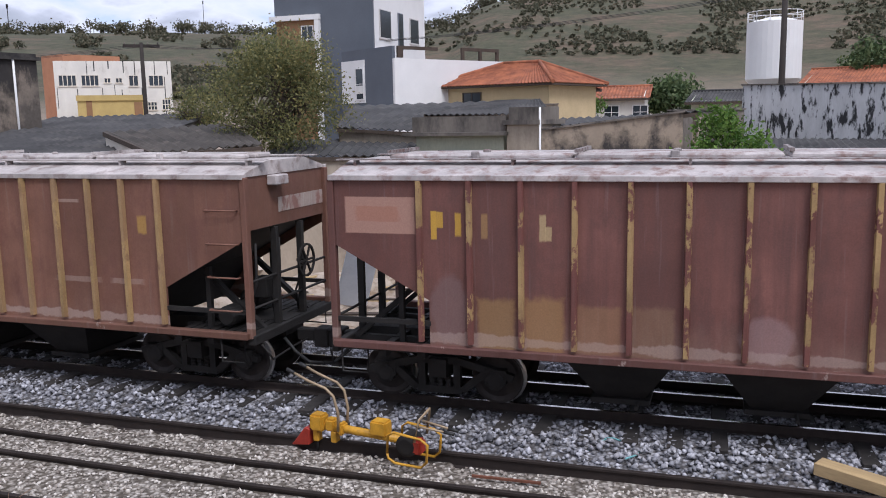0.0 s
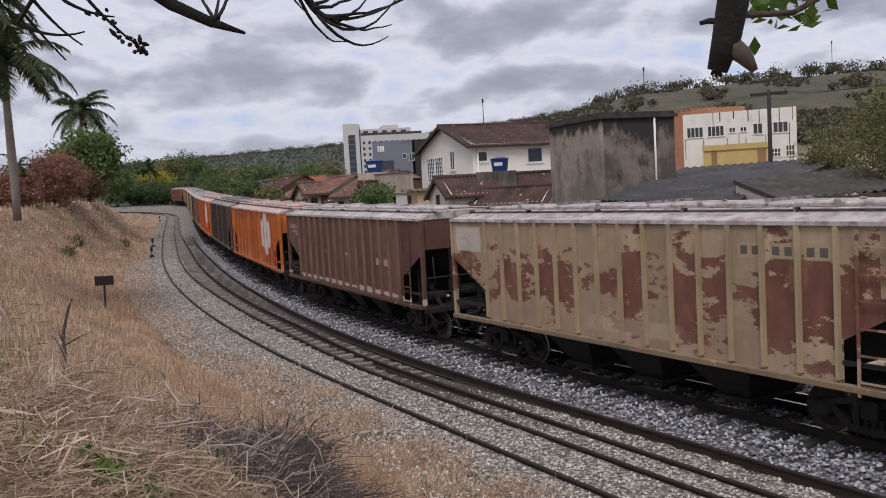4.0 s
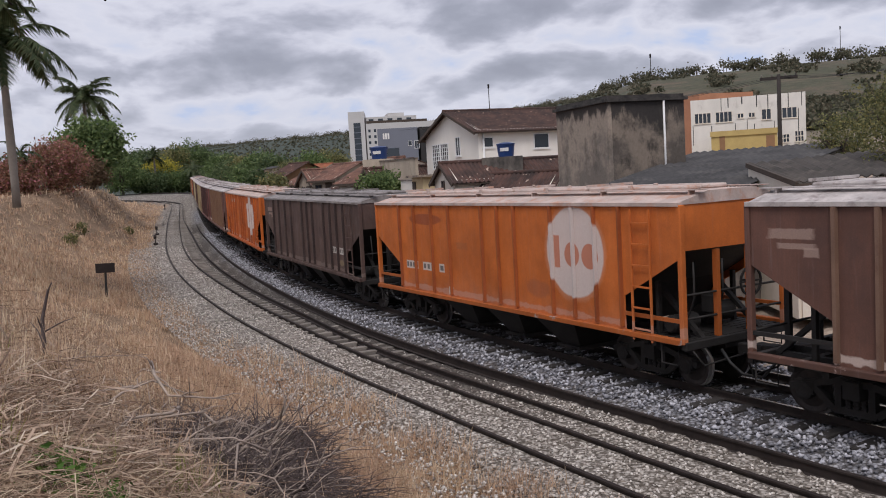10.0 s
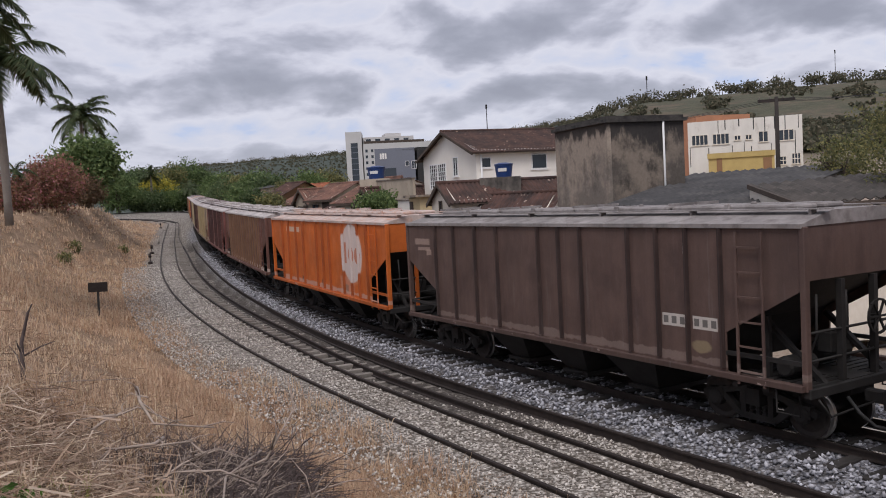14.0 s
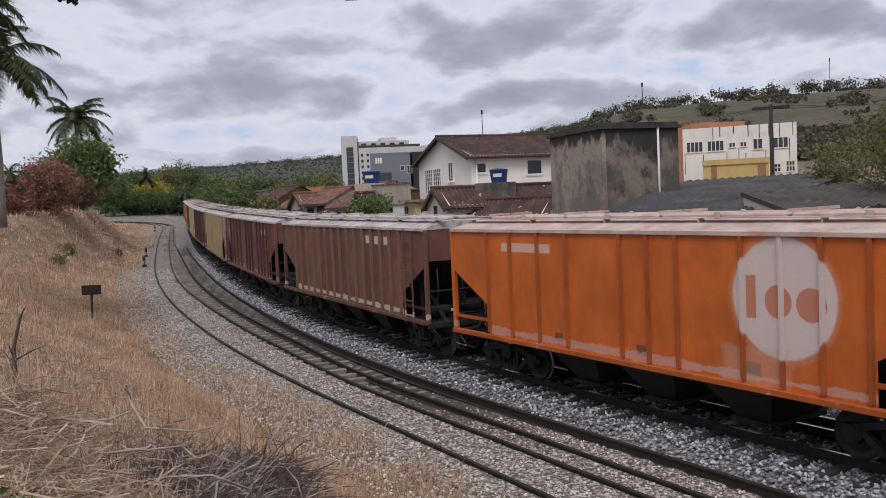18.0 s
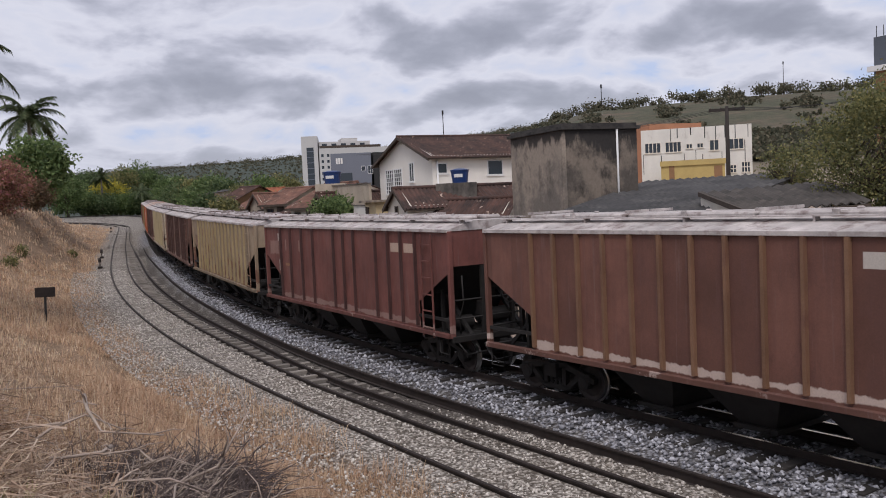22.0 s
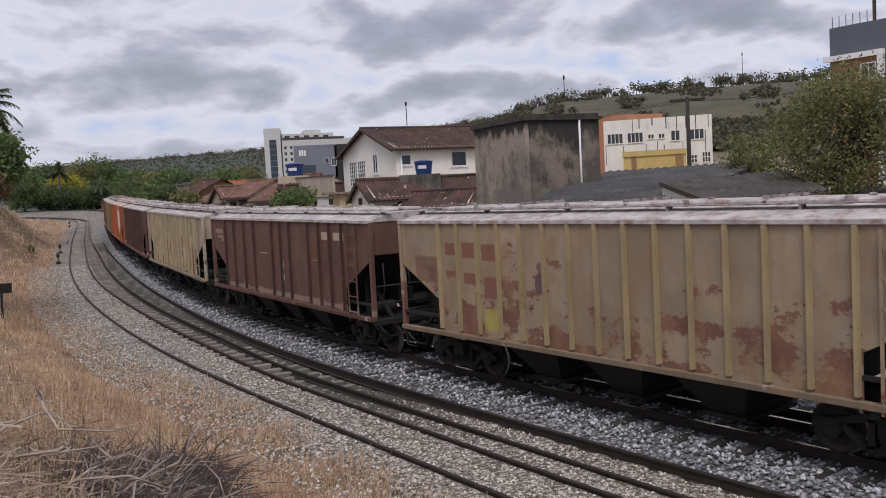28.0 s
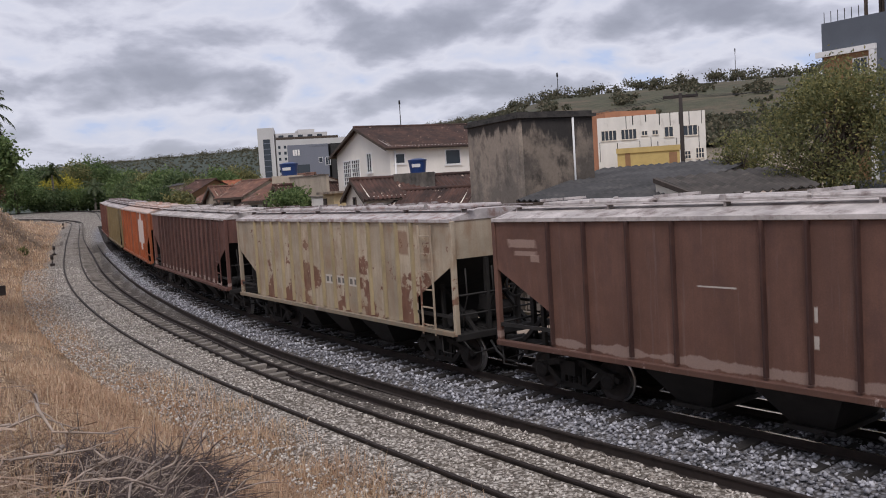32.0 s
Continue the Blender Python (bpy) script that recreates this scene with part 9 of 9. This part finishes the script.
        for k in range(9):
            u = k / 8
            pts.append(sky_at(a0 + (a1 - a0) * u, e0 + (e1 - e0) * u + sag * 4 * u * (1 - u) * 0.5 + rg.gauss(0, 0.04), D + 0.25 * math.sin(u * 3 + a0)))
        put("twig", pts, [0.011 - 0.0010 * k for k in range(9)], M["bark_black"], n=5)
    # hanging twigs with buds
    for a0, e0, a1, e1, sag, buds in ((63.2, 13.4, 59.2, 9.4, -0.7, True), (66.0, 13.0, 63.0, 9.8, -0.6, False), (66.5, 11.0, 62.8, 10.6, -0.8, False), (66.8, 12.5, 64.0, 8.9, -0.2, False), (64.2, 12.6, 61.0, 11.5, -0.5, False)):
        pts = [sky_at(a0 + (a1 - a0) * k / 7, e0 + (e1 - e0) * (k / 7) + sag * 2 * (k / 7) * (1 - k / 7), D) for k in range(8)]
        put("hanging_twig", [far.lerp(pts[0], 0.3), far.lerp(pts[0], 0.7)] + pts, [0.016, 0.013] + [0.011 - 0.001 * k for k in range(8)], M["bark_black"], n=5)
        if buds:
            b = bmesh.new()
            for k in range(26):
                u = 0.25 + 0.75 * rg.random()
                i = min(6, int(u * 7))
                p = pts[i].lerp(pts[i + 1], u * 7 - i) - o + Vector((rg.gauss(0, 0.02), rg.gauss(0, 0.02), rg.gauss(0, 0.02)))
                q = p + Vector((rg.gauss(0, 0.02), rg.gauss(0, 0.02), rg.gauss(0, 0.02)))
                tube(b, [p, p.lerp(q, 0.5), q], [0.006, 0.014, 0.004], 5)
            part("buds", b, M["bark_black"], t)["kind"] = "stuff"


make_overhang()


# ---- movement ----
def motions():
    for k, (w, body, rib) in enumerate(WAGONS):
        walk(w, [(t, wagon_pose(k, t)) for t in range(33)])
        if k > 11:
            continue
        for o in w.children_recursive:
            if o.name.split(".")[0] == "wheelset":
                x = o.matrix_basis.translation.copy()
                rows = []
                for i in range(0, 321):
                    t = i * 0.1
                    rows.append((t, Matrix.Translation(x) @ pose(0, 0, 0, 0, math.degrees(travel(t) / WHEEL_R) % 360, 0)))
                walk(o, rows)


motions()
